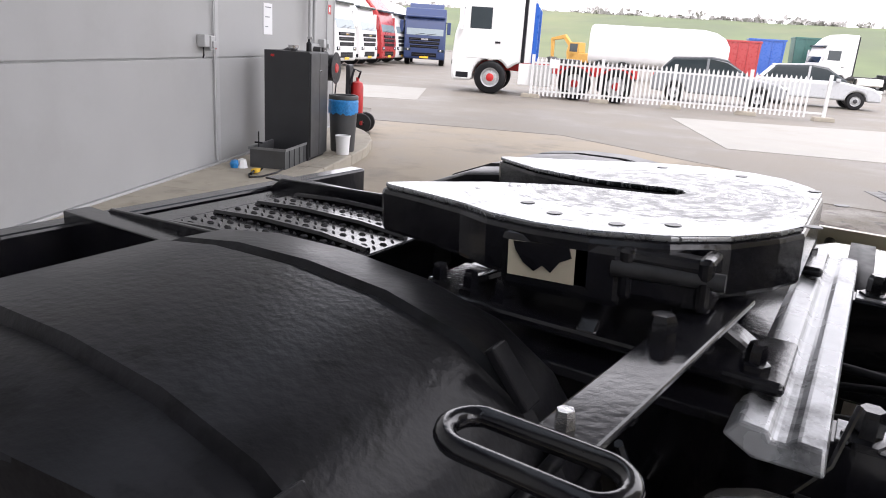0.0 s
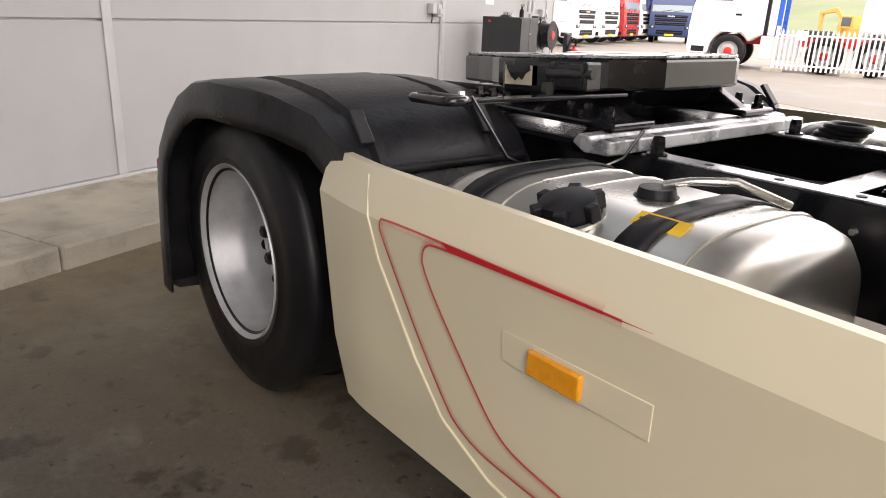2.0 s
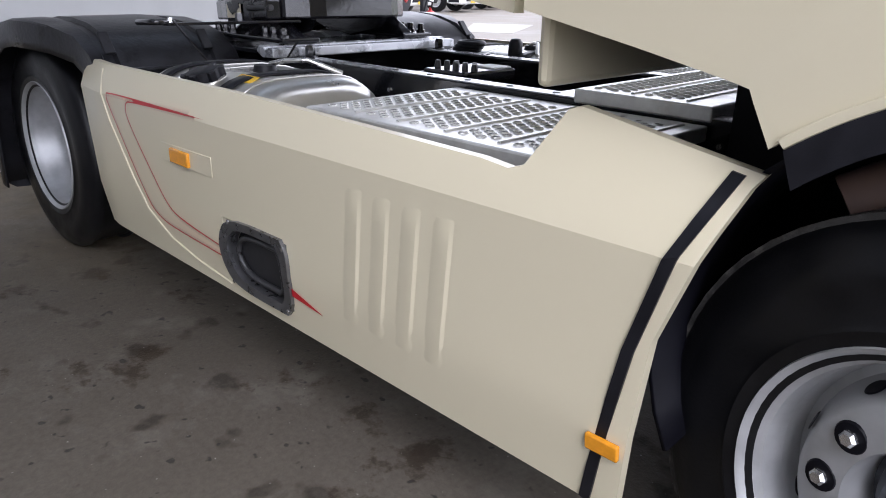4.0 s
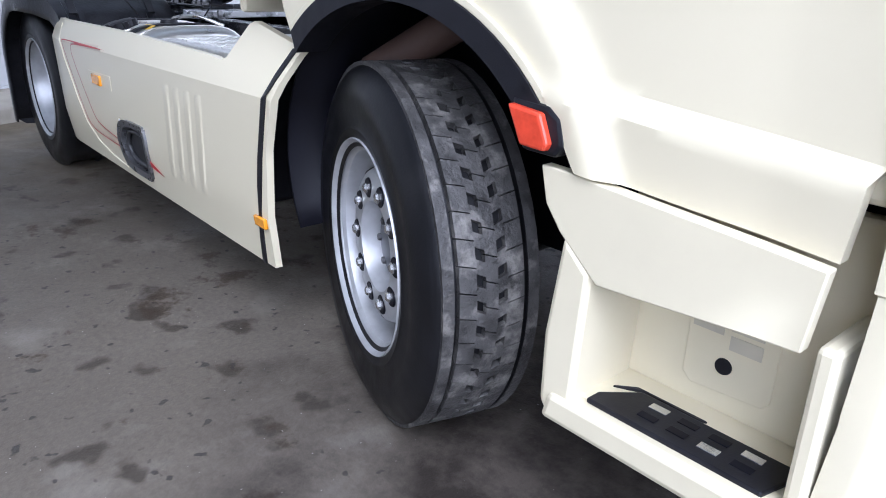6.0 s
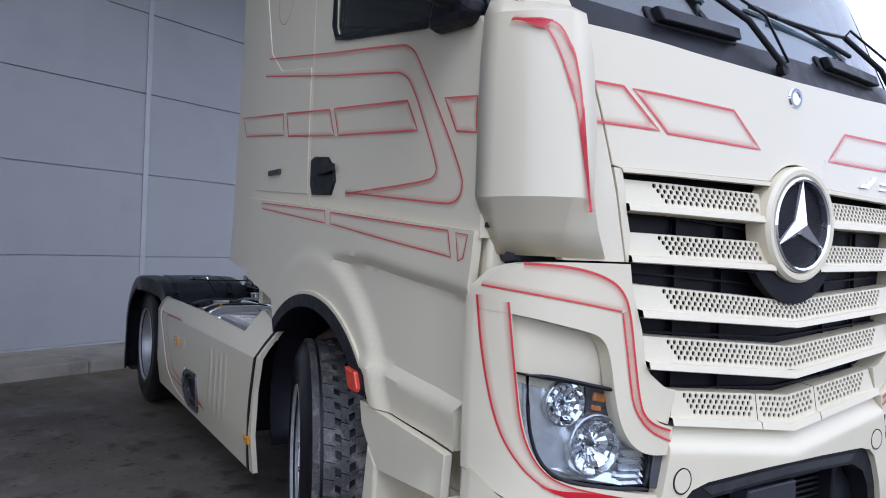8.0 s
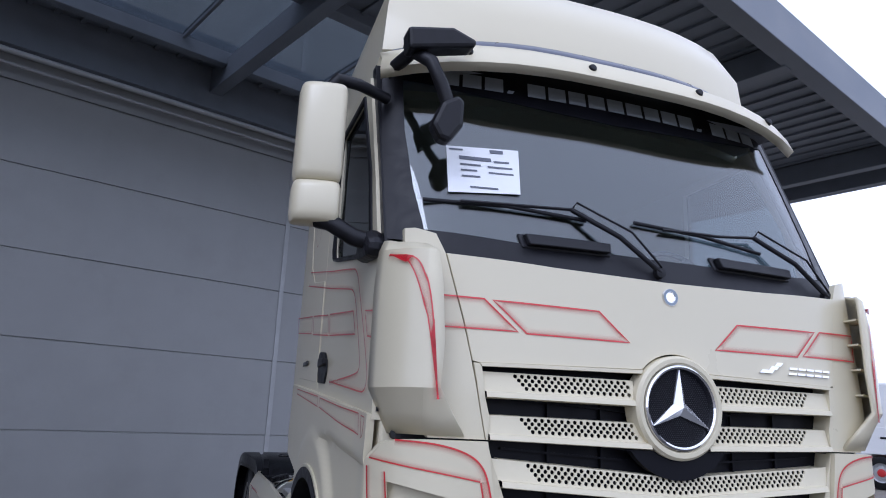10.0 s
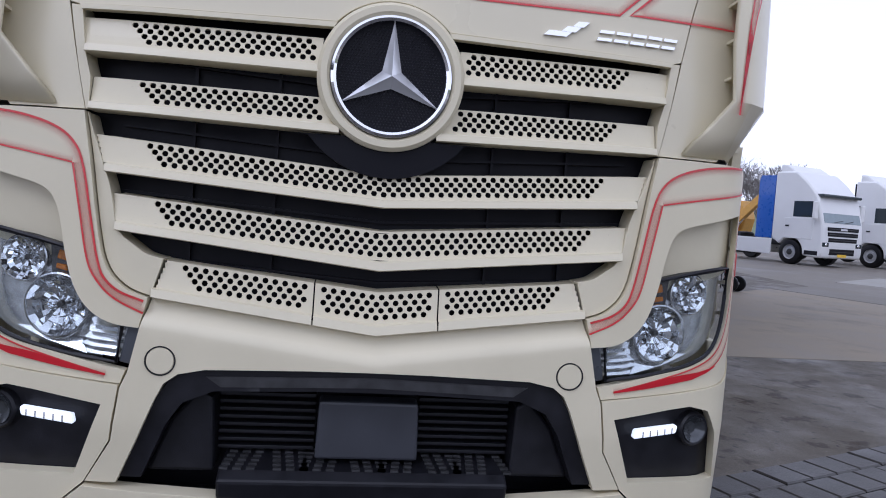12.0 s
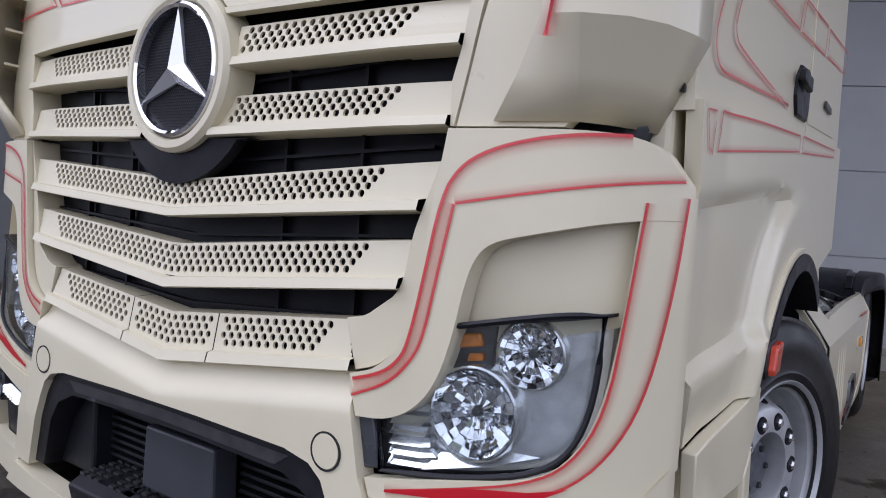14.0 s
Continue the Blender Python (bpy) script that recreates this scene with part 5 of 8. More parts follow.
    skin = [(-0.80, 1.25), (-0.80, 1.665), (0.045, 1.598), (1.280, 1.490), (1.272, 1.42), (1.258, 1.33), (1.245, 1.03), (1.212, 0.967), (1.197, 0.846), (0.738, 0.890)] + arch + [(-0.36, 1.155), (-0.56, 1.20)]
    patch("fender_skin", [(a, b + 0.115 * (a - 0.65)) for a, b in skin], lambda a, b, o: fender_map(a, b - 0.115 * (a - 0.65), o), 0.0, 0.03, cream, truck, "cream lower cab side", step=0.02, smooth=32)
    patch("arch_lip", oval(0.650, 0.570, 28, 133) + oval(0.632, 0.552, 133, 28), on_side(s, 1.19), 0.006, 0.045, cream, truck, step=0.3, bevel=0.004)
    inner = oval(0.632, 0.552, 30, 133, 28) + oval(0.570, 0.500, 136, 30, 28)
    patch("arch_flare", inner, on_side(s, 1.20), 0.0, 0.10, black_plastic, truck, "black wheel arch flare", step=0.3, smooth=40)
    # wheel housing
    hv, hf = [], []
    pts = oval(0.625, 0.545, -25, 205, 28)
    for x, z in pts:
        hv += [(x, s * 1.13, z), (x, s * 0.62, z)]
    hf = [(2 * i, 2 * i + 1, 2 * i + 3, 2 * i + 2) for i in range(len(pts) - 1)]
    ob = link_mesh("wheel_housing", hv, hf, slot_black, truck, "black inner wheel arch", smooth="all")
    mo = ob.modifiers.new("wall", "SOLIDIFY")
    mo.thickness = 0.01
    box("housing_wall", (-0.6, s * 0.60, 0.45), (0.8, s * 0.62, 1.32), slot_black, truck, bevel=0)
    tube("steering_boot", [(-0.25, s * 0.95, 0.95), (0.12, s * 0.80, 1.18)], 0.055, mat("rust_brown_canister", (0.10, 0.06, 0.045), 0.7), truck, "brown air spring canister", 16)
    tube("boot_collar", [(0.10, s * 0.815, 1.165), (0.19, s * 0.76, 1.22)], 0.048, dark_steel, truck, "ribbed collar", 14)
    # side repeater lamp
    rep = prism("side_repeater", [(0.573, 1.012), (0.672, 1.005), (0.703, 0.986), (0.714, 0.935), (0.696, 0.910), (0.608, 0.912)], "y", s * 1.165, s * 1.205, black_plastic, truck, "orange side repeater lamp", bevel=0.01)
    prism("lens", [(0.580, 1.001), (0.664, 0.992), (0.688, 0.937), (0.680, 0.922), (0.618, 0.925)], "y", s * 1.20, s * 1.222, red_lens, rep, "orange-red lens", bevel=0.006)
    # lower steps
    patch("step_skirt", [(0.65, 0.889), (0.738, 0.885), (1.196, 0.840), (1.181, 0.70), (0.805, 0.684), (0.708, 0.765), (0.668, 0.815)], lambda x, z, o: Vector((x, s * (1.188 + o - 0.012 * min(1, max(0, (x - 0.72) / 0.35)) ** 2), z)), 0.0, 0.03, cream_plastic, truck, "cream step skirt", step=0.1, bevel=0.006)
    boxst = new("step_box")
    boxst.parent = truck
    tagged(boxst, "cream entry step box with black tread")
    prism("step_side", [(0.72, 0.765), (0.79, 0.70), (0.775, 0.42), (0.78, 0.37), (0.715, 0.345), (0.69, 0.38), (0.69, 0.54)], "y", s * 0.98, s * 1.19, cream_plastic, boxst, bevel=0.012)
    prism("step_front", [(0.70, 0.345), (1.21, 0.348), (1.222, 0.42), (0.72, 0.415)], "y", s * 1.12, s * 1.20, cream_plastic, boxst, bevel=0.015)
    box("step_floor", (0.72, s * 0.98, 0.37), (1.22, s * 1.16, 0.418), cream_plastic, boxst, bevel=0.008)
    box("step_back", (0.72, s * 0.95, 0.36), (1.22, s * 0.985, 0.88), cream_plastic, boxst, bevel=0.01)
    box("step_end", (1.20, s * 0.95, 0.36), (1.235, s * 1.17, 0.72), cream_plastic, boxst, bevel=0.01)
    prism("tread", [(0.80, s * 1.17), (0.80, s * 1.13), (0.86, s * 1.06), (1.17, s * 1.06), (1.19, s * 1.08), (1.17, s * 1.17)], "z", 0.416, 0.428, black_plastic, boxst, "black rubber tread", bevel=0.004)
    prism("tread", [(0.80, s * 1.08), (0.84, s * 1.045), (1.0, s * 1.045), (0.98, s * 1.055), (0.86, s * 1.05)], "z", 0.416, 0.424, black_plastic, boxst, "black rubber tread", bevel=0.002)
    for i in range(4):
        for j in range(2):
            x0 = 0.90 + 0.065 * i
            box("tread_slot", (x0, s * (1.08 + 0.04 * j), 0.427), (x0 + 0.04, s * (1.10 + 0.04 * j), 0.430), steel if (i + j) % 3 == 0 else slot_black, boxst, bevel=0.001)
    pl = prism("step_plate", [(0.90, 0.64), (1.07, 0.65), (1.085, 0.63), (1.085, 0.48), (1.07, 0.465), (0.92, 0.455), (0.90, 0.475)], "y", s * 0.984, s * 0.990, cream_plastic, boxst, "cream cover plate", bevel=0.003)
    lathe("plug", [(0.0, 0.004), (0.017, 0.003), (0.018, 0.0)], Matrix.Translation((0.985, s * 0.990, 0.52)) @ pose(0, 0, 0, 90 if s < 0 else -90, 0, 0), black_plastic, pl, "", 20)
    for k, (a, b) in enumerate(((0.91, 0.585), (0.99, 0.60), (0.99, 0.56))):
        box("sticker", (a, s * 0.990, b), (a + 0.065, s * 0.9915, b + 0.03), mat("beige_sticker", (0.5, 0.46, 0.36), 0.5), pl, bevel=0)
    # stripes
    for q in ([(-0.98, 2.155), (-0.305, 2.085), (-0.284, 1.975), (-0.90, 2.04)], [(-0.265, 2.082), (0.263, 2.022), (0.319, 1.905), (-0.228, 1.964)], [(0.305, 2.020), (0.857, 1.956), (0.928, 1.843), (0.348, 1.901)], [(1.082, 1.927), (1.262, 1.904), (1.262, 1.797), (1.155, 1.813)]):
        stripe("pinstripe", q, up, 0.024, door, inside=-1, closed=True, off=0.0065)
    stripe("pinstripe", [(-0.55, 2.40), (0.80, 2.16), (0.87, 2.13), (0.92, 2.08), (1.20, 1.69), (1.20, 1.63), (1.165, 1.602), (1.10, 1.598), (0.43, 1.668)], up, 0.022, door, inside=-1, off=0.0065)
    stripe("pinstripe", [(-0.60, 2.315), (0.76, 2.068), (0.83, 2.045), (0.88, 2.0), (1.05, 1.725), (1.045, 1.695), (1.0, 1.678), (0.43, 1.668)], up, 0.022, door, inside=1, off=0.0065)
    for q in ([(-0.57, 1.632), (0.245, 1.572), (0.257, 1.518), (-0.565, 1.60)], [(0.30, 1.565), (1.15, 1.492), (1.17, 1.41), (0.30, 1.516)], [(1.19, 1.485), (1.255, 1.478), (1.235, 1.41), (1.205, 1.40)]):
        stripe("pinstripe", q, fender_map, 0.016, truck, inside=-1, closed=True, off=0.003)
    # emblem lines on the sleeper side
    for c, r in ((2.62, 0.10), (2.86, 0.08)):
        stripe("pinstripe", arc(-0.33, c, r, 0, 350, 24), up, 0.008, door, inside=1, closed=True, off=0.0065)
    if s > 0:
        return
    # mirror: two arms, housing, glass
    mir = new("mirror")
    mir.parent = truck
    tagged(mir, "cream door mirror on black arms")
    hx, hy = 1.13, -1.397

    def shell(z0, z1):
        rows = []
        for z, k in ((z0, 0.70), (z0 + 0.01, 0.86), (z0 + 0.035, 1.0), (z1 - 0.035, 1.0), (z1 - 0.01, 0.86), (z1, 0.70)):
            ring = []
            for i in range(24):
                a = 2 * math.pi * i / 24
                ca, sa = math.cos(a), math.sin(a)
                u, w = (0.06 + 0.03 * k) * math.copysign(abs(sa) ** 0.55, sa), 0.075 * k * math.copysign(abs(ca) ** 0.6, ca)
                ring.append((hx + w + 0.20 * u, hy + u * 1.06, z))
            rows.append(ring)
        return rows
    loft("mirror_housing", shell(2.385, 2.805), cream, mir, "", 50)
    loft("mirror_lower", shell(2.215, 2.382), cream, mir, "", 50)
    prism("mirror_glass", [(hx - 0.098, hy - 0.08), (hx - 0.082, hy + 0.085), (hx - 0.076, hy + 0.085), (hx - 0.092, hy - 0.08)], "z", 2.25, 2.775, black_plastic, mir, bevel=0.002)
    tube("mirror_arm", [(hx, -1.38, 2.795), (hx + 0.02, -1.35, 2.845), (1.10, -1.24, 2.86), (1.0, -1.10, 2.87)], 0.026, black_plastic, mir)
    tube("mirror_arm", [(hx, -1.38, 2.235), (hx + 0.03, -1.33, 2.22), (1.17, -1.24, 2.17), (1.18, -1.14, 2.15)], 0.036, black_plastic, mir)
    prism("mirror_foot", [(1.02, 2.10), (1.24, 2.08), (1.27, 2.14), (1.20, 2.20), (1.06, 2.22)], "y", -1.12, -1.20, black_plastic, mir, bevel=0.03)


for s in (-1, 1):
    make_side(s)
# close-range mirror hanging at the passenger corner of the screen
fm = prism("ramp_mirror", [(-0.99, 2.63), (-0.955, 2.57), (-0.91, 2.56), (-0.855, 2.64), (-0.85, 2.75), (-0.88, 2.775), (-0.95, 2.73)], "x", 1.28, 1.36, black_plastic, truck, "black kerb-view mirror", bevel=0.03)
tube("mirror_arm", [(1.32, -0.915, 2.74), (1.32, -0.945, 2.82), (1.31, -0.99, 2.92), (1.22, -1.05, 3.0), (1.0, -1.10, 3.0)], 0.030, black_plastic, fm)
prism("mirror_mount", [(-1.09, 2.96), (-0.80, 3.03), (-0.79, 3.06), (-0.90, 3.10), (-1.10, 3.06)], "x", 1.22, 1.32, black_plastic, fm, bevel=0.02)


# ---- the tractor unit: wheels, chassis, rear ----
# pale metal tone with black grease smears, for rail tops and plate lips
pale_metal = mat("greasy_pale_plate", (0.46, 0.47, 0.49), 0.26, metal=0.35, var=0.15, scale=9, dirt=(0.008, 0.008, 0.01), dscale=6, damt=1.0, bump=0.05, bscale=60)
grease = mat("grease", (0.012, 0.012, 0.012), 0.3, var=0.3, scale=20)


def tread_blocks(name, m, radius, rows, count, depth, parent):
    """Ribs cut by fine sipes, with rows of bridges and pits between them; a row is (middle, width, filled share, shift)."""
    v, f = [], []
    for off, ww, fill, shift in rows:
        for i in range(count):
            a0 = 2 * math.pi * (i + shift) / count
            a1 = a0 + 2 * math.pi / count * fill
            k = len(v)
            for a in (a0, a1):
                for rr in (radius - depth, radius):
                    for sg in (-1, 1):
                        b = a + 0.010 * sg * math.copysign(1, off)
                        v.append(m @ Vector((rr * math.cos(b), rr * math.sin(b), off + sg * ww / 2)))
            f += [tuple(k + i2 for i2 in q) for q in ((0, 1, 3, 2), (4, 6, 7, 5), (0, 4, 5, 1), (2, 3, 7, 6), (0, 2, 6, 4), (1, 5, 7, 3))]
    return link_mesh(name, v, f, tread, parent, "worn tread blocks", bevel=0.0)


def make_tyre(m, parent, centre, half=0.155, blocks=True):
    """A truck tyre in the pose m; its outward axis is z, its middle at height centre."""
    c, w = centre, half
    prof = [(0.285, c + w - 0.02), (0.31, c + w - 0.004), (0.335, c + w + 0.002), (0.345, c + w - 0.003), (0.40, c + w + 0.004), (0.44, c + w + 0.002), (0.452, c + w - 0.004), (0.475, c + w - 0.012), (0.490, c + w - 0.022), (0.502, c + w - 0.034)]
    groove = [(0.508, 0.70), (0.510, 0.60), (0.494, 0.585), (0.494, 0.0)]
    prof += [(r, c + w * t) for r, t in groove] + [(r, c - w * t) for r, t in reversed(groove)]
    prof += [(0.502, c - w + 0.034), (0.475, c - w + 0.012), (0.44, c - w), (0.34, c - w), (0.285, c - w + 0.02)]
    ob = lathe("tyre", prof, m, rubber, parent, "black truck tyre", 72, 40)
    if blocks:
        tread_blocks("tread", m, 0.512, [(c + w * 0.39, w * 0.28, 0.95, 0.0), (c + w * 0.175, w * 0.15, 0.55, 0.6), (c, w * 0.20, 0.95, 0.3), (c - w * 0.175, w * 0.15, 0.55, 0.9), (c - w * 0.39, w * 0.28, 0.95, 0.5), (c + w * 0.70, w * 0.18, 1.0, 0.0), (c - w * 0.70, w * 0.18, 1.0, 0.0)], 52, 0.020, ob)
    return ob


def nut_ring(m, parent, r, h, n=10, size=0.016, material=None, a_off=0.0):
    for i in range(n):
        a = 2 * math.pi * i / n + a_off
        p = m @ Matrix.Translation((r * math.cos(a), r * math.sin(a), h))
        nut = lathe("wheel_nut", [(0.0, 0.030), (size * 0.7, 0.030), (size, 0.024), (size, 0.006), (size * 1.35, 0.004), (size * 1.35, 0.0)], p, material or steel, parent, "", 6, 20)


def front_wheel(x, s, steer):
    w = new("front_wheel")
    w.parent = truck
    tagged(w, "steered front wheel with silver rim")
    m = Matrix.Translation((x, s * 1.02, 0.505)) @ pose(0, 0, 0, 0, 0, steer) @ pose(0, 0, 0, 90 if s < 0 else -90, 0, 0)
    make_tyre(m, w, 0.0)
    rim = lathe("rim", [(0.286, 0.12), (0.300, 0.150), (0.308, 0.156), (0.311, 0.150), (0.303, 0.138), (0.292, 0.128), (0.282, 0.10), (0.268, 0.06), (0.262, 0.03), (0.245, 0.035), (0.228, 0.075), (0.218, 0.098), (0.205, 0.108), (0.150, 0.114), (0.132, 0.112), (0.128, 0.100), (0.126, 0.02)], m, silver, w, "silver steel rim", 64, 35)
    rim2 = lathe("rim_step", [(0.290, 0.128), (0.276, 0.118), (0.272, 0.09), (0.270, 0.05)], m, silver, w, "", 64, 35)
    for i in range(10):
        a = 2 * math.pi * i / 10
        p = m @ Matrix.Translation((0.1675 * math.cos(a), 0.1675 * math.sin(a), 0.1135))
        lathe("nut_seat", [(0.0, 0.002), (0.027, 0.002), (0.030, -0.003)], p, slot_black, rim, "", 20)
        q = m @ Matrix.Rotation(a + 0.31, 4, "Z") @ Matrix.Translation((0.229, 0, 0.078)) @ Matrix.Rotation(radians(68), 4, "Y")
        lathe("hand_hole", [(0.0, 0.003), (0.017, 0.003), (0.020, 0.001)], q, slot_black, rim, "", 18)
    nut_ring(m, rim, 0.1675, 0.098, size=0.0155)
    hub = lathe("hub_cap", [(0.0, 0.075), (0.05, 0.074), (0.09, 0.066), (0.105, 0.05), (0.115, 0.02), (0.126, 0.02)], m, mat("hub_grey", (0.10, 0.108, 0.125), 0.4, metal=0.3, var=0.5, scale=25), w, "grey hub with cast ribs", 40)
    for i in range(6):
        a = 2 * math.pi * i / 6
        lathe("hub_bolt", [(0.0, 0.012), (0.010, 0.012), (0.012, 0.0)], m @ Matrix.Translation((0.07 * math.cos(a), 0.07 * math.sin(a), 0.068)), dark_steel, hub, "", 6)
    return w


def rear_wheel(x, s):
    w = new("rear_wheel")
    w.parent = truck
    tagged(w, "twin rear wheel with deep silver rim")
    m = Matrix.Translation((x, s * 1.03, 0.505)) @ pose(0, 0, 0, 90 if s < 0 else -90, 0, 0)
    make_tyre(m, w, 0.0, blocks=False)
    make_tyre(m, w, -0.34, blocks=False)
    rim = lathe("rim", [(0.286, 0.12), (0.298, 0.150), (0.308, 0.157), (0.312, 0.150), (0.304, 0.138), (0.294, 0.126), (0.284, 0.10), (0.274, 0.05), (0.262, 0.03), (0.258, 0.0), (0.256, -0.04), (0.250, -0.066), (0.240, -0.072), (0.222, -0.064), (0.214, -0.052), (0.206, -0.05), (0.200, -0.056), (0.14, -0.056), (0.122, -0.06)], m, silver, w, "deep silver steel rim", 64, 35)
    for i in range(10):
        a = 2 * math.pi * i / 10
        q = m @ Matrix.Rotation(a + 0.31, 4, "Z") @ Matrix.Translation((0.228, 0, -0.062)) @ Matrix.Rotation(radians(-30), 4, "Y")
        lathe("hand_hole", [(0.0, 0.003), (0.020, 0.003), (0.022, 0.0)], q, slot_black, rim, "", 18)
    nut_ring(m, rim, 0.1675, -0.052, material=black_plastic, size=0.024)
    lathe("hub", [(0.0, 0.0), (0.06, -0.002), (0.075, -0.015), (0.08, -0.04), (0.11, -0.052), (0.122, -0.06)], m, dark_steel, w, "dark rear hub", 40)
    return w


FX, RX = 0.03, -3.665
front_wheel(FX, -1, -17)
front_wheel(FX, 1, -17)
rear_wheel(RX, -1)
rear_wheel(RX, 1)
tube("front_axle", [(FX, -0.85, 0.5), (FX, -0.6, 0.42), (FX, 0.6, 0.42), (FX, 0.85, 0.5)], 0.07, frame_black, truck)
tube("rear_axle", [(RX, -0.9, 0.5), (RX, 0.9, 0.5)], 0.11, frame_black, truck)
lathe("differential", [(0.0, 0.22), (0.12, 0.2), (0.2, 0.1), (0.22, 0.0), (0.2, -0.1), (0.12, -0.2), (0, -0.22)], pose(RX, 0, 0.52, 90, 0, 0), frame_black, truck, "", 32)

# frame rails
for s in (-1, 1):
    rail = prism("frame_rail", [(s * 0.345, 1.0), (s * 0.425, 1.0), (s * 0.425, 0.73), (s * 0.345, 0.73), (s * 0.345, 0.738), (s * 0.417, 0.738), (s * 0.417, 0.992), (s * 0.345, 0.992)], "x", -4.72, 0.6, frame_black, "rear", "black frame rail with bolt heads", bevel=0.003)
    box("rail_top_strip", (-2.70, s * 0.35, 1.001), (-0.62, s * 0.422, 1.006), pale_metal, rail, "pale strip on the rail", bevel=0.001)
    random.seed(8)
    for i in range(34):
        x = -4.5 + 0.115 * i
        if i % 3 == 2:
            continue
        for z in ((0.93, 0.80) if i % 2 else (0.865,)):
            lathe("bolt_head", [(0.0, 0.010), (0.009, 0.010), (0.011, 0.0)], pose(x, s * 0.425, z, 90 if s < 0 else -90, 0, 0), steel if i % 4 == 1 else frame_black, rail, "", 6)
    for i in range(9):
        x = -2.5 + 0.20 * i
        lathe("flange_hole", [(0.0, 0.0015), (0.012, 0.0015), (0.013, 0.0)], pose(x, s * 0.385, 1.0065), slot_black, rail, "", 16)
for x in (-4.6, -3.95, -2.25, -1.45, -0.9):
    prism("cross_member", [(x - 0.05, 0.96), (x + 0.05, 0.96), (x + 0.05, 0.95), (x + 0.012, 0.94), (x + 0.012, 0.80), (x + 0.05, 0.79), (x + 0.05, 0.78), (x - 0.05, 0.78), (x - 0.05, 0.79), (x - 0.012, 0.80), (x - 0.012, 0.94), (x - 0.05, 0.95)], "y", -0.42, 0.42, frame_black, "rear", bevel=0.002)
# valve block and hoses between the rails
vb = box("valve_block", (-2.12, -0.22, 0.955), (-1.88, 0.10, 1.0), frame_black, "rear", "black valve block with pale label", bevel=0.01)
box("label_plate", (-2.02, -0.02, 1.0), (-1.9, 0.09, 1.006), white_sheet, vb, "pale label", bevel=0.001)
for i in range(7):
    lathe("fitting", [(0.0, 0.03), (0.010, 0.03), (0.014, 0.012), (0.014, 0.0)], pose(-2.10 + 0.035 * i, -0.15 + 0.02 * (i % 3), 1.0), dark_steel, vb, "", 10)
random.seed(5)
for k in range(9):
    y = -0.28 + 0.065 * k
    tube("air_hose", [(-2.4 + 0.05 * (k % 3), y, 0.90), (-2.7, y * 0.9 + random.uniform(-0.05, 0.05), 0.86 + random.uniform(-0.04, 0.05)), (-3.2, y * 0.8, 0.84), (-3.6, y + random.uniform(-0.06, 0.06), 0.78)], 0.011, black_plastic, "rear", "", 8)
    tube("air_hose", [(-0.95, y, 0.90), (-1.3, y * 0.9, 0.85 + random.uniform(-0.03, 0.05)), (-1.8, y, 0.84 + random.uniform(-0.03, 0.05)), (-2.3, y * 0.95, 0.88)], 0.010, black_plastic, "rear", "", 8)
for s in (-1, 1):
    bag = lathe("air_spring", [(0.10, 0.18), (0.14, 0.16), (0.15, 0.10), (0.12, 0.05), (0.14, 0.0), (0.14, -0.1)], pose(RX - 0.38, s * 0.46, 0.72), rubber, "rear", "black rubber air spring", 28)
tube("gearbox_shaft", [(-0.6, 0, 0.72), (-3.5, 0, 0.62)], 0.06, frame_black, "rear")

# fifth wheel on its mounting plate
mount = prism("mounting_plate", [(-3.46, 1.008), (-3.46, 1.03), (-2.80, 1.03), (-2.80, 1.008)], "y", -0.50, 0.50, frame_black, "rear", "pressed steel mounting plate", bevel=0.004)
prism("plate_lip", [(-2.845, 1.031), (-2.825, 1.058), (-2.785, 1.055), (-2.778, 1.043), (-2.755, 1.043), (-2.748, 1.052), (-2.71, 1.050), (-2.705, 1.008), (-2.80, 1.006)], "y", -0.56, 0.56, pale_metal, "rear", "pale front lip smeared with grease", bevel=0.006)
prism("plate_lip", [(-3.50, 1.008), (-3.48, 1.058), (-3.40, 1.062), (-3.36, 1.031), (-3.47, 1.008)], "y", -0.56, 0.56, pale_metal, "rear", "pale rear lip smeared with grease", bevel=0.006)
for s in (-1, 1):
    prism("pedestal", [(-3.44, 1.062), (-2.80, 1.062), (-2.86, 1.10), (-3.00, 1.175), (-3.22, 1.175), (-3.36, 1.10)], "y", s * 0.30, s * 0.37, frame_black, "rear", "cast fifth-wheel pedestal", bevel=0.012)
    box("pedestal_foot", (-3.46, s * 0.26, 1.06), (-2.78, s * 0.46, 1.083), frame_black, "rear", bevel=0.008)
    prism("pedestal_gusset", [(s * 0.30, 1.08), (s * 0.46, 1.08), (s * 0.37, 1.17), (s * 0.31, 1.17)], "x", -3.12, -3.08, frame_black, "rear", bevel=0.006)
    for i, x in enumerate((-3.42, -3.35, -3.28, -2.98, -2.91, -2.83)):
        lathe("mount_bolt", [(0.0, 0.045), (0.013, 0.045), (0.016, 0.034), (0.016, 0.014), (0.024, 0.012), (0.024, 0.0)], pose(x, s * 0.425, 1.083), frame_black, "rear", "", 6, 20)
    lathe("frame_bolt", [(0.0, 0.06), (0.018, 0.06), (0.022, 0.045), (0.022, 0.015), (0.034, 0.012), (0.034, 0.0)], pose(-2.66, s * 0.40, 1.0), frame_black, "rear", "", 6, 20)


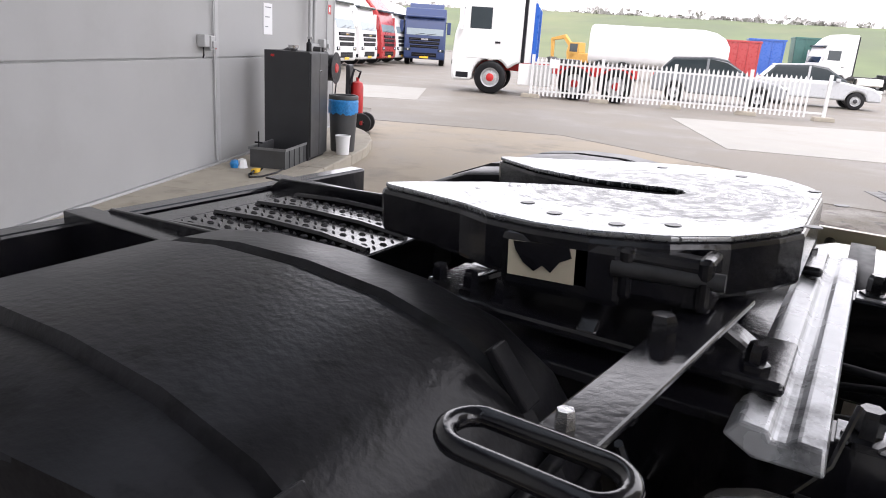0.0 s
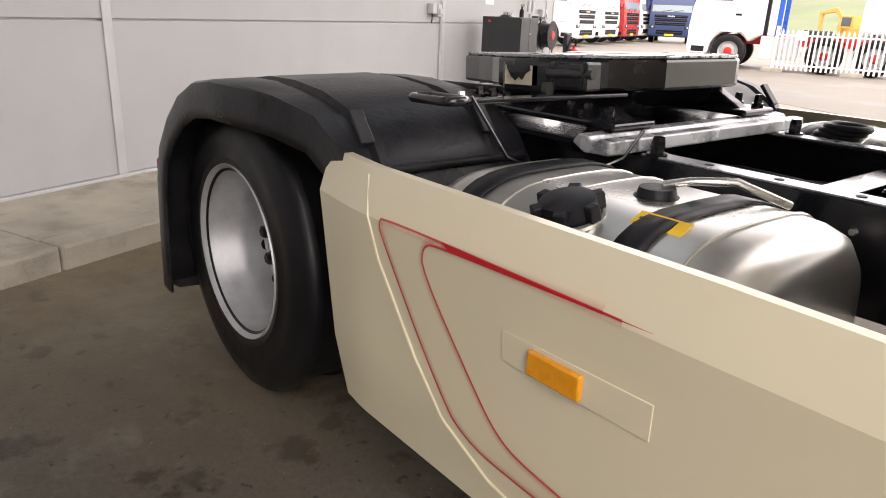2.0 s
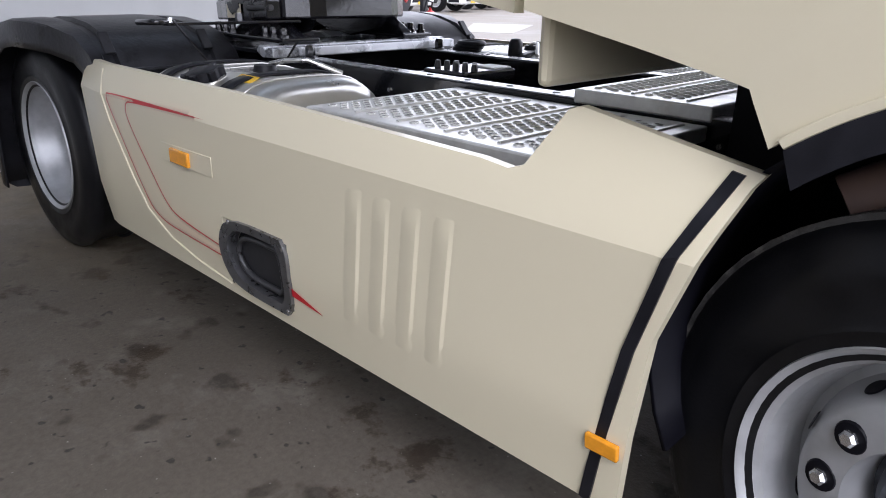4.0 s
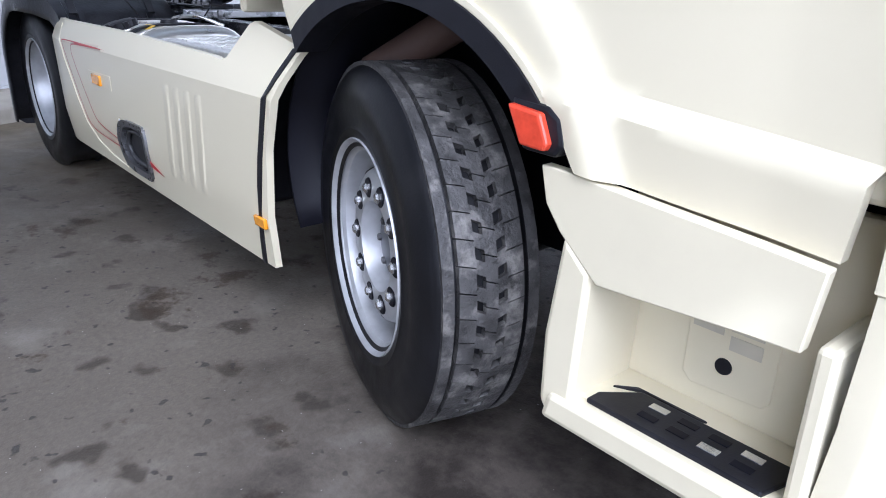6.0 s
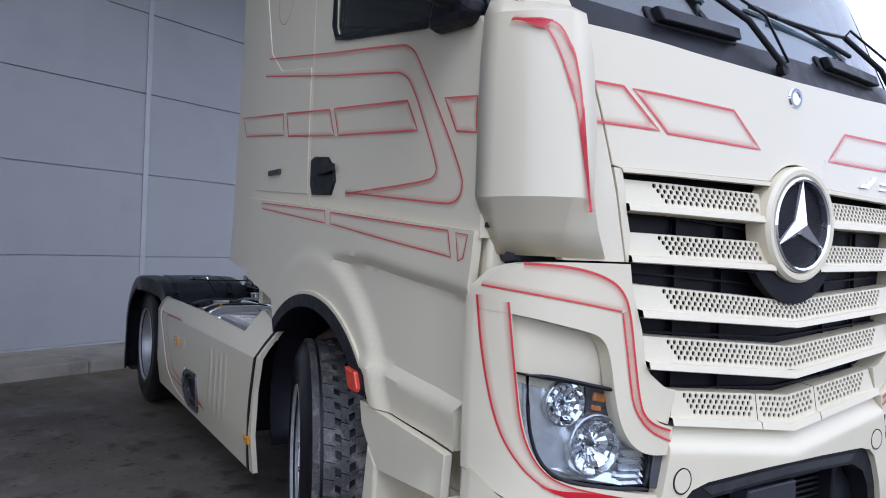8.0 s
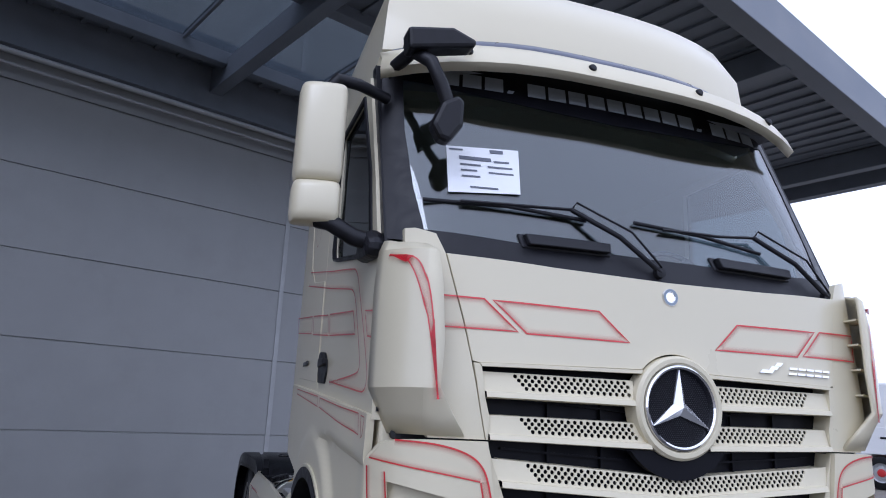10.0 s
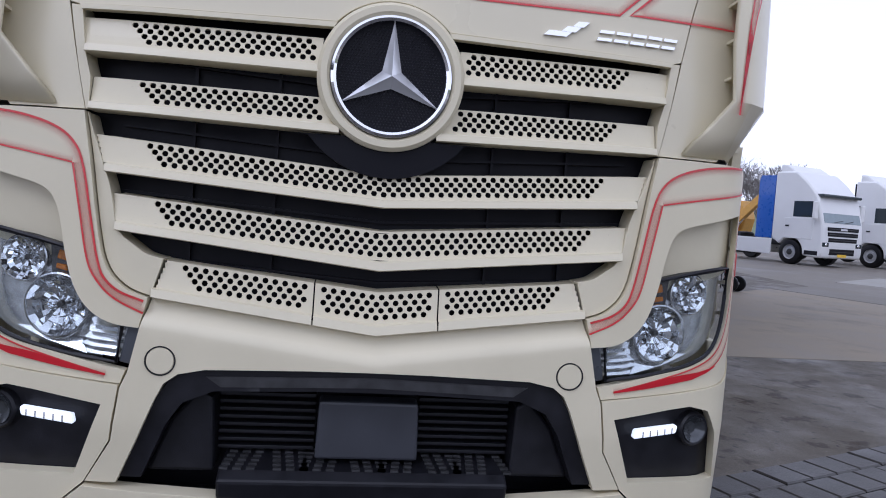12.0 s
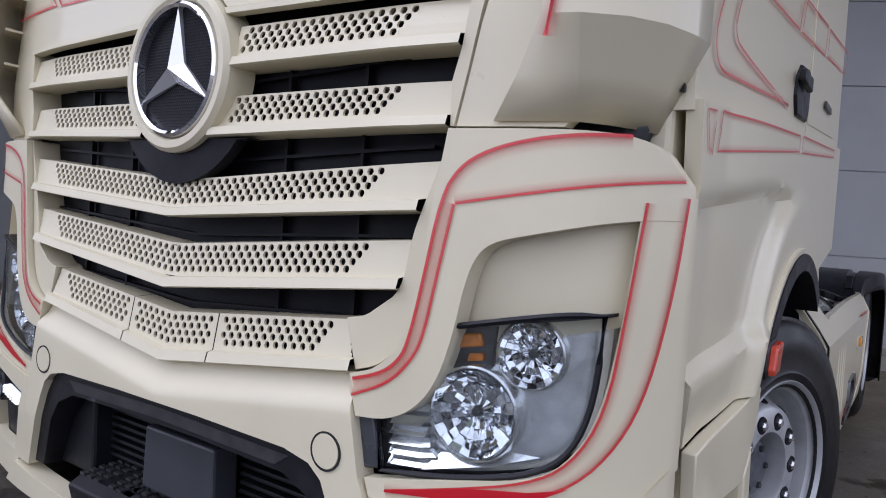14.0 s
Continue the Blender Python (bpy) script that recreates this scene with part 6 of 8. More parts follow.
def steel_top():
    """Bare greased steel with dark smears of old grease that run round the centre."""
    m = bpy.data.materials.new("greased_plate_top")
    m.use_nodes = True
    n, l = m.node_tree.nodes, m.node_tree.links
    b = n["Principled BSDF"]
    co, xyz, vec = n.new("ShaderNodeTexCoord"), n.new("ShaderNodeSeparateXYZ"), n.new("ShaderNodeCombineXYZ")
    l.new(co.outputs["Object"], xyz.inputs[0])
    ln = n.new("ShaderNodeVectorMath")
    ln.operation = "LENGTH"
    l.new(co.outputs["Object"], ln.inputs[0])

    def math2(op, a, c):
        q = n.new("ShaderNodeMath")
        q.operation = op
        for i, v in enumerate((a, c)):
            if isinstance(v, (int, float)):
                q.inputs[i].default_value = v
            else:
                l.new(v, q.inputs[i])
        return q.outputs[0]

    def noise(vector, scale, detail, rough):
        t = n.new("ShaderNodeTexNoise")
        t.inputs["Scale"].default_value, t.inputs["Detail"].default_value, t.inputs["Roughness"].default_value = scale, detail, rough
        l.new(vector, t.inputs["Vector"])
        return t.outputs["Fac"]

    def remap(src, a, c, d, e):
        r = n.new("ShaderNodeMapRange")
        for i, v in enumerate((a, c, d, e)):
            r.inputs[i + 1].default_value = v
        l.new(src, r.inputs[0])
        return r.outputs[0]
    l.new(math2("MULTIPLY", ln.outputs["Value"], 105.0), vec.inputs[0])
    l.new(math2("MULTIPLY", math2("ARCTAN2", xyz.outputs["Y"], xyz.outputs["X"]), 2.2), vec.inputs[1])
    swirl = noise(vec.outputs[0], 1.0, 7.0, 0.68)
    spots = noise(co.outputs["Object"], 26.0, 6.0, 0.7)
    both2 = math2("ADD", math2("MULTIPLY", swirl, 0.65), math2("MULTIPLY", spots, 0.35))
    limit = remap(ln.outputs["Value"], 0.25, 0.36, 0.465, 0.59)
    f = remap(math2("SUBTRACT", both2, limit), -0.015, 0.02, 0.0, 1.0)
    mx = n.new("ShaderNodeMix")
    mx.data_type = "RGBA"
    mx.inputs[6].default_value, mx.inputs[7].default_value = (0.40, 0.41, 0.42, 1), (0.008, 0.012, 0.012, 1)
    l.new(f, mx.inputs[0])
    l.new(mx.outputs[2], b.inputs["Base Color"])
    l.new(math2("SUBTRACT", 0.85, f), b.inputs["Metallic"])
    l.new(remap(spots, 0.35, 0.65, 0.16, 0.36), b.inputs["Roughness"])
    return m


def make_fifth_wheel():
    root = new("fifth_wheel")
    root.parent = truck
    root.matrix_local = pose(-2.99, 0, 1.212, 0, -3, 0)
    tagged(root, "greased round coupling plate tilted to the rear")
    half = [(0.29, 0.0), (0.29, 0.20), (0.26, 0.27), (0.20, 0.36), (0.12, 0.42), (0.0, 0.455), (-0.10, 0.455), (-0.20, 0.43), (-0.28, 0.385), (-0.40, 0.34), (-0.52, 0.30), (-0.54, 0.28), (-0.52, 0.255), (-0.36, 0.13), (-0.18, 0.052), (0.0, 0.045), (0.03, 0.03), (0.045, 0.0)]
    outline = half + [(x, -y) for x, y in reversed(half[1:-1])]
    prism("coupling_plate", outline, "z", -0.10, -0.006, frame_black, root, "black cast coupling body", bevel=0.01)
    inset = [(x * 0.985, y * 0.985) if abs(y) > 0.06 or x > 0.1 else (x, y) for x, y in outline]
    prism("wear_face", inset, "z", -0.006, 0.004, steel_top(), root, "bare greased steel face with dark smears", bevel=0.003)
    for x, y in ((0.27, 0.20), (0.30, -0.20), (0.10, 0.33), (0.10, -0.33), (-0.10, 0.36), (-0.10, -0.36), (0.33, 0.05), (-0.18, -0.30), (0.02, -0.38)):
        lathe("plate_hole", [(0.0, 0.0055), (0.013, 0.0055), (0.015, 0.004)], pose(x, y, 0), grease, root, "", 16)
    prism("jaw_slot", [(-0.30, -0.045), (0.03, -0.035), (0.04, 0.0), (0.03, 0.035), (-0.30, 0.045)], "z", -0.09, -0.05, grease, root, bevel=0)
    for q in (-1, 1):
        box("side_cheek", (-0.16, q * 0.455, -0.12), (0.06, q * 0.41, -0.015), frame_black, root, bevel=0.015)
        prism("under_rib", [(-0.40, -0.10), (0.22, -0.10), (0.16, -0.16), (-0.05, -0.19), (-0.30, -0.14)], "y", q * 0.20, q * 0.24, frame_black, root, bevel=0.006)
    lab = box("torn_label", (-0.14, -0.459, -0.09), (-0.02, -0.456, -0.03), mat("torn_beige_label", (0.52, 0.47, 0.36), 0.6), root, "torn beige label", bevel=0)
    prism("torn_patch", [(-0.13, -0.03), (-0.03, -0.027), (-0.025, -0.045), (-0.045, -0.055), (-0.06, -0.075), (-0.075, -0.065), (-0.09, -0.077), (-0.11, -0.065), (-0.125, -0.045)], "y", -0.462, -0.459, frame_black, lab, bevel=0)
    lat = box("release_latch", (0.06, -0.45, -0.10), (0.19, -0.40, -0.02), frame_black, root, "release latch", bevel=0.012)
    tube("latch_pin", [(0.04, -0.45, -0.05), (0.21, -0.44, -0.05)], 0.014, dark_steel, lat)
    for x0 in (0.05, 0.17):
        box("latch_plate", (x0, -0.455, -0.10), (x0 + 0.024, -0.38, -0.015), frame_black, lat, bevel=0.008)
    bar = prism("release_bar", [(0.16, -0.30), (0.24, -0.31), (0.180, -0.91), (0.108, -0.90)], "z", -0.116, -0.104, frame_black, root, "flat black release bar", bevel=0.004)
    lathe("bar_bolt", [(0.0, 0.035), (0.016, 0.035), (0.020, 0.025), (0.020, 0.0)], pose(0.155, -0.57, -0.104), frame_black, bar, "", 6, 20)
    lathe("bar_bolt", [(0.0, 0.02), (0.010, 0.02), (0.012, 0.0)], pose(0.137, -0.878, -0.104), steel, bar, "", 6, 20)
    loop = []
    for i in range(24):
        a = 2 * math.pi * i / 24
        ex = 0.062 if math.cos(a) > 0 else -0.062
        loop.append((0.135 + ex + 0.036 * math.cos(a), -0.955 + 0.036 * math.sin(a) - 0.12 * (ex + 0.03 * math.cos(a)), -0.10))
    tube("handle_loop", loop, 0.012, frame_black, bar, "black handle loop", 10, closed=True)


make_fifth_wheel()
tube("release_cable", [(-2.9, -0.90, 1.17), (-2.88, -0.78, 1.0), (-2.80, -0.62, 0.92), (-2.70, -0.5, 1.0), (-2.68, -0.45, 1.08)], 0.005, frame_black, "rear", "", 6)

# ramps and tread plates behind the coupling
for s in (-1, 1):
    prism("ramp", [(-3.62, 1.035), (-3.70, 1.045), (-4.62, 1.01), (-4.72, 0.94), (-4.60, 0.91), (-3.62, 0.985)], "y", s * 0.33, s * 0.345, frame_black, "rear", "black ramp rail", bevel=0.004)
rv, rf = [], []
pl = box("tread_plate", (-4.50, -0.325, 0.965), (-3.85, 0.325, 0.977), frame_black, "rear", "black tread plate with raised studs", bevel=0.004)
for i in range(17):
    for j in range(15):
        x, y = -4.47 + 0.037 * i, -0.30 + 0.042 * j
        d = 0.005 if (i + j) % 2 else -0.005
        k = len(rv)
        rv += [(x - 0.011, y - d, 0.977), (x, y - 0.006, 0.977), (x + 0.011, y + d, 0.977), (x, y + 0.006, 0.977), (x - 0.006, y - d / 2, 0.9825), (x + 0.006, y + d / 2, 0.9825)]
        rf += [(k, k + 1, k + 5, k + 4), (k + 1, k + 2, k + 5), (k + 2, k + 3, k + 4, k + 5), (k + 3, k, k + 4)]
tagged(link_mesh("studs", rv, rf, dark_steel, pl), kind="stuff")
for j in range(4):
    y = -0.26 + 0.175 * j
    tube("plate_rib", [(-4.48, y, 0.979), (-4.3, y + 0.015, 0.987), (-4.05, y + 0.015, 0.987), (-3.87, y, 0.979)], 0.011, frame_black, pl, "", 6)
box("rear_cross_beam", (-4.76, -0.9, 0.80), (-4.68, 0.9, 0.97), frame_black, "rear", bevel=0.01)


# mudguards over the rear wheels
def make_mudguard(s):
    path = [(-4.42, 0.22), (-4.41, 0.45), (-4.38, 0.70), (-4.32, 0.86), (-4.21, 0.99), (-4.07, 1.09), (-3.92, 1.15), (-3.76, 1.172), (-3.58, 1.175), (-3.40, 1.16), (-3.24, 1.12), (-3.125, 1.05), (-3.06, 0.96), (-3.015, 0.86), (-2.995, 0.80), (-2.965, 0.775), (-2.955, 0.68), (-2.935, 0.66), (-2.925, 0.45)]
    across = [(-1.272, -0.125), (-1.275, -0.085), (-1.272, -0.03), (-1.262, -0.008), (-1.245, 0.0), (-1.115, 0.004), (-1.105, -0.014), (-1.065, -0.014), (-1.055, 0.006), (-0.68, 0.010), (-0.67, -0.010), (-0.635, -0.010), (-0.625, 0.004), (-0.52, 0.0), (-0.50, -0.01), (-0.495, -0.06)]
    path = [(x, z - 0.03 * min(1, max(0, (z - 0.7) / 0.3))) for x, z in path]
    v, f = [], []
    n = len(across)
    for i, (x, z) in enumerate(path):
        a, b = path[max(0, i - 1)], path[min(len(path) - 1, i + 1)]
        d = Vector((b[0] - a[0], b[1] - a[1])).normalized()
        nx, nz = -d.y, d.x
        for y, o in across:
            if x > -3.65:
                k = min(1, (x + 3.65) / 0.5)
                y = max(y, -1.275 + 0.112 * k * k * (3 - 2 * k))
            v.append((x + nx * o, s * -y if s > 0 else y, z + nz * o))
    for i in range(len(path) - 1):
        f += [(i * n + j, i * n + j + 1, (i + 1) * n + j + 1, (i + 1) * n + j) for j in range(n - 1)]
    ob = link_mesh("mudguard", v, f, fender_black, "rear", "black plastic rear mudguard, scuffed and wet", smooth=28)
    mo = ob.modifiers.new("wall", "SOLIDIFY")
    mo.thickness, mo.offset = 0.008, -1
    random.seed(11)
    vv = [(s * 0.66, 0.23)] + [(s * (0.66 + 0.06 * k), 0.17 + random.uniform(-0.015, 0.015)) for k in range(10)] + [(s * 1.265, 0.23)]
    prism("ragged_edge", vv, "x", -4.435, -4.425, fender_black, ob, bevel=0)
    for yy in (1.085, 0.652):
        m = pose(-3.135, s * yy, 1.068, 0, 50, 0)
        cv, cf = [], []
        box_geo((-0.055, -0.022, -0.012), (0.055, 0.022, 0.006), cv, cf)
        link_mesh("guard_clip", [m @ Vector(p) for p in cv], cf, fender_black, ob, bevel=0.004)
    for x, z in ((-3.052, 0.955), (-3.022, 0.885)):
        tube("guard_ridge", [(x, s * 1.13, z), (x, s * 0.55, z)], 0.013, fender_black, ob)
    rear = box("tail_lamp", (-4.54, s * 0.80, 0.62), (-4.46, s * 1.20, 0.75), black_plastic, "rear", "red tail lamp", bevel=0.012)
    box("lens", (-4.56, s * 0.82, 0.635), (-4.53, s * 1.21, 0.735), red_lens, rear, bevel=0.008)
    tube("mudguard_stay", [(-2.98, s * 0.42, 0.80), (-2.95, s * 0.66, 0.86), (-2.93, s * 1.05, 0.86)], 0.03, frame_black, "rear")
    tube("drain_tap", [(-2.90, s * 0.66, 0.86), (-2.84, s * 0.66, 0.87)], 0.014, mat("brass", (0.45, 0.30, 0.10), 0.3, metal=0.9), "rear", "brass tap")


for s in (-1, 1):
    make_mudguard(s)


# side skirts
def make_skirt(s):
    def place(x, z, off=0.0):
        y = 1.228 - 0.62 * max(0, z - 0.915) - 0.12 * max(0, 0.50 - z)
        if x < -2.93:
            y -= 0.12 * (-2.93 - x)
        return Vector((x, s * (y + off), z))
    # outline, split round the exhaust opening
    ex0, ex1, ez0, ez1 = -1.985, -1.61, 0.37, 0.60
    a = [(-3.02, 0.325), (-3.17, 0.955), (-3.15, 1.005), (ex0, 1.005), (ex0, 0.315)]
    b = [(ex0, ez1), (ex0, 1.005), (ex1, 1.0), (ex1, ez1)]
    c = [(ex0, 0.315), (ex0, ez0), (ex1, ez0), (ex1, 0.31)]
    d = [(ex1, 0.31), (ex1, 1.0), (-0.90, 0.987), (-0.82, 0.98), (-0.785, 0.992), (-0.735, 1.105), (-0.71, 1.115), (-0.315, 1.055), (-0.33, 1.03), (-0.43, 0.73), (-0.47, 0.30)]
    sk = patch("side_skirt", [a, b, c, d], place, 0.0, 0.025, cream, "rear", "cream side skirt with red pinstripes", step=0.05, smooth=18)
    # thin moulded edge line
    tube("moulded_edge", [place(x, z, 0.001) for x, z in ((-2.935, 0.985), (-2.87, 0.90), (-2.82, 0.80), (-2.66, 0.60), (-2.55, 0.49), (-2.40, 0.41), (-2.2, 0.37), (-1.99, 0.35))], 0.004, cream, sk, "", 6)
    # exhaust grille
    def rr(x0, x1, z0, z1, k):
        return [(x0 + k, z0), (x1 - k * 0.5, z0), (x1, z0 + k * 0.6), (x1, z1 - k * 0.6), (x1 - k * 0.5, z1), (x0 + k, z1), (x0, z1 - k), (x0, z0 + k)]
    o1, o2, o3 = rr(-2.0, -1.597, 0.355, 0.612, 0.07), rr(-1.955, -1.635, 0.385, 0.583, 0.06), rr(-1.915, -1.66, 0.41, 0.56, 0.05)
    o1, o2, o3 = rounded(o1), rounded(o2), rounded(o3)
    frame_v, frame_f = [], []
    for o, off in ((o1, -0.004), (o1, 0.012), (o2, 0.008), (o2, -0.03)):
        frame_v += [place(x, z, off) for x, z in o]
    for i in range(3):
        n8 = len(o1)
        frame_f += [(i * n8 + j, i * n8 + (j + 1) % n8, (i + 1) * n8 + (j + 1) % n8, (i + 1) * n8 + j) for j in range(n8)]
    ex = link_mesh("exhaust_outlet", frame_v, frame_f, mat("exhaust_frame_grey", (0.16, 0.16, 0.165), 0.3, metal=0.7, var=0.2, scale=20), sk, "dark grey exhaust outlet frame", smooth=40)
    patch("outlet_back", o2, place, -0.032, 0.004, slot_black, ex, step=0.2)
    tube("pipe_rim", [place(x, z, -0.012) for x, z in o3], 0.010, dark_steel, ex, "", 8, closed=True)
    patch("pipe_mouth", o3, place, -0.02, 0.003, mat("sooty_pipe", (0.035, 0.035, 0.038), 0.45, metal=0.5), ex, step=0.2)
    for x, z in ((-1.93, 0.595), (-1.62, 0.585), (-1.63, 0.372), (-1.95, 0.375)):
        p = place(x, z, 0.010)
        lathe("screw", [(0.0, 0.003), (0.007, 0.002), (0.008, 0.0)], Matrix.Translation(p) @ pose(0, 0, 0, 90 if s < 0 else -90, 0, 0), steel, ex, "", 12)
    # louvre ribs
    for i in range(4):
        x = -1.33 + 0.108 * i
        v, f = [], []
        for z in [0.42 + 0.05 * k for k in range(10)]:
            lean = -0.08 * (0.87 - z)
            end = z < 0.43 or z > 0.86
            v += [place(x + lean, z, -0.004), place(x + 0.022 + lean, z, -0.003 if end else 0.002), place(x + 0.068 + lean, z, -0.003 if end else 0.003), place(x + 0.094 + lean, z, -0.004)]
        f = [(4 * k + j, 4 * k + j + 1, 4 * k + j + 5, 4 * k + j + 4) for k in range(9) for j in range(3)]
        link_mesh("louvre_rib", v, f, cream, sk, smooth=15)
    # marker lamps
    for x0, x1, z0, z1 in ((-2.295, -2.165, 0.728, 0.780), (-0.540, -0.463, 0.450, 0.489)):
        mk = patch("marker_lamp", [(x0, z0), (x1, z0), (x1, z1), (x0, z1)], place, 0.014, 0.014, amber, sk, "amber side marker lamp", step=0.2, bevel=0.004)
    patch("marker_recess", [(-2.375, 0.722), (-2.02, 0.722), (-2.02, 0.792), (-2.375, 0.788)], place, 0.003, 0.003, cream, sk, step=0.2, bevel=0.0015)
    patch("rubber_strip", [(-0.345, 1.05), (-0.37, 1.054), (-0.43, 0.90), (-0.485, 0.70), (-0.555, 0.305), (-0.53, 0.30), (-0.46, 0.70), (-0.405, 0.90)], place, 0.006, 0.006, black_plastic, sk, "black rubber edge strip", step=0.2)
    stripe("pinstripe", [(-2.10, 0.9135), (-2.80, 0.916), (-2.818, 0.90), (-2.81, 0.865), (-2.55, 0.535), (-2.46, 0.48), (-2.36, 0.462), (-2.0, 0.448)], place, 0.020, sk, inside=1, off=0.0035)
    stripe("pinstripe", [(-2.14, 0.9095), (-2.60, 0.900), (-2.64, 0.885), (-2.64, 0.83), (-2.44, 0.615), (-2.37, 0.55), (-2.29, 0.52), (-2.0, 0.49)], place, 0.020, sk, inside=-1, off=0.0040)
    solid_red("pinstripe_tip", [(-2.04, 0.9125), (-2.58, 0.9155), (-2.55, 0.899)], place, sk, 0.0045)
    solid_red("pinstripe_tip", [(-1.60, 0.462), (-1.45, 0.42), (-1.60, 0.435)], place, sk, 0.0045)
    # brackets
    for x in (-2.8, -1.7, -0.8):
        tube("skirt_bracket", [(x, s * 1.18, 0.95), (x, s * 0.9, 0.9), (x, s * 0.43, 0.88)], 0.018, frame_black, "rear")


for s in (-1, 1):
    make_skirt(s)


# fuel tanks
def make_tank(s):
    rows = []
    for x, k in ((-2.87, 0.72), (-2.86, 0.86), (-2.83, 0.95), (-2.78, 0.995), (-2.72, 1.0), (-2.14, 1.0), (-2.08, 0.985), (-2.03, 0.94), (-2.0, 0.84), (-1.995, 0.70)):
        pts = []
        for i in range(40):
            a = 2 * math.pi * i / 40
            ca, sa = math.cos(a), math.sin(a)
            e = 0.55
            y = 0.315 * math.copysign(abs(ca) ** e, ca) * k
            z = 0.335 * math.copysign(abs(sa) ** e, sa) * k
            pts.append((x, s * (0.80 + y), 0.672 + z))
        rows.append(pts)
    tank = loft("fuel_tank", rows, alu, "rear", "aluminium fuel tank with black straps", 45)
    for x in (-2.70, -2.24):
        rv = []
        for dx in (-0.035, 0.035):
            pts = []
            for i in range(40):
                a = 2 * math.pi * i / 40
                ca, sa = math.cos(a), math.sin(a)
                pts.append((x + dx, s * (0.80 + 0.320 * math.copysign(abs(ca) ** 0.55, ca)), 0.672 + 0.340 * math.copysign(abs(sa) ** 0.55, sa)))
            rv.append(pts)
        ob = loft("tank_strap", rv, black_plastic, tank, "black tank strap", 45, caps=False, thick=0.006)
    for x in (-2.60, -2.50, -2.12):
        tube("weld_bead", [(x, s * (0.80 + 0.3165 * math.copysign(abs(math.cos(a)) ** 0.55, math.cos(a))), 0.672 + 0.3365 * math.copysign(abs(math.sin(a)) ** 0.55, math.sin(a))) for a in [2 * math.pi * i / 40 for i in range(40)]], 0.003, alu, tank, "", 5, closed=True)
    cap = lathe("filler_cap", [(0.0, 0.05), (0.045, 0.05), (0.06, 0.045), (0.062, 0.012), (0.055, 0.006), (0.055, -0.02)], pose(-2.42, s * 1.02, 0.975, s * -16, 0, 0), black_plastic, tank, "black ribbed filler cap", 24)
    for i in range(6):
        a = 2 * math.pi * i / 6
        mm = pose(-2.42, s * 1.02, 0.975, s * -16, 0, 0) @ Matrix.Rotation(a, 4, "Z")
        v, f = [], []
        box_geo((0.05, -0.014, 0.008), (0.078, 0.014, 0.046), v, f)
        link_mesh("cap_lug", [mm @ Vector(p) for p in v], f, black_plastic, cap, bevel=0.004)
    lathe("filler_neck", [(0.075, 0.0), (0.078, 0.01), (0.07, 0.012), (0.06, 0.0)], pose(-2.42, s * 1.02, 0.975, s * -16, 0, 0), alu, tank, "", 28)
    snd = lathe("level_sender", [(0.0, 0.02), (0.04, 0.02), (0.045, 0.0), (0.05, 0.0), (0.05, -0.005)], pose(-2.36, s * 0.81, 1.008), black_plastic, tank, "black level sender", 20)
    tube("sender_hose", [(-2.36, s * 0.79, 1.03), (-2.31, s * 0.76, 1.045), (-2.24, s * 0.70, 1.05), (-2.16, s * 0.60, 1.0)], 0.010, alu, snd, "", 8)
    m = pose(-2.235, s * 0.985, 0.990, s * -24, 0, 0)
    v, f = [], []
    box_geo((-0.06, -0.045, 0.0), (0.06, 0.045, 0.002), v, f)
    st = link_mesh("warning_sticker", [m @ Vector(p) for p in v], f, yellow, tank, "yellow warning sticker")
    for k in range(3):
        v, f = [], []
        box_geo((-0.05, 0.02 - 0.02 * k, 0.002), (0.03 - 0.02 * k, 0.026 - 0.02 * k, 0.003), v, f)
        link_mesh("print_bar", [m @ Vector(p) for p in v], f, ink, st)


for s in (-1, 1):
    make_tank(s)


# catwalk plates behind the cab
def make_catwalk(x0, x1, y0, y1, z, holes=True):
    ob = box("catwalk_plate", (x0, y0, z - 0.045), (x1, y1, z), alu_plate, "rear", "perforated aluminium catwalk plate", bevel=0.006)
    v, f = [], []
    dv, df = [], []
    nx = int((x1 - x0 - 0.08) / 0.03)
    for i in range(nx):
        if i % 6 in (4, 5):
            continue
        for j in range(int((abs(y1 - y0) - 0.10) / 0.042)):
            x, y = x0 + 0.05 + 0.03 * i, min(y0, y1) + 0.06 + 0.042 * j + (0.021 if i % 2 else 0)
            k, kd = len(v), len(dv)
            for c in range(10):
                a = 2 * math.pi * c / 10
                for r, h in ((0.0145, 0.0), (0.0115, 0.004), (0.0095, 0.0005)):
                    v.append((x + r * math.cos(a), y + r * math.sin(a), z + h))
                dv.append((x + 0.0105 * math.cos(a), y + 0.0105 * math.sin(a), z + 0.0022))
            f += [(k + 3 * c + q, k + 3 * ((c + 1) % 10) + q, k + 3 * ((c + 1) % 10) + q + 1, k + 3 * c + q + 1) for c in range(10) for q in range(2)]
            df.append(tuple(range(kd, kd + 10)))
    tagged(link_mesh("raised_rims", v, f, alu_plate, ob), kind="stuff")
    tagged(link_mesh("perforation", dv, df, slot_black, ob), "dark grip holes", kind="stuff")
    for i in range(4, nx, 6):
        tube("pressed_rib", [(x0 + 0.065 + 0.03 * i, y0 + 0.04, z), (x0 + 0.065 + 0.03 * i, y1 - 0.04, z)], 0.006, alu_plate, ob, "", 6)
    return ob


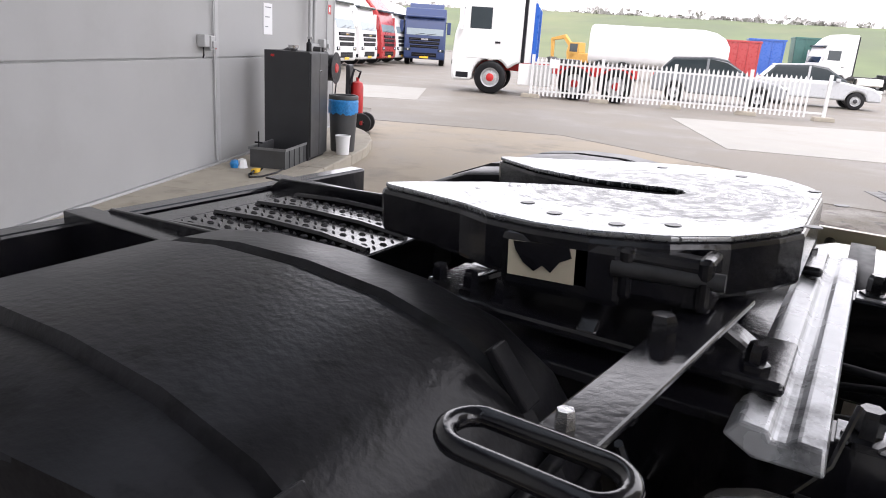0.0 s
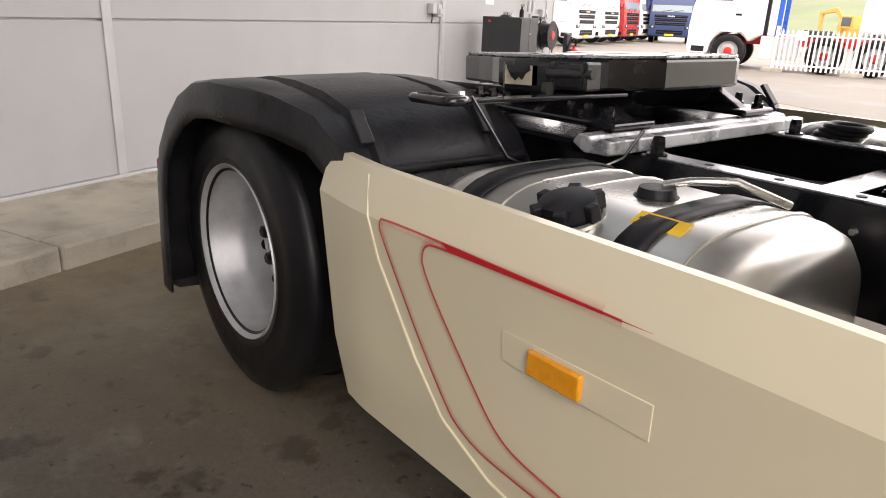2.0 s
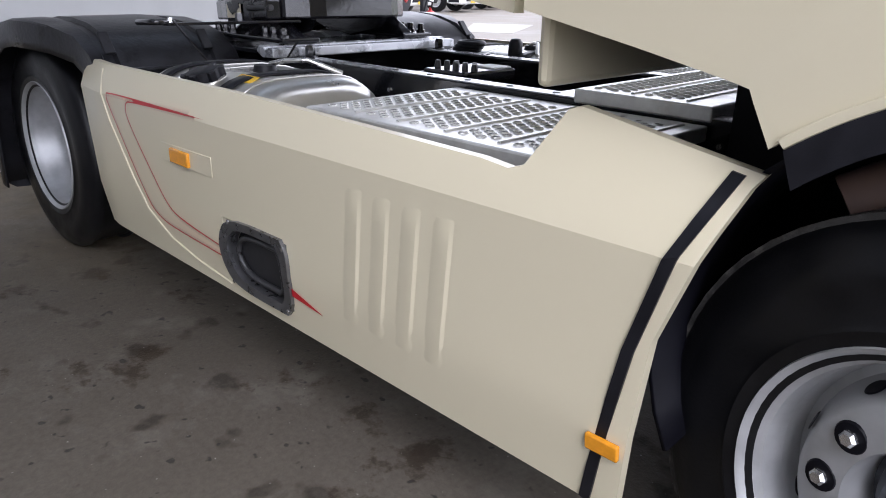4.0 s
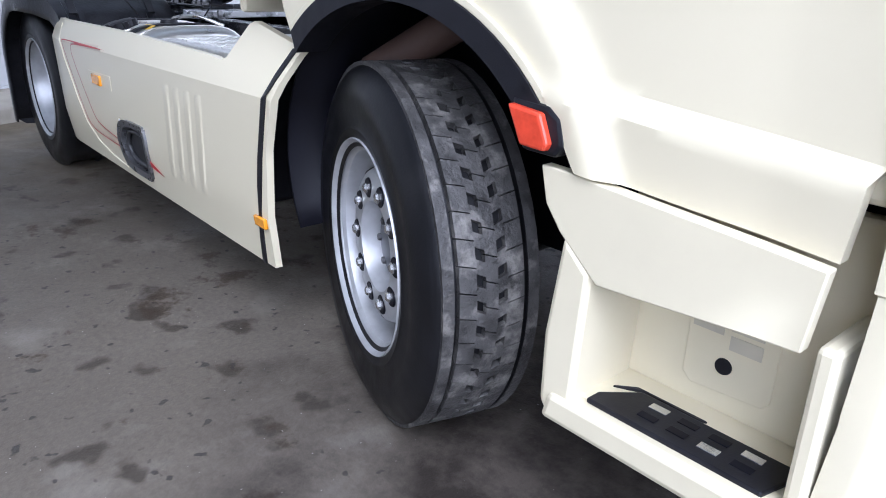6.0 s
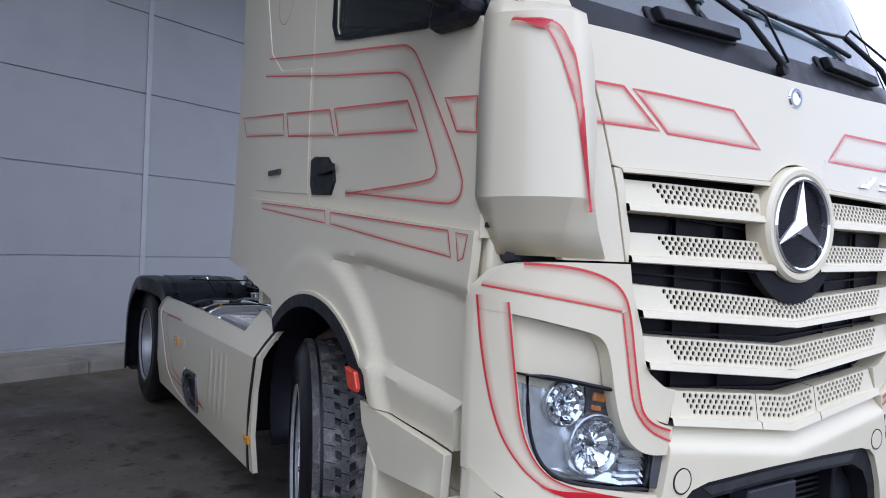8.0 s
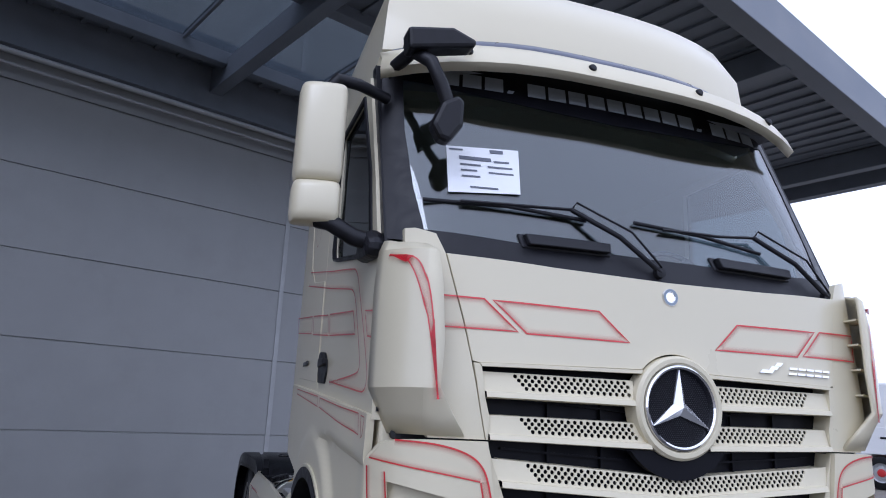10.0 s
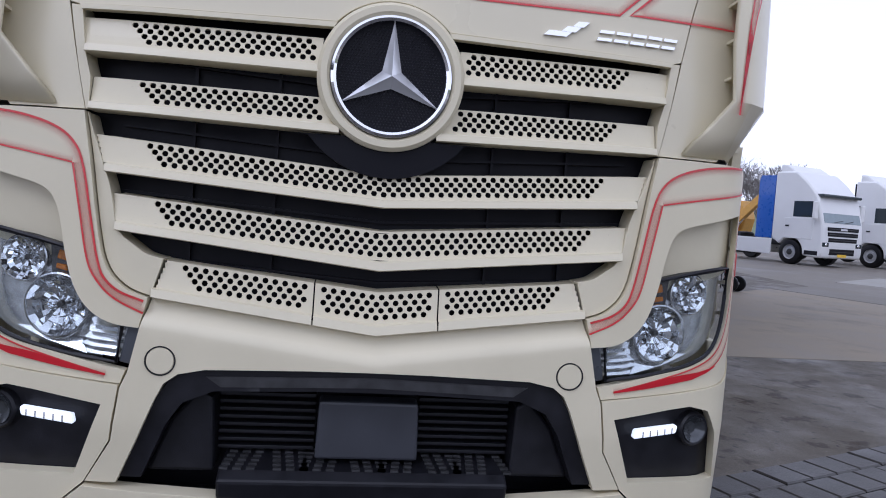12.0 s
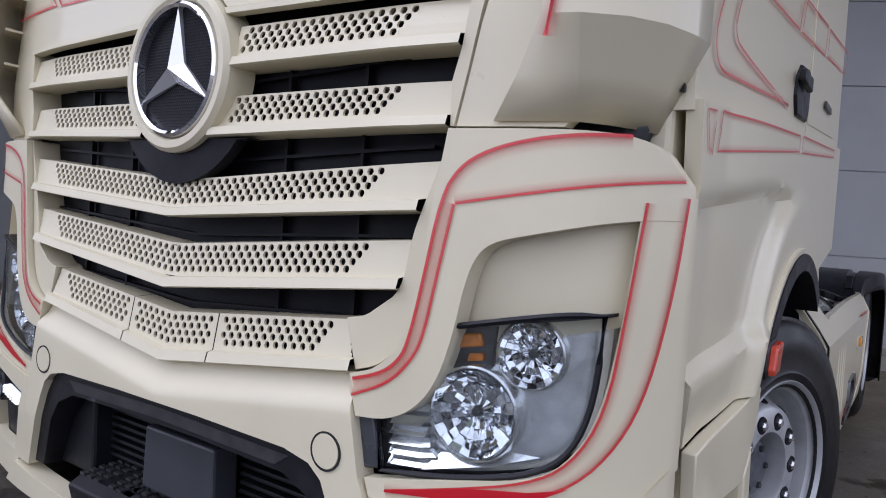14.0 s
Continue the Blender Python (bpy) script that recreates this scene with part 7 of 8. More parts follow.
make_catwalk(-1.70, -0.74, -1.08, -0.44, 0.985)
make_catwalk(-1.20, -0.74, -0.43, 0.43, 1.035)
make_catwalk(-1.70, -0.74, 0.44, 1.08, 0.985)
for s in (-1, 1):
    box("battery_box", (-1.66, s * 0.46, 0.42), (-0.80, s * 1.10, 0.935), black_plastic, "rear", "black equipment box", bevel=0.02)
# black spare bits on the far rail: coils, a canister
can = lathe("air_canister", [(0.0, 0.16), (0.05, 0.15), (0.075, 0.11), (0.08, 0.0), (0.08, -0.1)], pose(-2.32, 0.62, 1.00) @ Matrix.Scale(0.48, 4), black_plastic, "rear", "small black canister", 24)
for k in range(3):
    loopc = [(-2.55 + 0.07 * math.cos(a) + 0.015 * k, 0.50 + 0.055 * math.sin(a), 1.01 + 0.016 * k) for a in [2 * math.pi * i / 20 for i in range(20)]]
    tube("hose_coil", loopc, 0.014, black_plastic, "rear", "coiled black hose", 8, closed=True)
    loopc = [(-1.75 + 0.06 * math.cos(a), 0.50 + 0.045 * math.sin(a), 1.01 + 0.015 * k) for a in [2 * math.pi * i / 20 for i in range(20)]]
    tube("hose_coil", loopc, 0.012, black_plastic, "rear", "coiled black hose", 8, closed=True)
tube("coupling_head", [(-2.0, 0.47, 1.02), (-1.97, 0.48, 1.08), (-1.94, 0.50, 1.05)], 0.022, steel, "rear", "pale coupling head")


# ---- things on the walkway and the wall ----
def on_wall(name, label, category, v, u, z=0.0, turn=0.0, group=""):
    ob = new(name)
    ob.matrix_world = WALL @ pose(v, u, z, 0, 0, turn) @ Matrix.Scale(0.82, 4)
    return tagged(ob, label, category, group)


def ring_box(name, w, d, h, t, material, parent, label=""):
    """An open tray: four sides and a bottom."""
    return boxes(name, [((0, 0, 0), (w, d, t)), ((0, 0, t), (t, d, h)), ((w - t, 0, t), (w, d, h)), ((t, 0, t), (w - t, t, h)), ((t, d - t, t), (w - t, d, h))], material, parent, label)


def make_locker():
    root = on_wall("locker", "tall anthracite steel locker standing on the walkway", "cabinet", 0.26, 4.32, 0.127)
    box("body", (0, 0, 0.03), (0.62, 0.68, 1.41), locker_black, root, bevel=0.006)
    box("plinth", (0.02, 0.02, 0), (0.60, 0.66, 0.03), black_plastic, root)
    for k, (a, b) in enumerate(((0.008, 0.336), (0.344, 0.672))):
        d = box("door", (0.622, a, 0.05), (0.642, b, 1.395), locker_black, root, bevel=0.004)
        box("handle", (0.642, 0.30 if k == 0 else 0.37, 1.16), (0.661, 0.35 if k == 0 else 0.38, 1.18), chrome, d, "chrome handle")
    box("sticker", (0.09, -0.002, 1.33), (0.14, 0.001, 1.36), red_ext, root, "small red sticker")
    lathe("bowl", [(0.0, 0.0), (0.03, 0.0), (0.065, 0.035), (0.07, 0.075), (0.06, 0.075), (0.0, 0.05)], Matrix.Identity(4), steel, tagged(on_wall("mug", "dull metal mug lying on the locker", "mug", 0.55, 4.42, 1.284), "dull metal mug standing on the locker", "mug"), "", 20)
    it = on_wall("spray_bottle", "small dark spray bottle on the locker", "bottle", 0.62, 4.70, 1.284)
    lathe("bottle", [(0.0, 0.0), (0.035, 0.0), (0.035, 0.10), (0.015, 0.13), (0.015, 0.16), (0.0, 0.16)], Matrix.Identity(4), black_plastic, it, "", 16)
    boxes("trigger", [((-0.02, -0.015, 0.16), (0.05, 0.015, 0.19)), ((0.03, -0.006, 0.11), (0.04, 0.006, 0.16))], trim_grey, it)
    t2 = on_wall("rag", "crumpled dark rag on the locker", "cloth", 0.45, 4.6, 1.284)
    lathe("cloth", [(0.0, 0.03), (0.05, 0.035), (0.09, 0.015), (0.11, 0.0)], Matrix.Identity(4), black_plastic, t2, "", 9)


make_locker()


def make_bin():
    root = on_wall("waste_bin", "grey round waste bin lined with a blue bag", "bin", 0.86, 5.25, 0.127)
    lathe("body", [(0.0, 0.0), (0.165, 0.0), (0.175, 0.02), (0.205, 0.66), (0.195, 0.66), (0.165, 0.03), (0.0, 0.03)], Matrix.Identity(4), bin_grey, root, "", 40)
    random.seed(5)
    bm = bmesh.new()
    n = 44
    rows = []
    for i, (r, h) in enumerate(((0.198, 0.75), (0.214, 0.755), (0.217, 0.72), (0.216, 0.66), (0.219, 0.59), (0.216, 0.565))):
        rows.append([bm.verts.new(((r + random.uniform(-0.004, 0.006)) * math.cos(2 * math.pi * k / n), (r + random.uniform(-0.004, 0.006)) * math.sin(2 * math.pi * k / n), h + (random.uniform(-0.03, 0.02) if i == 5 else 0))) for k in range(n)])
    for a, b in zip(rows, rows[1:]):
        for k in range(n):
            bm.faces.new((a[k], a[(k + 1) % n], b[(k + 1) % n], b[k]))
    part("bag", bm, bag_blue, root, "blue bin bag folded over the rim", smooth="all")
    lathe("rim", [(0.180, 0.74), (0.208, 0.74), (0.216, 0.76), (0.216, 0.80), (0.208, 0.815), (0.180, 0.815)], Matrix.Identity(4), bin_grey, root, "dark grey rim ring", 40, closed=True)


make_bin()
bucket = on_wall("bucket", "white plastic bucket on the walkway", "bucket", 0.95, 4.97, 0.127)
lathe("pail", [(0.0, 0.0), (0.085, 0.0), (0.09, 0.01), (0.105, 0.26), (0.112, 0.262), (0.112, 0.275), (0.10, 0.275), (0.082, 0.02), (0.0, 0.02)], Matrix.Identity(4), white_sheet, bucket, "", 32)
tube("bail", [(0.108 * math.cos(a), 0.108 * math.sin(a), 0.25 - 0.05 * math.sin(a)) for a in [math.pi * i / 12 for i in range(13)]], 0.003, steel, bucket)

crate = on_wall("tool_crate", "open dark grey plastic crate on the walkway", "crate", 0.36, 3.72, 0.127)
ring_box("shell", 0.46, 0.78, 0.25, 0.012, bin_grey, crate)
boxes("rim", [((-0.015, -0.015, 0.225), (0.0, 0.795, 0.255)), ((0.46, -0.015, 0.225), (0.475, 0.795, 0.255)), ((0.0, -0.015, 0.225), (0.46, 0.0, 0.255)), ((0.0, 0.78, 0.225), (0.46, 0.795, 0.255))], locker_grey, crate)
for k in range(4):
    box("rib", (0.46, 0.13 + 0.17 * k, 0.0), (0.472, 0.145 + 0.17 * k, 0.225), bin_grey, crate, bevel=0.002)
pump = on_wall("hand_pump", "black hand pump standing in the crate", "pump", 0.42, 3.80, 0.14)
lathe("foot", [(0.0, 0.0), (0.05, 0.0), (0.05, 0.02), (0.02, 0.03), (0.018, 0.20), (0.0, 0.20)], Matrix.Identity(4), black_plastic, pump, "", 16)
tube("rod", [(0, 0, 0.2), (0, 0, 0.42)], 0.008, black_plastic, pump)
tube("grip", [(-0.05, 0, 0.28), (0.05, 0, 0.28)], 0.012, black_plastic, pump)
cover = on_wall("instruction_card", "grey printed card standing in the crate", "card", 0.54, 3.73, 0.15)
box("card", (0, 0.012, 0.02), (0.10, 0.02, 0.20), trim_grey, cover)
cable = on_wall("air_hose", "black air hose with a yellow grip on the walkway", "hose", 0.52, 3.42, 0.127)
tube("hose", [(0.0, 0.30, 0.012), (0.04, 0.1, 0.012), (0.02, -0.15, 0.012), (0.10, -0.3, 0.012), (0.2, -0.2, 0.012), (0.26, 0.1, 0.012), (0.24, 0.38, 0.012)], 0.011, black_plastic, cable)
box("grip", (0.02, -0.1, 0.02), (0.10, 0.02, 0.065), yellow, cable, "yellow plastic grip", bevel=0.012)
tube("nozzle", [(0.06, -0.1, 0.045), (0.07, -0.2, 0.03)], 0.014, black_plastic, cable)
ball = on_wall("cleaning_cloth", "blue and white cleaning cloth on the walkway", "cloth", 0.25, 3.6, 0.127)
lathe("blue_fold", [(0.0, 0.10), (0.04, 0.09), (0.06, 0.05), (0.05, 0.0)], Matrix.Translation((0, 0, 0)), bag_blue, ball, "", 9)
lathe("white_fold", [(0.0, 0.12), (0.05, 0.10), (0.06, 0.04), (0.07, 0.0)], Matrix.Translation((0.08, 0.04, 0)), white_sheet, ball, "", 8)


def make_reel():
    root = on_wall("fire_extinguisher_trolley", "red extinguisher on a black wheeled trolley", "extinguisher", 0.12, 7.92, 0.0)
    for y in (-0.02, 0.26):
        w = lathe("wheel", [(0.05, -0.05), (0.17, -0.05), (0.19, -0.03), (0.19, 0.03), (0.17, 0.05), (0.05, 0.05)], pose(0.26, y, 0.19, -90, 0, 25), rubber, root, "", 28)
    lathe("cylinder", [(0.0, 0.10), (0.10, 0.10), (0.12, 0.14), (0.12, 0.86), (0.10, 0.94), (0.03, 0.98), (0.03, 1.04), (0.0, 1.04)], Matrix.Translation((0.12, 0.12, 0)), red_ext, root, "red steel bottle", 28)
    tube("frame", [(-0.02, 0.0, 0.05), (-0.02, 0.0, 1.15), (-0.02, 0.24, 1.15), (-0.02, 0.24, 0.05)], 0.018, black_plastic, root)
    tube("hose", [(0.14, 0.12, 1.03), (0.2, 0.05, 1.15), (0.1, -0.04, 1.2), (0.02, -0.05, 0.9), (0.05, -0.06, 0.5), (0.14, -0.05, 0.35)], 0.022, black_plastic, root)
    box("cover", (-0.06, -0.1, 0.55), (0.02, 0.2, 1.28), black_plastic, root, "black cover", bevel=0.04)


make_reel()


def make_hose_drum():
    root = on_wall("hose_reel", "black hose reel with a red hub on the panel wall", "hose reel", 0.003, 6.93, 1.02)
    box("bracket", (0, -0.06, -0.18), (0.05, 0.06, 0.18), dark_steel, root, bevel=0.006)
    for x0 in (0.06, 0.25):
        lathe("drum_side", [(0.0, 0.0), (0.26, 0.0), (0.27, 0.008), (0.26, 0.016), (0.0, 0.016)], pose(x0, 0, 0, 0, 90, 0), black_plastic, root, "", 32)
    for k in range(7):
        x0 = 0.09 + 0.024 * k
        tube("hose_winding", [(x0, 0.21 * math.cos(2 * math.pi * i / 24), 0.21 * math.sin(2 * math.pi * i / 24)) for i in range(24)], 0.013, black_plastic, root, "", 8, closed=True)
    lathe("hub", [(0.0, 0.02), (0.07, 0.018), (0.085, 0.0)], pose(0.266, 0, 0, 0, 90, 0), red_ext, root, "red hub plate", 24)
    tube("hose_end", [(0.2, 0.21, 0.0), (0.2, 0.23, -0.2), (0.17, 0.21, -0.55), (0.15, 0.18, -0.75)], 0.013, black_plastic, root)


make_hose_drum()
for label, u, z in (("grey socket boxes on the wall with a red plug", 3.48, 1.24), ("grey socket boxes beside the wall corner", 6.88, 1.24)):
    so = on_wall("power_sockets", label, "socket", 0.003, u, z)
    box("switch_box", (0, -0.13, 0.06), (0.10, -0.01, 0.20), trim_grey, so, bevel=0.012)
    box("socket_box", (0, 0.0, 0.02), (0.11, 0.11, 0.19), trim_grey, so, bevel=0.012)
    box("cover_flap", (0.11, 0.012, 0.05), (0.135, 0.10, 0.13), trim_grey, so, bevel=0.01)
    lathe("plug", [(0.0, 0.07), (0.022, 0.07), (0.026, 0.0), (0.0, 0.0)], pose(0.09, 0.12, 0.05, 60, 0, 0), red_ext, so, "red plug", 16)
    tube("cable_gland", [(0.05, -0.07, 0.06), (0.05, -0.07, -0.03), (0.03, -0.05, -0.06)], 0.009, black_plastic, so)
    tube("conduit", [(0.02, 0.24, 0.10), (0.02, 0.24, 5.0)], 0.012, trim_grey, so)
    tube("conduit", [(0.02, 0.24, 0.10), (0.02, 0.24, -1.3)], 0.012, trim_grey, so)
paper = on_wall("notice", "white laminated notice on the panel wall", "sign", 0.002, 4.90, 1.43)
box("board", (0, 0, 0), (0.006, 0.30, 0.42), white_sheet, paper, bevel=0.001)
for k in range(3):
    box("text_bar", (0.006, 0.05, 0.36 - 0.13 * k), (0.008, 0.25 - 0.05 * k, 0.372 - 0.13 * k), ink, paper, bevel=0)
hood_box = on_wall("wall_box", "dark grey valve box with pipes on the wall", "valve box", 0.002, 6.15, 2.05)
box("housing", (0, 0, 0.06), (0.30, 0.30, 0.50), locker_grey, hood_box, bevel=0.008)
box("shelf", (0, -0.03, 0.0), (0.34, 0.42, 0.06), locker_grey, hood_box, bevel=0.005)
for k in range(2):
    tube("pipe", [(0.10, 0.06 + 0.2 * k, 0.0), (0.10, 0.06 + 0.2 * k, -0.85)], 0.028, trim_grey, hood_box)
for k in range(3):
    tube("stub", [(0.10, 0.05 + 0.1 * k, 0.5), (0.10, 0.05 + 0.1 * k, 0.62)], 0.022, trim_grey, hood_box)
tap = on_wall("tap_unit", "grey coupling unit under the pipes", "tap", 0.002, 6.42, 1.20)
box("plate", (0, 0, 0), (0.04, 0.5, 0.16), trim_grey, tap)
tube("coupling", [(0.02, 0.1, 0.08), (0.16, 0.1, 0.08)], 0.05, dark_steel, tap)
tube("coupling", [(0.02, 0.32, 0.08), (0.14, 0.32, 0.08)], 0.04, dark_steel, tap)
sgn = on_wall("fire_sign", "small red fire sign beside the wall corner", "sign", 0.002, 7.15, 1.75)
box("plate", (0, 0, 0), (0.006, 0.16, 0.16), red_ext, sgn, bevel=0.001)
box("mark", (0.006, 0.05, 0.04), (0.008, 0.11, 0.12), white_sheet, sgn, bevel=0)


# ---- vehicles and fence of the yard ----
def far_wheel(parent, x, y, s, r=0.5, hub=None, label=""):
    w = new("wheel")
    w.parent = parent
    if label:
        tagged(w, label)
    m = pose(x, y, r, 90 if s < 0 else -90, 0, 0)
    k = r / 0.5
    lathe("tyre", [(0.29 * k, 0.0), (0.30 * k, 0.02), (0.45 * k, 0.015), (0.48 * k, 0.0), (0.5 * k, -0.04), (0.5 * k, -0.27), (0.47 * k, -0.3), (0.29 * k, -0.3)], m, rubber, w, "", 36)
    lathe("rim", [(0.30 * k, 0.0), (0.28 * k, -0.01), (0.26 * k, -0.06), (0.20 * k, -0.06), (0.19 * k, -0.03), (0.13 * k, -0.02), (0.12 * k, -0.02)], m, silver, w, "", 32)
    lathe("hub", [(0.125 * k, -0.03), (0.12 * k, 0.0), (0.07 * k, 0.02), (0.0, 0.02)], m, hub or dark_steel, w, "", 20)


def far_truck(label, x, y, heading, paint, top=3.8, axles=(-3.6,), over=1.3, screen=None, rear=None, fairing=None, hub=None, group="trucks in the yard", tanks=None, deflector=None, stripe_mat=None, skirt=None):
    """A tractor unit: front axle at its origin, nose along x."""
    root = new("truck")
    root.matrix_world = pose(x, y, 0.004, 0, 0, heading)
    tagged(root, label, "truck", group)
    F, W = over, 1.23
    body = [(F - 0.02, 0.36), (F + 0.03, 0.6), (F + 0.02, 1.15), (F - 0.03, 1.72), (F - 0.30, 2.72), (F - 0.50, 2.98)]
    if top > 3.4:
        body += [(F - 0.85, 3.35), (F - 1.35, top), (-0.9, top)]
    else:
        body += [(F - 0.75, top), (-0.9, top)]
    body += [(-0.9, 1.0), (-0.72, 0.92)] + arc(0, 0.50, 0.58, 152, -8, 14) + [(F - 0.52, 0.36)]
    cab = prism("cab", body, "y", -W, W, paint, root, "", bevel=0.07, smooth=30)
    # windscreen with dark surround, wipers
    def slope(z, off):
        return F - 0.03 - 0.30 * (z - 1.72) + off
    sc = []
    for z in (1.74, 2.70):
        for yy in (-1.10, 1.10):
            sc += [(slope(z, 0.012), yy, z), (slope(z, -0.05), yy, z)]
    ws = link_mesh("windscreen", [sc[i] for i in (0, 2, 6, 4, 1, 3, 7, 5)], [(0, 1, 2, 3), (4, 5, 6, 7), (0, 1, 5, 4), (1, 2, 6, 5), (2, 3, 7, 6), (3, 0, 4, 7)], screen or far_glass, root, "", bevel=0.01)
    for yy in (-0.55, 0.1):
        tube("wiper", [(slope(1.76, 0.03), yy, 1.76), (slope(1.86, 0.03), yy + 0.55, 1.86)], 0.012, black_plastic, ws)
    box("roof_edge", (F - 0.48, -1.16, 2.74), (F - 0.12, 1.16, 2.86), far_glass if top > 3.4 else paint, root, "dark sun visor", bevel=0.04)
    # grille bands, bumper openings, lamps
    for z0, z1, hw in ((1.44, 1.58, 0.92), (1.22, 1.38, 0.90), (1.00, 1.16, 0.86), (0.50, 0.74, 0.75)):
        g = box("grille", (F - 0.02, -hw, z0), (F + 0.034, hw, z1), slot_black, root, "", bevel=0.015)
        box("slat", (F + 0.03, -hw + 0.04, (z0 + z1) / 2 - 0.012), (F + 0.045, hw - 0.04, (z0 + z1) / 2 + 0.012), dark_steel, g, bevel=0.003)
    box("badge", (F + 0.034, -0.2, 1.46), (F + 0.05, 0.2, 1.54), chrome, root, "chrome badge", bevel=0.01)
    box("number_plate", (F + 0.034, -0.26, 0.42), (F + 0.045, 0.26, 0.53), yellow, root, "yellow number plate", bevel=0.003)
    for s in (-1, 1):
        h = box("headlight", (F - 0.03, s * 0.80, 0.80), (F + 0.036, s * 1.19, 0.98), far_glass, root, "", bevel=0.03)
        lathe("lens", [(0.0, 0.03), (0.05, 0.025), (0.07, 0.0)], pose(F + 0.03, s * 0.98, 0.89, 0, 90, 0), chrome, h, "", 16)
        box("side_window", (0.05, s * (W - 0.03), 1.92), (F - 0.48, s * (W + 0.006), 2.56), far_glass, root, "", bevel=0.02)
        d = box("door", (-0.32, s * (W - 0.02), 1.05), (F - 0.42, s * (W + 0.012), 1.88), paint, root, "", bevel=0.02)
        box("handle", (-0.25, s * (W + 0.012), 1.52), (-0.08, s * (W + 0.03), 1.58), black_plastic, d, "black handle")
        box("step", (0.68 if F > 1.1 else 0.6, s * (W - 0.2), 0.44), (F - 0.12, s * (W + 0.005), 0.62), black_plastic, root, "", bevel=0.02)
        mr = box("mirror", (F - 0.30, s * 1.30, 1.85), (F - 0.18, s * 1.52, 2.55), paint, root, "", bevel=0.04)
        tube("mirror_arm", [(F - 0.3, s * 1.2, 2.5), (F - 0.24, s * 1.4, 2.5)], 0.02, black_plastic, mr)
        far_wheel(root, 0, s * 1.2, s, hub=hub)
        for a in axles:
            far_wheel(root, a, s * 1.2, s, hub=hub)
            prism("mudguard", arc(a, 0.5, 0.60, 20, 160, 12) + arc(a, 0.5, 0.57, 160, 20, 12), "y", s * 0.75, s * 1.22, black_plastic, root, bevel=0)
        lo, hi = (axles[0] + 0.75 if axles else -2.5), -0.75
        box("side_tank", (lo, s * 0.62, 0.40), (hi - 0.55, s * 1.18, 0.92), tanks or alu, root, "", bevel=0.08)
        if skirt:
            box("side_skirt", (lo - 0.05, s * 1.185, 0.34), (hi - 0.12, s * 1.225, 0.98), skirt, root, "", bevel=0.02)
        if fairing:
            for f0, f1, fm, ft in fairing:
                prism("side_fairing", [(f0, 1.0), (f1, 1.0), (f1, ft - 0.15), (f1 + 0.08, ft), (f0, ft)], "y", s * 1.16, s * 1.22, fm, root, bevel=0.012)
        box("frame_rail", (min(axles) - 0.7, s * 0.36, 0.72), (F - 0.6, s * 0.43, 0.98), stripe_mat or dark_steel, root, "", bevel=0.004)
    box("back_wall", (-1.0, -1.16, 1.0), (-0.9, 1.16, top - 0.1), black_plastic, root, "", bevel=0.02)
    lathe("fifth_wheel", [(0.0, 0.03), (0.42, 0.03), (0.44, 0.0), (0.44, -0.05), (0.0, -0.05)], Matrix.Translation((axles[0] + 0.3, 0, 1.16)), dark_steel, root, "", 28)
    box("pedestal", (axles[0] + 0.05, -0.45, 0.985), (axles[0] + 0.55, 0.45, 1.12), dark_steel, root)
    if deflector:
        prism("roof_deflector", [(F - 1.2, top - 0.2), (-0.85, top - 0.1), (-0.85, top + 0.32), (-0.55, top + 0.28)], "y", -1.05, 1.05, deflector, root, bevel=0.06)
    return root


H = 202.4
far_truck("white six-wheeled tractor unit with red hubs", -13.6, 19.5, H, white_paint, 3.25, (-2.6, -3.85), 1.2, hub=red_ext, stripe_mat=red_ext, tanks=white_paint, skirt=white_paint,
          fairing=((-1.02, -1.22, white_paint, 3.1), (-1.22, -1.36, bright_blue, 2.75)))
far_truck("dark blue tractor unit parked facing the yard", -27.2, 36.2, -59.0, blue_paint, 3.3, (-3.6,), 1.25, screen=light_glass, deflector=blue_paint)
ROW = 18.3
far_truck("white tractor unit with a blue rear cab panel", -23.3, 18.7, ROW, white_paint, 3.75, (-3.7,), 1.4, fairing=((-0.9, -1.7, bright_blue, 3.6),), skirt=white_paint, deflector=white_paint, screen=light_glass)
far_truck("white tractor unit with a tall roof", -24.4, 23.2, ROW, white_paint, 3.7, (-3.6,), 1.35, screen=light_glass, skirt=white_paint, deflector=white_paint)
far_truck("white tractor unit parked in a row", -26.2, 27.2, ROW, white_paint, 3.65, (-3.6,), 1.35, screen=light_glass)
far_truck("red tractor unit parked between white ones", -27.6, 30.8, ROW, red_paint, 3.85, (-3.6,), 1.35, screen=light_glass, deflector=red_paint)
far_truck("white tractor unit parked in a row", -29.2, 34.4, ROW, white_paint, 3.6, (-3.6,), 1.35, screen=light_glass)
far_truck("white tractor unit parked in a row", -31.0, 38.2, ROW, white_paint, 3.6, (-3.6,), 1.35, screen=light_glass)
far_truck("bright blue tractor unit parked beside the hall", -24.5, 12.85, ROW, bright_blue, 3.0, (-3.6,), 1.35, tanks=alu)
far_truck("white tractor unit parked at the far end of the yard", -6.0, 54.0, 206.0, white_paint, 3.6, (-3.8,), 1.35)
far_truck("white tractor unit parked at the far end of the yard", 1.0, 58.0, 206.0, white_paint, 3.7, (-3.8,), 1.35)


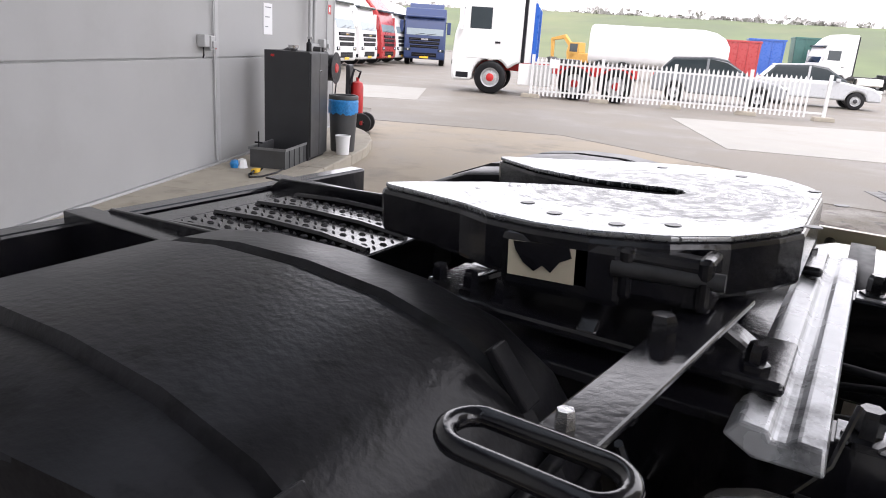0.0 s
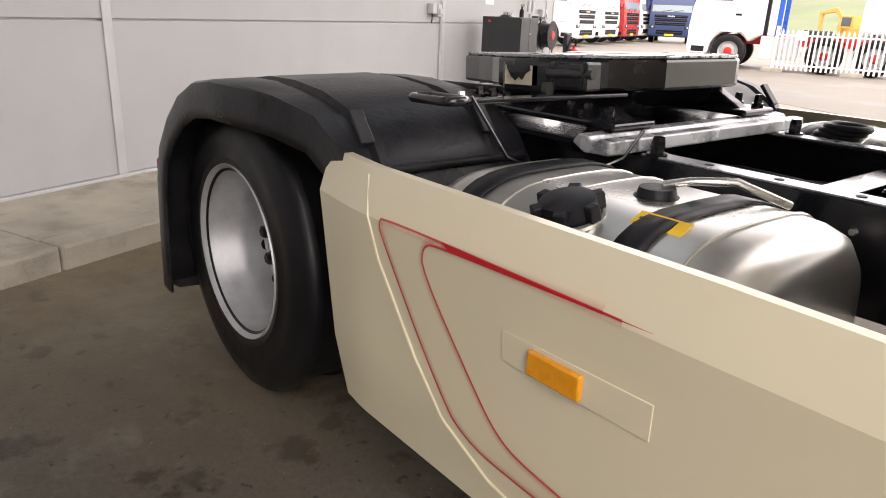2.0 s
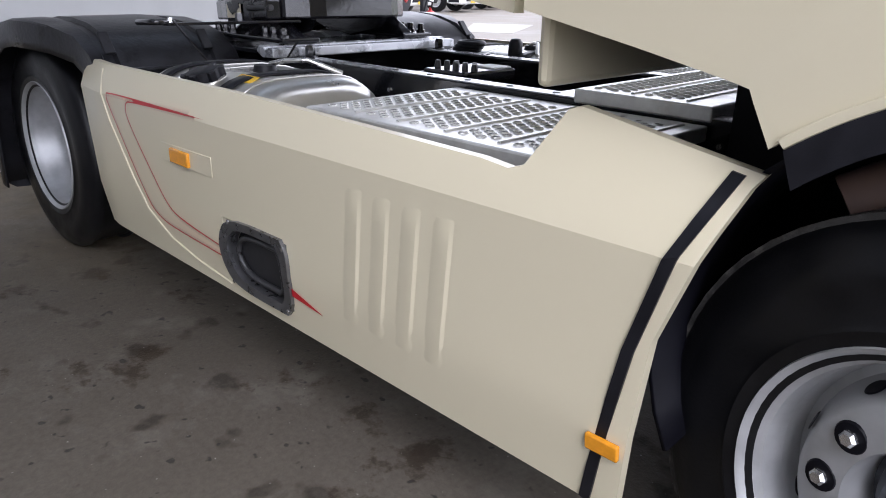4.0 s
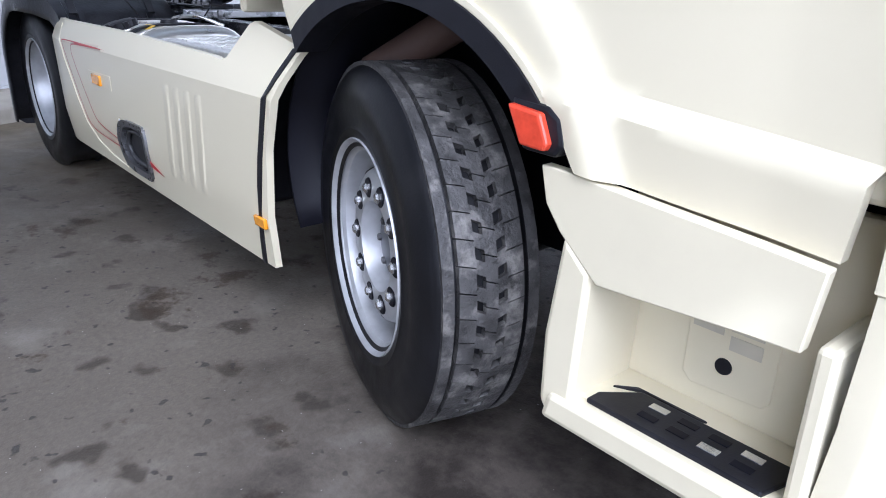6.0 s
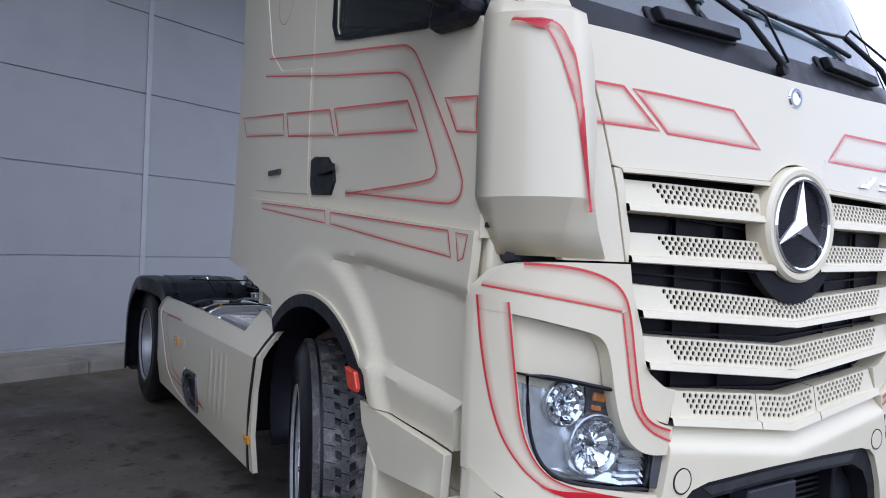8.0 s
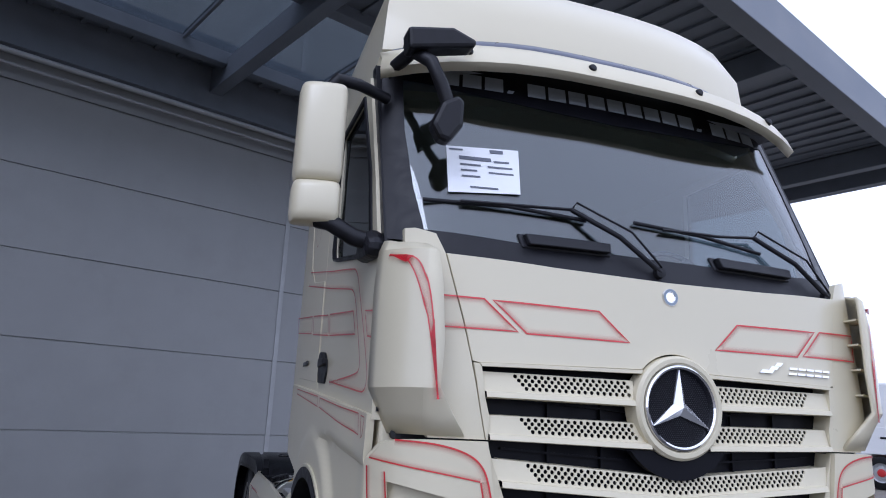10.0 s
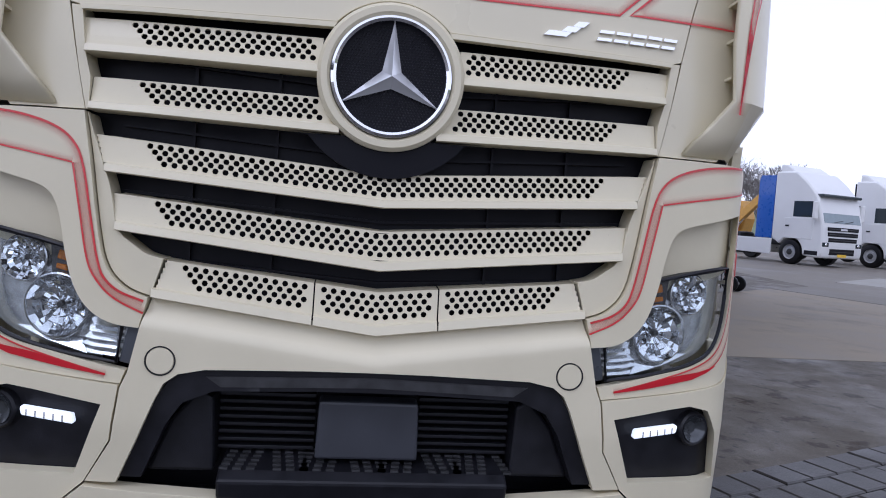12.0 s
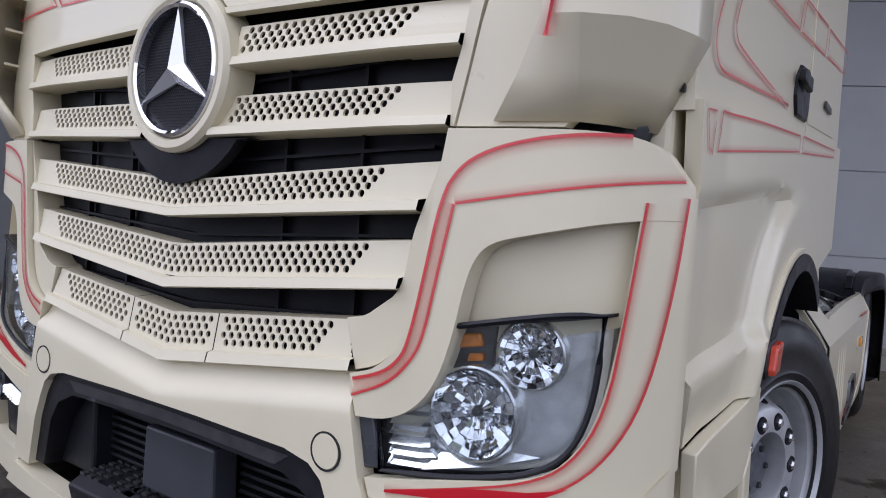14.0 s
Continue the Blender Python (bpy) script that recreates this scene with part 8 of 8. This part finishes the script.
def make_fence():
    root = new("fence")
    root.matrix_world = pose(-11.9, 18.8, 0, 0, 0, 18.1) @ Matrix.Diagonal((1, 1, 1.07, 1))
    tagged(root, "white steel palisade fence panels on concrete feet", "fence", "")
    n, L = 4, 2.09
    pale_me = None
    for i in range(n + 1):
        s = i * L
        box("post", (s - 0.045, -0.03, 0.0), (s + 0.045, 0.05, 1.20), galv, root, bevel=0.006)
        prism("concrete_foot", [(s - 0.30, -0.01), (s + 0.30, -0.01), (s + 0.27, 0.11), (s - 0.27, 0.11)], "y", -0.13, 0.15, kerb_concrete, root, "concrete foot", bevel=0.02)
    for i in range(n):
        a, b = i * L, (i + 1) * L
        for h in (0.20, 0.98):
            z0, z1 = h, h
            prism("rail", [(a + 0.045, z0 - 0.025), (b - 0.045, z1 - 0.025), (b - 0.045, z1 + 0.025), (a + 0.045, z0 + 0.025)], "y", 0.0, 0.03, galv, root, bevel=0.003)
        for k in range(15):
            if i == 3 and k > 11:
                continue
            s = a + 0.14 + k * (L - 0.28) / 14
            if pale_me is None:
                w = 0.028
                first = prism("pale", [(-w, 0), (w, 0), (w, 1.00), (0, 1.07), (-w, 1.00)], "y", -0.028, -0.002, galv, root, bevel=0)
                pale_me = first.data
            else:
                first = new("pale", pale_me)
                first.parent = root
            first.location = (s, 0, 0.07)
    sg = new("sign_plate")
    sg.parent = root
    box("plate", (0.52, -0.036, 0.86), (0.78, -0.03, 1.10), white_sheet, sg, "white plate", bevel=0.001)


make_fence()


def make_car(x, y, heading, paint, label):
    root = new("car")
    root.matrix_world = pose(x, y, 0.004, 0, 0, heading)
    tagged(root, label, "car", "cars behind the fence")
    low = [(-2.15, 0.35), (-2.2, 0.75), (-2.05, 0.98), (0.75, 1.0), (1.9, 0.82), (2.2, 0.62), (2.2, 0.32)] + arc(1.35, 0.32, 0.36, 0, 180, 8) + arc(-1.35, 0.32, 0.36, 0, 180, 8)
    prism("body", low, "y", -0.88, 0.88, paint, root, bevel=0.06, smooth=30)
    cab = [(-2.0, 0.97), (-1.55, 1.46), (-0.3, 1.54), (0.25, 1.46), (1.05, 0.97)]
    prism("cabin", cab, "y", -0.74, 0.74, far_glass, root, "dark windows", bevel=0.06, smooth=30)
    prism("roof", [(-1.6, 1.45), (-1.5, 1.5), (-0.3, 1.575), (0.25, 1.5), (0.3, 1.44), (-0.3, 1.52)], "y", -0.73, 0.73, paint, root, bevel=0.01)
    for s in (-1, 1):
        for xx in (1.35, -1.35):
            far_wheel(root, xx, s * 0.86, s, 0.32)
        box("headlight", (2.02, s * 0.5, 0.66), (2.19, s * 0.84, 0.76), white_sheet, root, bevel=0.02)
        box("tail_light", (-2.2, s * 0.55, 0.78), (-2.1, s * 0.86, 0.92), red_lens, root, bevel=0.02)
        box("side_mirror", (0.55, s * 0.84, 0.98), (0.7, s * 1.0, 1.1), paint, root, bevel=0.02)
        boxes("pillar", [((-0.42, s * 0.735, 0.98), (-0.34, s * 0.75, 1.5))], paint, root)


make_car(-7.7, 25.0, 14.0, car_grey, "grey estate car parked behind the fence")
make_car(-5.0, 30.0, 14.0, mat("silver_car_paint", (0.45, 0.46, 0.47), 0.3, var=0.04, coat=0.3), "silver car parked behind the fence")


def make_tanker():
    root = new("tank_trailer")
    root.matrix_world = pose(-14.6, 41.5, 0.0, 0, 0, 13)
    tagged(root, "white tank trailer with a rounded barrel", "trailer", "")
    sec = [(1.2 * math.copysign(abs(math.cos(a)) ** 0.5, math.cos(a)), 1.9 + 1.15 * math.copysign(abs(math.sin(a)) ** 0.5, math.sin(a))) for a in [2 * math.pi * i / 24 for i in range(24)]]
    v, f = [], []
    ends = ((-3.7, 0.8), (-3.65, 0.95), (-3.5, 1.0), (2.6, 1.0), (3.3, 0.92), (3.8, 0.76), (4.1, 0.5))
    for xx, k in ends:
        v += [(xx, y * k, 1.85 + (z - 1.85) * k - (1 - k) * 0.5) for y, z in sec]
    for i in range(len(ends) - 1):
        f += [(i * 24 + j, i * 24 + (j + 1) % 24, (i + 1) * 24 + (j + 1) % 24, (i + 1) * 24 + j) for j in range(24)]
    f += [tuple(range(24)), tuple(range(len(v) - 24, len(v)))]
    link_mesh("barrel", v, f, white_paint, root, smooth=40)
    box("frame", (-3.6, -0.5, 0.6), (3.4, 0.5, 0.85), dark_steel, root)
    for s in (-1, 1):
        for xx in (-2.9, -1.6):
            far_wheel(root, xx, s * 1.2, s)
        box("leg", (3.0, s * 0.5 - 0.06, 0.0), (3.12, s * 0.5 + 0.06, 0.7), dark_steel, root)
    for xx in (-2, 0.5):
        lathe("hatch", [(0.0, 0.12), (0.25, 0.12), (0.28, 0.0)], Matrix.Translation((xx, 0, 2.94)), dark_steel, root, "", 16)


make_tanker()


def make_container(name, label, cat, x, y, heading, w, l, h, material):
    root = new(name)
    root.matrix_world = pose(x, y, 0.0, 0, 0, heading)
    tagged(root, label, cat, "")
    prism("body", [(-l / 2, 0.55), (l / 2, 0.55), (l / 2 + 0.1, h), (-l / 2 - 0.1, h)], "y", -w / 2, w / 2, material, root, bevel=0.03)
    n = int(l / 0.6)
    for k in range(n + 1):
        xx = -l / 2 + k * l / n
        box("rib", (xx - 0.05, -w / 2 - 0.05, 0.6), (xx + 0.05, -w / 2, h - 0.05), material, root, bevel=0.01)
    box("rim", (-l / 2 - 0.14, -w / 2 - 0.06, h - 0.12), (l / 2 + 0.14, w / 2 + 0.06, h), material, root, bevel=0.01)
    box("skid", (-l / 2 + 0.2, -w / 2 + 0.2, 0.0), (l / 2 - 0.2, w / 2 - 0.2, 0.55), dark_steel, root)


make_container("tipper_body", "red tipper body standing in the yard", "tipper", -13.0, 48.0, 16, 2.4, 6.0, 2.75, red_paint)
make_container("skip", "blue steel skip in the yard", "skip", -10.5, 55.0, 14, 2.2, 2.2, 3.1, bright_blue)
make_container("skip", "dark green steel skip in the yard", "skip", -7.6, 57.0, 14, 2.2, 2.6, 3.4, green_paint)


def make_excavator(x, y, heading, k=1.0):
    root = new("excavator")
    root.matrix_world = pose(x, y, 0.0, 0, 0, heading) @ Matrix.Diagonal((k, k, k, 1))
    tagged(root, "yellow tracked excavator parked in the yard", "excavator", "excavators")
    for s in (-1, 1):
        prism("track", [(-1.7, 0.15), (-1.5, 0.0), (1.5, 0.0), (1.7, 0.15), (1.8, 0.45), (1.55, 0.75), (-1.55, 0.75), (-1.8, 0.45)], "y", s * 0.8, s * 1.3, rubber, root, bevel=0.04)
    box("house", (-1.9, -1.2, 0.95), (0.9, 1.2, 1.9), excav_yellow, root, bevel=0.12)
    box("slew_ring", (-0.7, -0.7, 0.5), (0.7, 0.7, 0.95), dark_steel, root)
    c = prism("cab", [(-0.5, 1.9), (1.1, 1.0), (1.3, 1.9), (1.0, 2.9), (-0.4, 2.9)], "y", 0.25, 1.2, excav_yellow, root, bevel=0.06)
    box("cab_window", (-0.2, 1.19, 1.95), (0.85, 1.215, 2.75), far_glass, c, bevel=0.02)
    prism("boom", [(0.6, 1.6), (0.9, 1.3), (2.9, 3.2), (4.6, 3.0), (4.7, 3.25), (2.8, 3.65)], "y", -0.35, 0.0, excav_yellow, root, bevel=0.03)
    prism("arm", [(4.4, 3.3), (4.8, 3.2), (4.6, 1.2), (4.35, 1.2)], "y", -0.3, -0.05, excav_yellow, root, bevel=0.02)
    prism("bucket", [(4.3, 1.3), (4.8, 1.2), (4.7, 0.5), (4.1, 0.15), (3.7, 0.4), (4.0, 1.0)], "y", -0.7, 0.35, dark_steel, root, bevel=0.03)
    tube("ram", [(1.0, -0.17, 1.3), (2.2, -0.17, 2.9)], 0.07, steel, root)


make_excavator(-34.5, 21, 25)
make_excavator(-21.8, 49.0, 160, 0.7)


# ---- distance: bank, bushes, bare trees, lamp post ----
def make_bank():
    random.seed(11)
    v, f = [], []
    n = 60
    for i in range(n + 1):
        x = -330 + 10.0 * i
        y0 = 190 + 0.05 * abs(x + 60)
        top = 11.2 + 0.6 * math.sin(i * 0.35) + random.uniform(-0.25, 0.25)
        v += [(x, y0 - 85, -0.5), (x, y0 - 50, 3.0), (x, y0, top), (x, y0 + 40, top), (x, y0 + 60, -0.5)]
    for i in range(n):
        f += [(i * 5 + j, i * 5 + j + 1, i * 5 + j + 6, i * 5 + j + 5) for j in range(4)]
    tagged(link_mesh("grass_bank", v, f, grass_mat, smooth="all"), "green grass bank behind the yard", "bank", kind="structure")
    bv, bf = [], []
    for i in range(420):
        x = random.uniform(-320, 260)
        h = random.choice((0.5, 0.6, 0.7, 0.8, 1.8)) * random.uniform(0.7, 1.2)
        for _ in range(14):
            cx, cy, cz = x + random.gauss(0, h), 190 + 0.05 * abs(x + 60) + random.uniform(0, 6), 10.9 + random.uniform(0, h) ** 1.0
            s = random.uniform(0.5, 1.1)
            k = len(bv)
            bv += [(cx + random.uniform(-s, s), cy + random.uniform(-s, s), cz + random.uniform(-s, s)) for _ in range(4)]
            bf += [(k, k + 1, k + 2), (k, k + 1, k + 3), (k, k + 2, k + 3), (k + 1, k + 2, k + 3)]
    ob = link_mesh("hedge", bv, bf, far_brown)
    tagged(ob, "bare brown hedge along the top of the bank", "hedge", kind="stuff")


make_bank()


def tree_mesh(seed):
    random.seed(seed)
    v, f = [], []

    def limb(p, d, length, r, depth):
        q = p + d * length
        s = d.orthogonal().normalized()
        u = d.cross(s)
        k = len(v)
        r1 = r * 0.62
        for c, rr in ((p, r), (q, r1)):
            v.extend([c + rr * (math.cos(2.0944 * i) * s + math.sin(2.0944 * i) * u) for i in range(3)])
        f.extend([(k + i, k + (i + 1) % 3, k + 3 + (i + 1) % 3, k + 3 + i) for i in range(3)])
        if depth == 0:
            return
        for i in range(3 if depth > 4 else 2 + (random.random() < 0.55)):
            side = s * math.cos(random.uniform(0, 6.28)) + u * math.sin(random.uniform(0, 6.28))
            nd = (d + side * random.uniform(0.3, 0.75) + Vector((0, 0, 0.16))).normalized()
            start = p.lerp(q, random.uniform(0.55, 1.0))
            limb(start, nd, length * random.uniform(0.62, 0.86), max(0.012, r1 * 0.85), depth - 1)
    limb(Vector((0, 0, 0)), Vector((0.03, 0.02, 1)).normalized(), 3.0, 0.19, 7)
    return v, f


def make_trees():
    meshes = []
    for i, s in enumerate((4, 19, 33)):
        v, f = tree_mesh(s)
        top = max(p.z for p in v)
        me = bpy.data.meshes.new("bare_tree")
        me.from_pydata([tuple(p * (13.0 / top)) for p in v], [], f)
        me.materials.append(bark)
        meshes.append(me)
    random.seed(8)
    for i in range(34):
        x, y = -86 - 14 * random.random() - (i % 3) * 7, 20 + i * 1.9
        if i > 26:
            x, y = random.uniform(-112, -95), random.uniform(80, 120)
        ob = new("bare_tree", meshes[i % 3])
        s = random.uniform(0.8, 1.15)
        ob.matrix_world = pose(x, y, -0.1, 0, 0, random.uniform(0, 360)) @ Matrix.Diagonal((s * 1.15, s * 1.15, s, 1))
        tagged(ob, "bare leafless tree with fine grey-brown twigs", "tree", "bare trees")


make_trees()
post = new("street_lamp")
post.matrix_world = pose(-48.3, 51.3, 0.0, 0, 0, 0)
tagged(post, "tall grey lamp post in the yard", "street lamp", "")
lathe("pole", [(0.0, 0.0), (0.13, 0.0), (0.10, 7.0), (0.06, 14.3), (0.0, 14.3)], Matrix.Identity(4), trim_grey, post, "", 14)
for s in (-1, 1):
    tube("arm", [(0, 0, 14.25), (0, s * 0.9, 14.45)], 0.035, trim_grey, post)
    box("lamp_head", (-0.14, s * 0.8, 14.38), (0.14, s * 1.5, 14.52), trim_grey, post, bevel=0.04)


# ---- block paving in front of the wash bay ----
def make_pavers():
    root = new("pavement_blocks")
    root.matrix_world = WALL
    tagged(root, "dark wet block paving in running bond", "pavement", kind="structure")
    size, gap = 0.205, 0.007
    one = bpy.data.meshes.new("paver")
    v, f = [], []
    h = size / 2 - gap / 2
    v = [(-h, -h, -0.04), (h, -h, -0.04), (h, h, -0.04), (-h, h, -0.04), (-h, -h, 0.0), (h, -h, 0.0), (h, h, 0.0), (-h, h, 0.0)]
    k = h - 0.009
    v += [(-k, -k, 0.007), (k, -k, 0.007), (k, k, 0.007), (-k, k, 0.007)]
    f = [(0, 1, 5, 4), (1, 2, 6, 5), (2, 3, 7, 6), (3, 0, 4, 7), (4, 5, 9, 8), (5, 6, 10, 9), (6, 7, 11, 10), (7, 4, 8, 11), (8, 9, 10, 11)]
    one.from_pydata(v, [], f)
    one.materials.append(paver_wet)
    random.seed(21)
    rv, rf = [], []
    for i in range(26):
        for j in range(57):
            vv, uu = 7.35 + size * (i + 0.5), -5.0 + size * (j + 0.5 * (i % 2))
            w = WALL @ Vector((vv, uu, 0))
            z = 0.007 + random.uniform(-0.002, 0.002)
            tx, ty = random.uniform(-0.5, 0.5), random.uniform(-0.5, 0.5)
            m = pose(vv, uu, z, tx, ty, 0)
            if i < 12 and 1.5 < uu < 6.7:
                ob = new("paver", one)
                ob.parent = root
                ob.matrix_local = m
            else:
                q = len(rv)
                rv += [m @ Vector(p) for p in v]
                rf += [tuple(q + c for c in face) for face in f]
    tagged(link_mesh("paver_field", rv, rf, paver_wet, root), kind="stuff")


paver_wet = mat("wet_paving_block", (0.040, 0.036, 0.033), 0.42, var=0.35, scale=3, bump=0.25, bscale=110, dirt=(0.03, 0.028, 0.027), dscale=2.5, damt=0.6)
make_pavers()
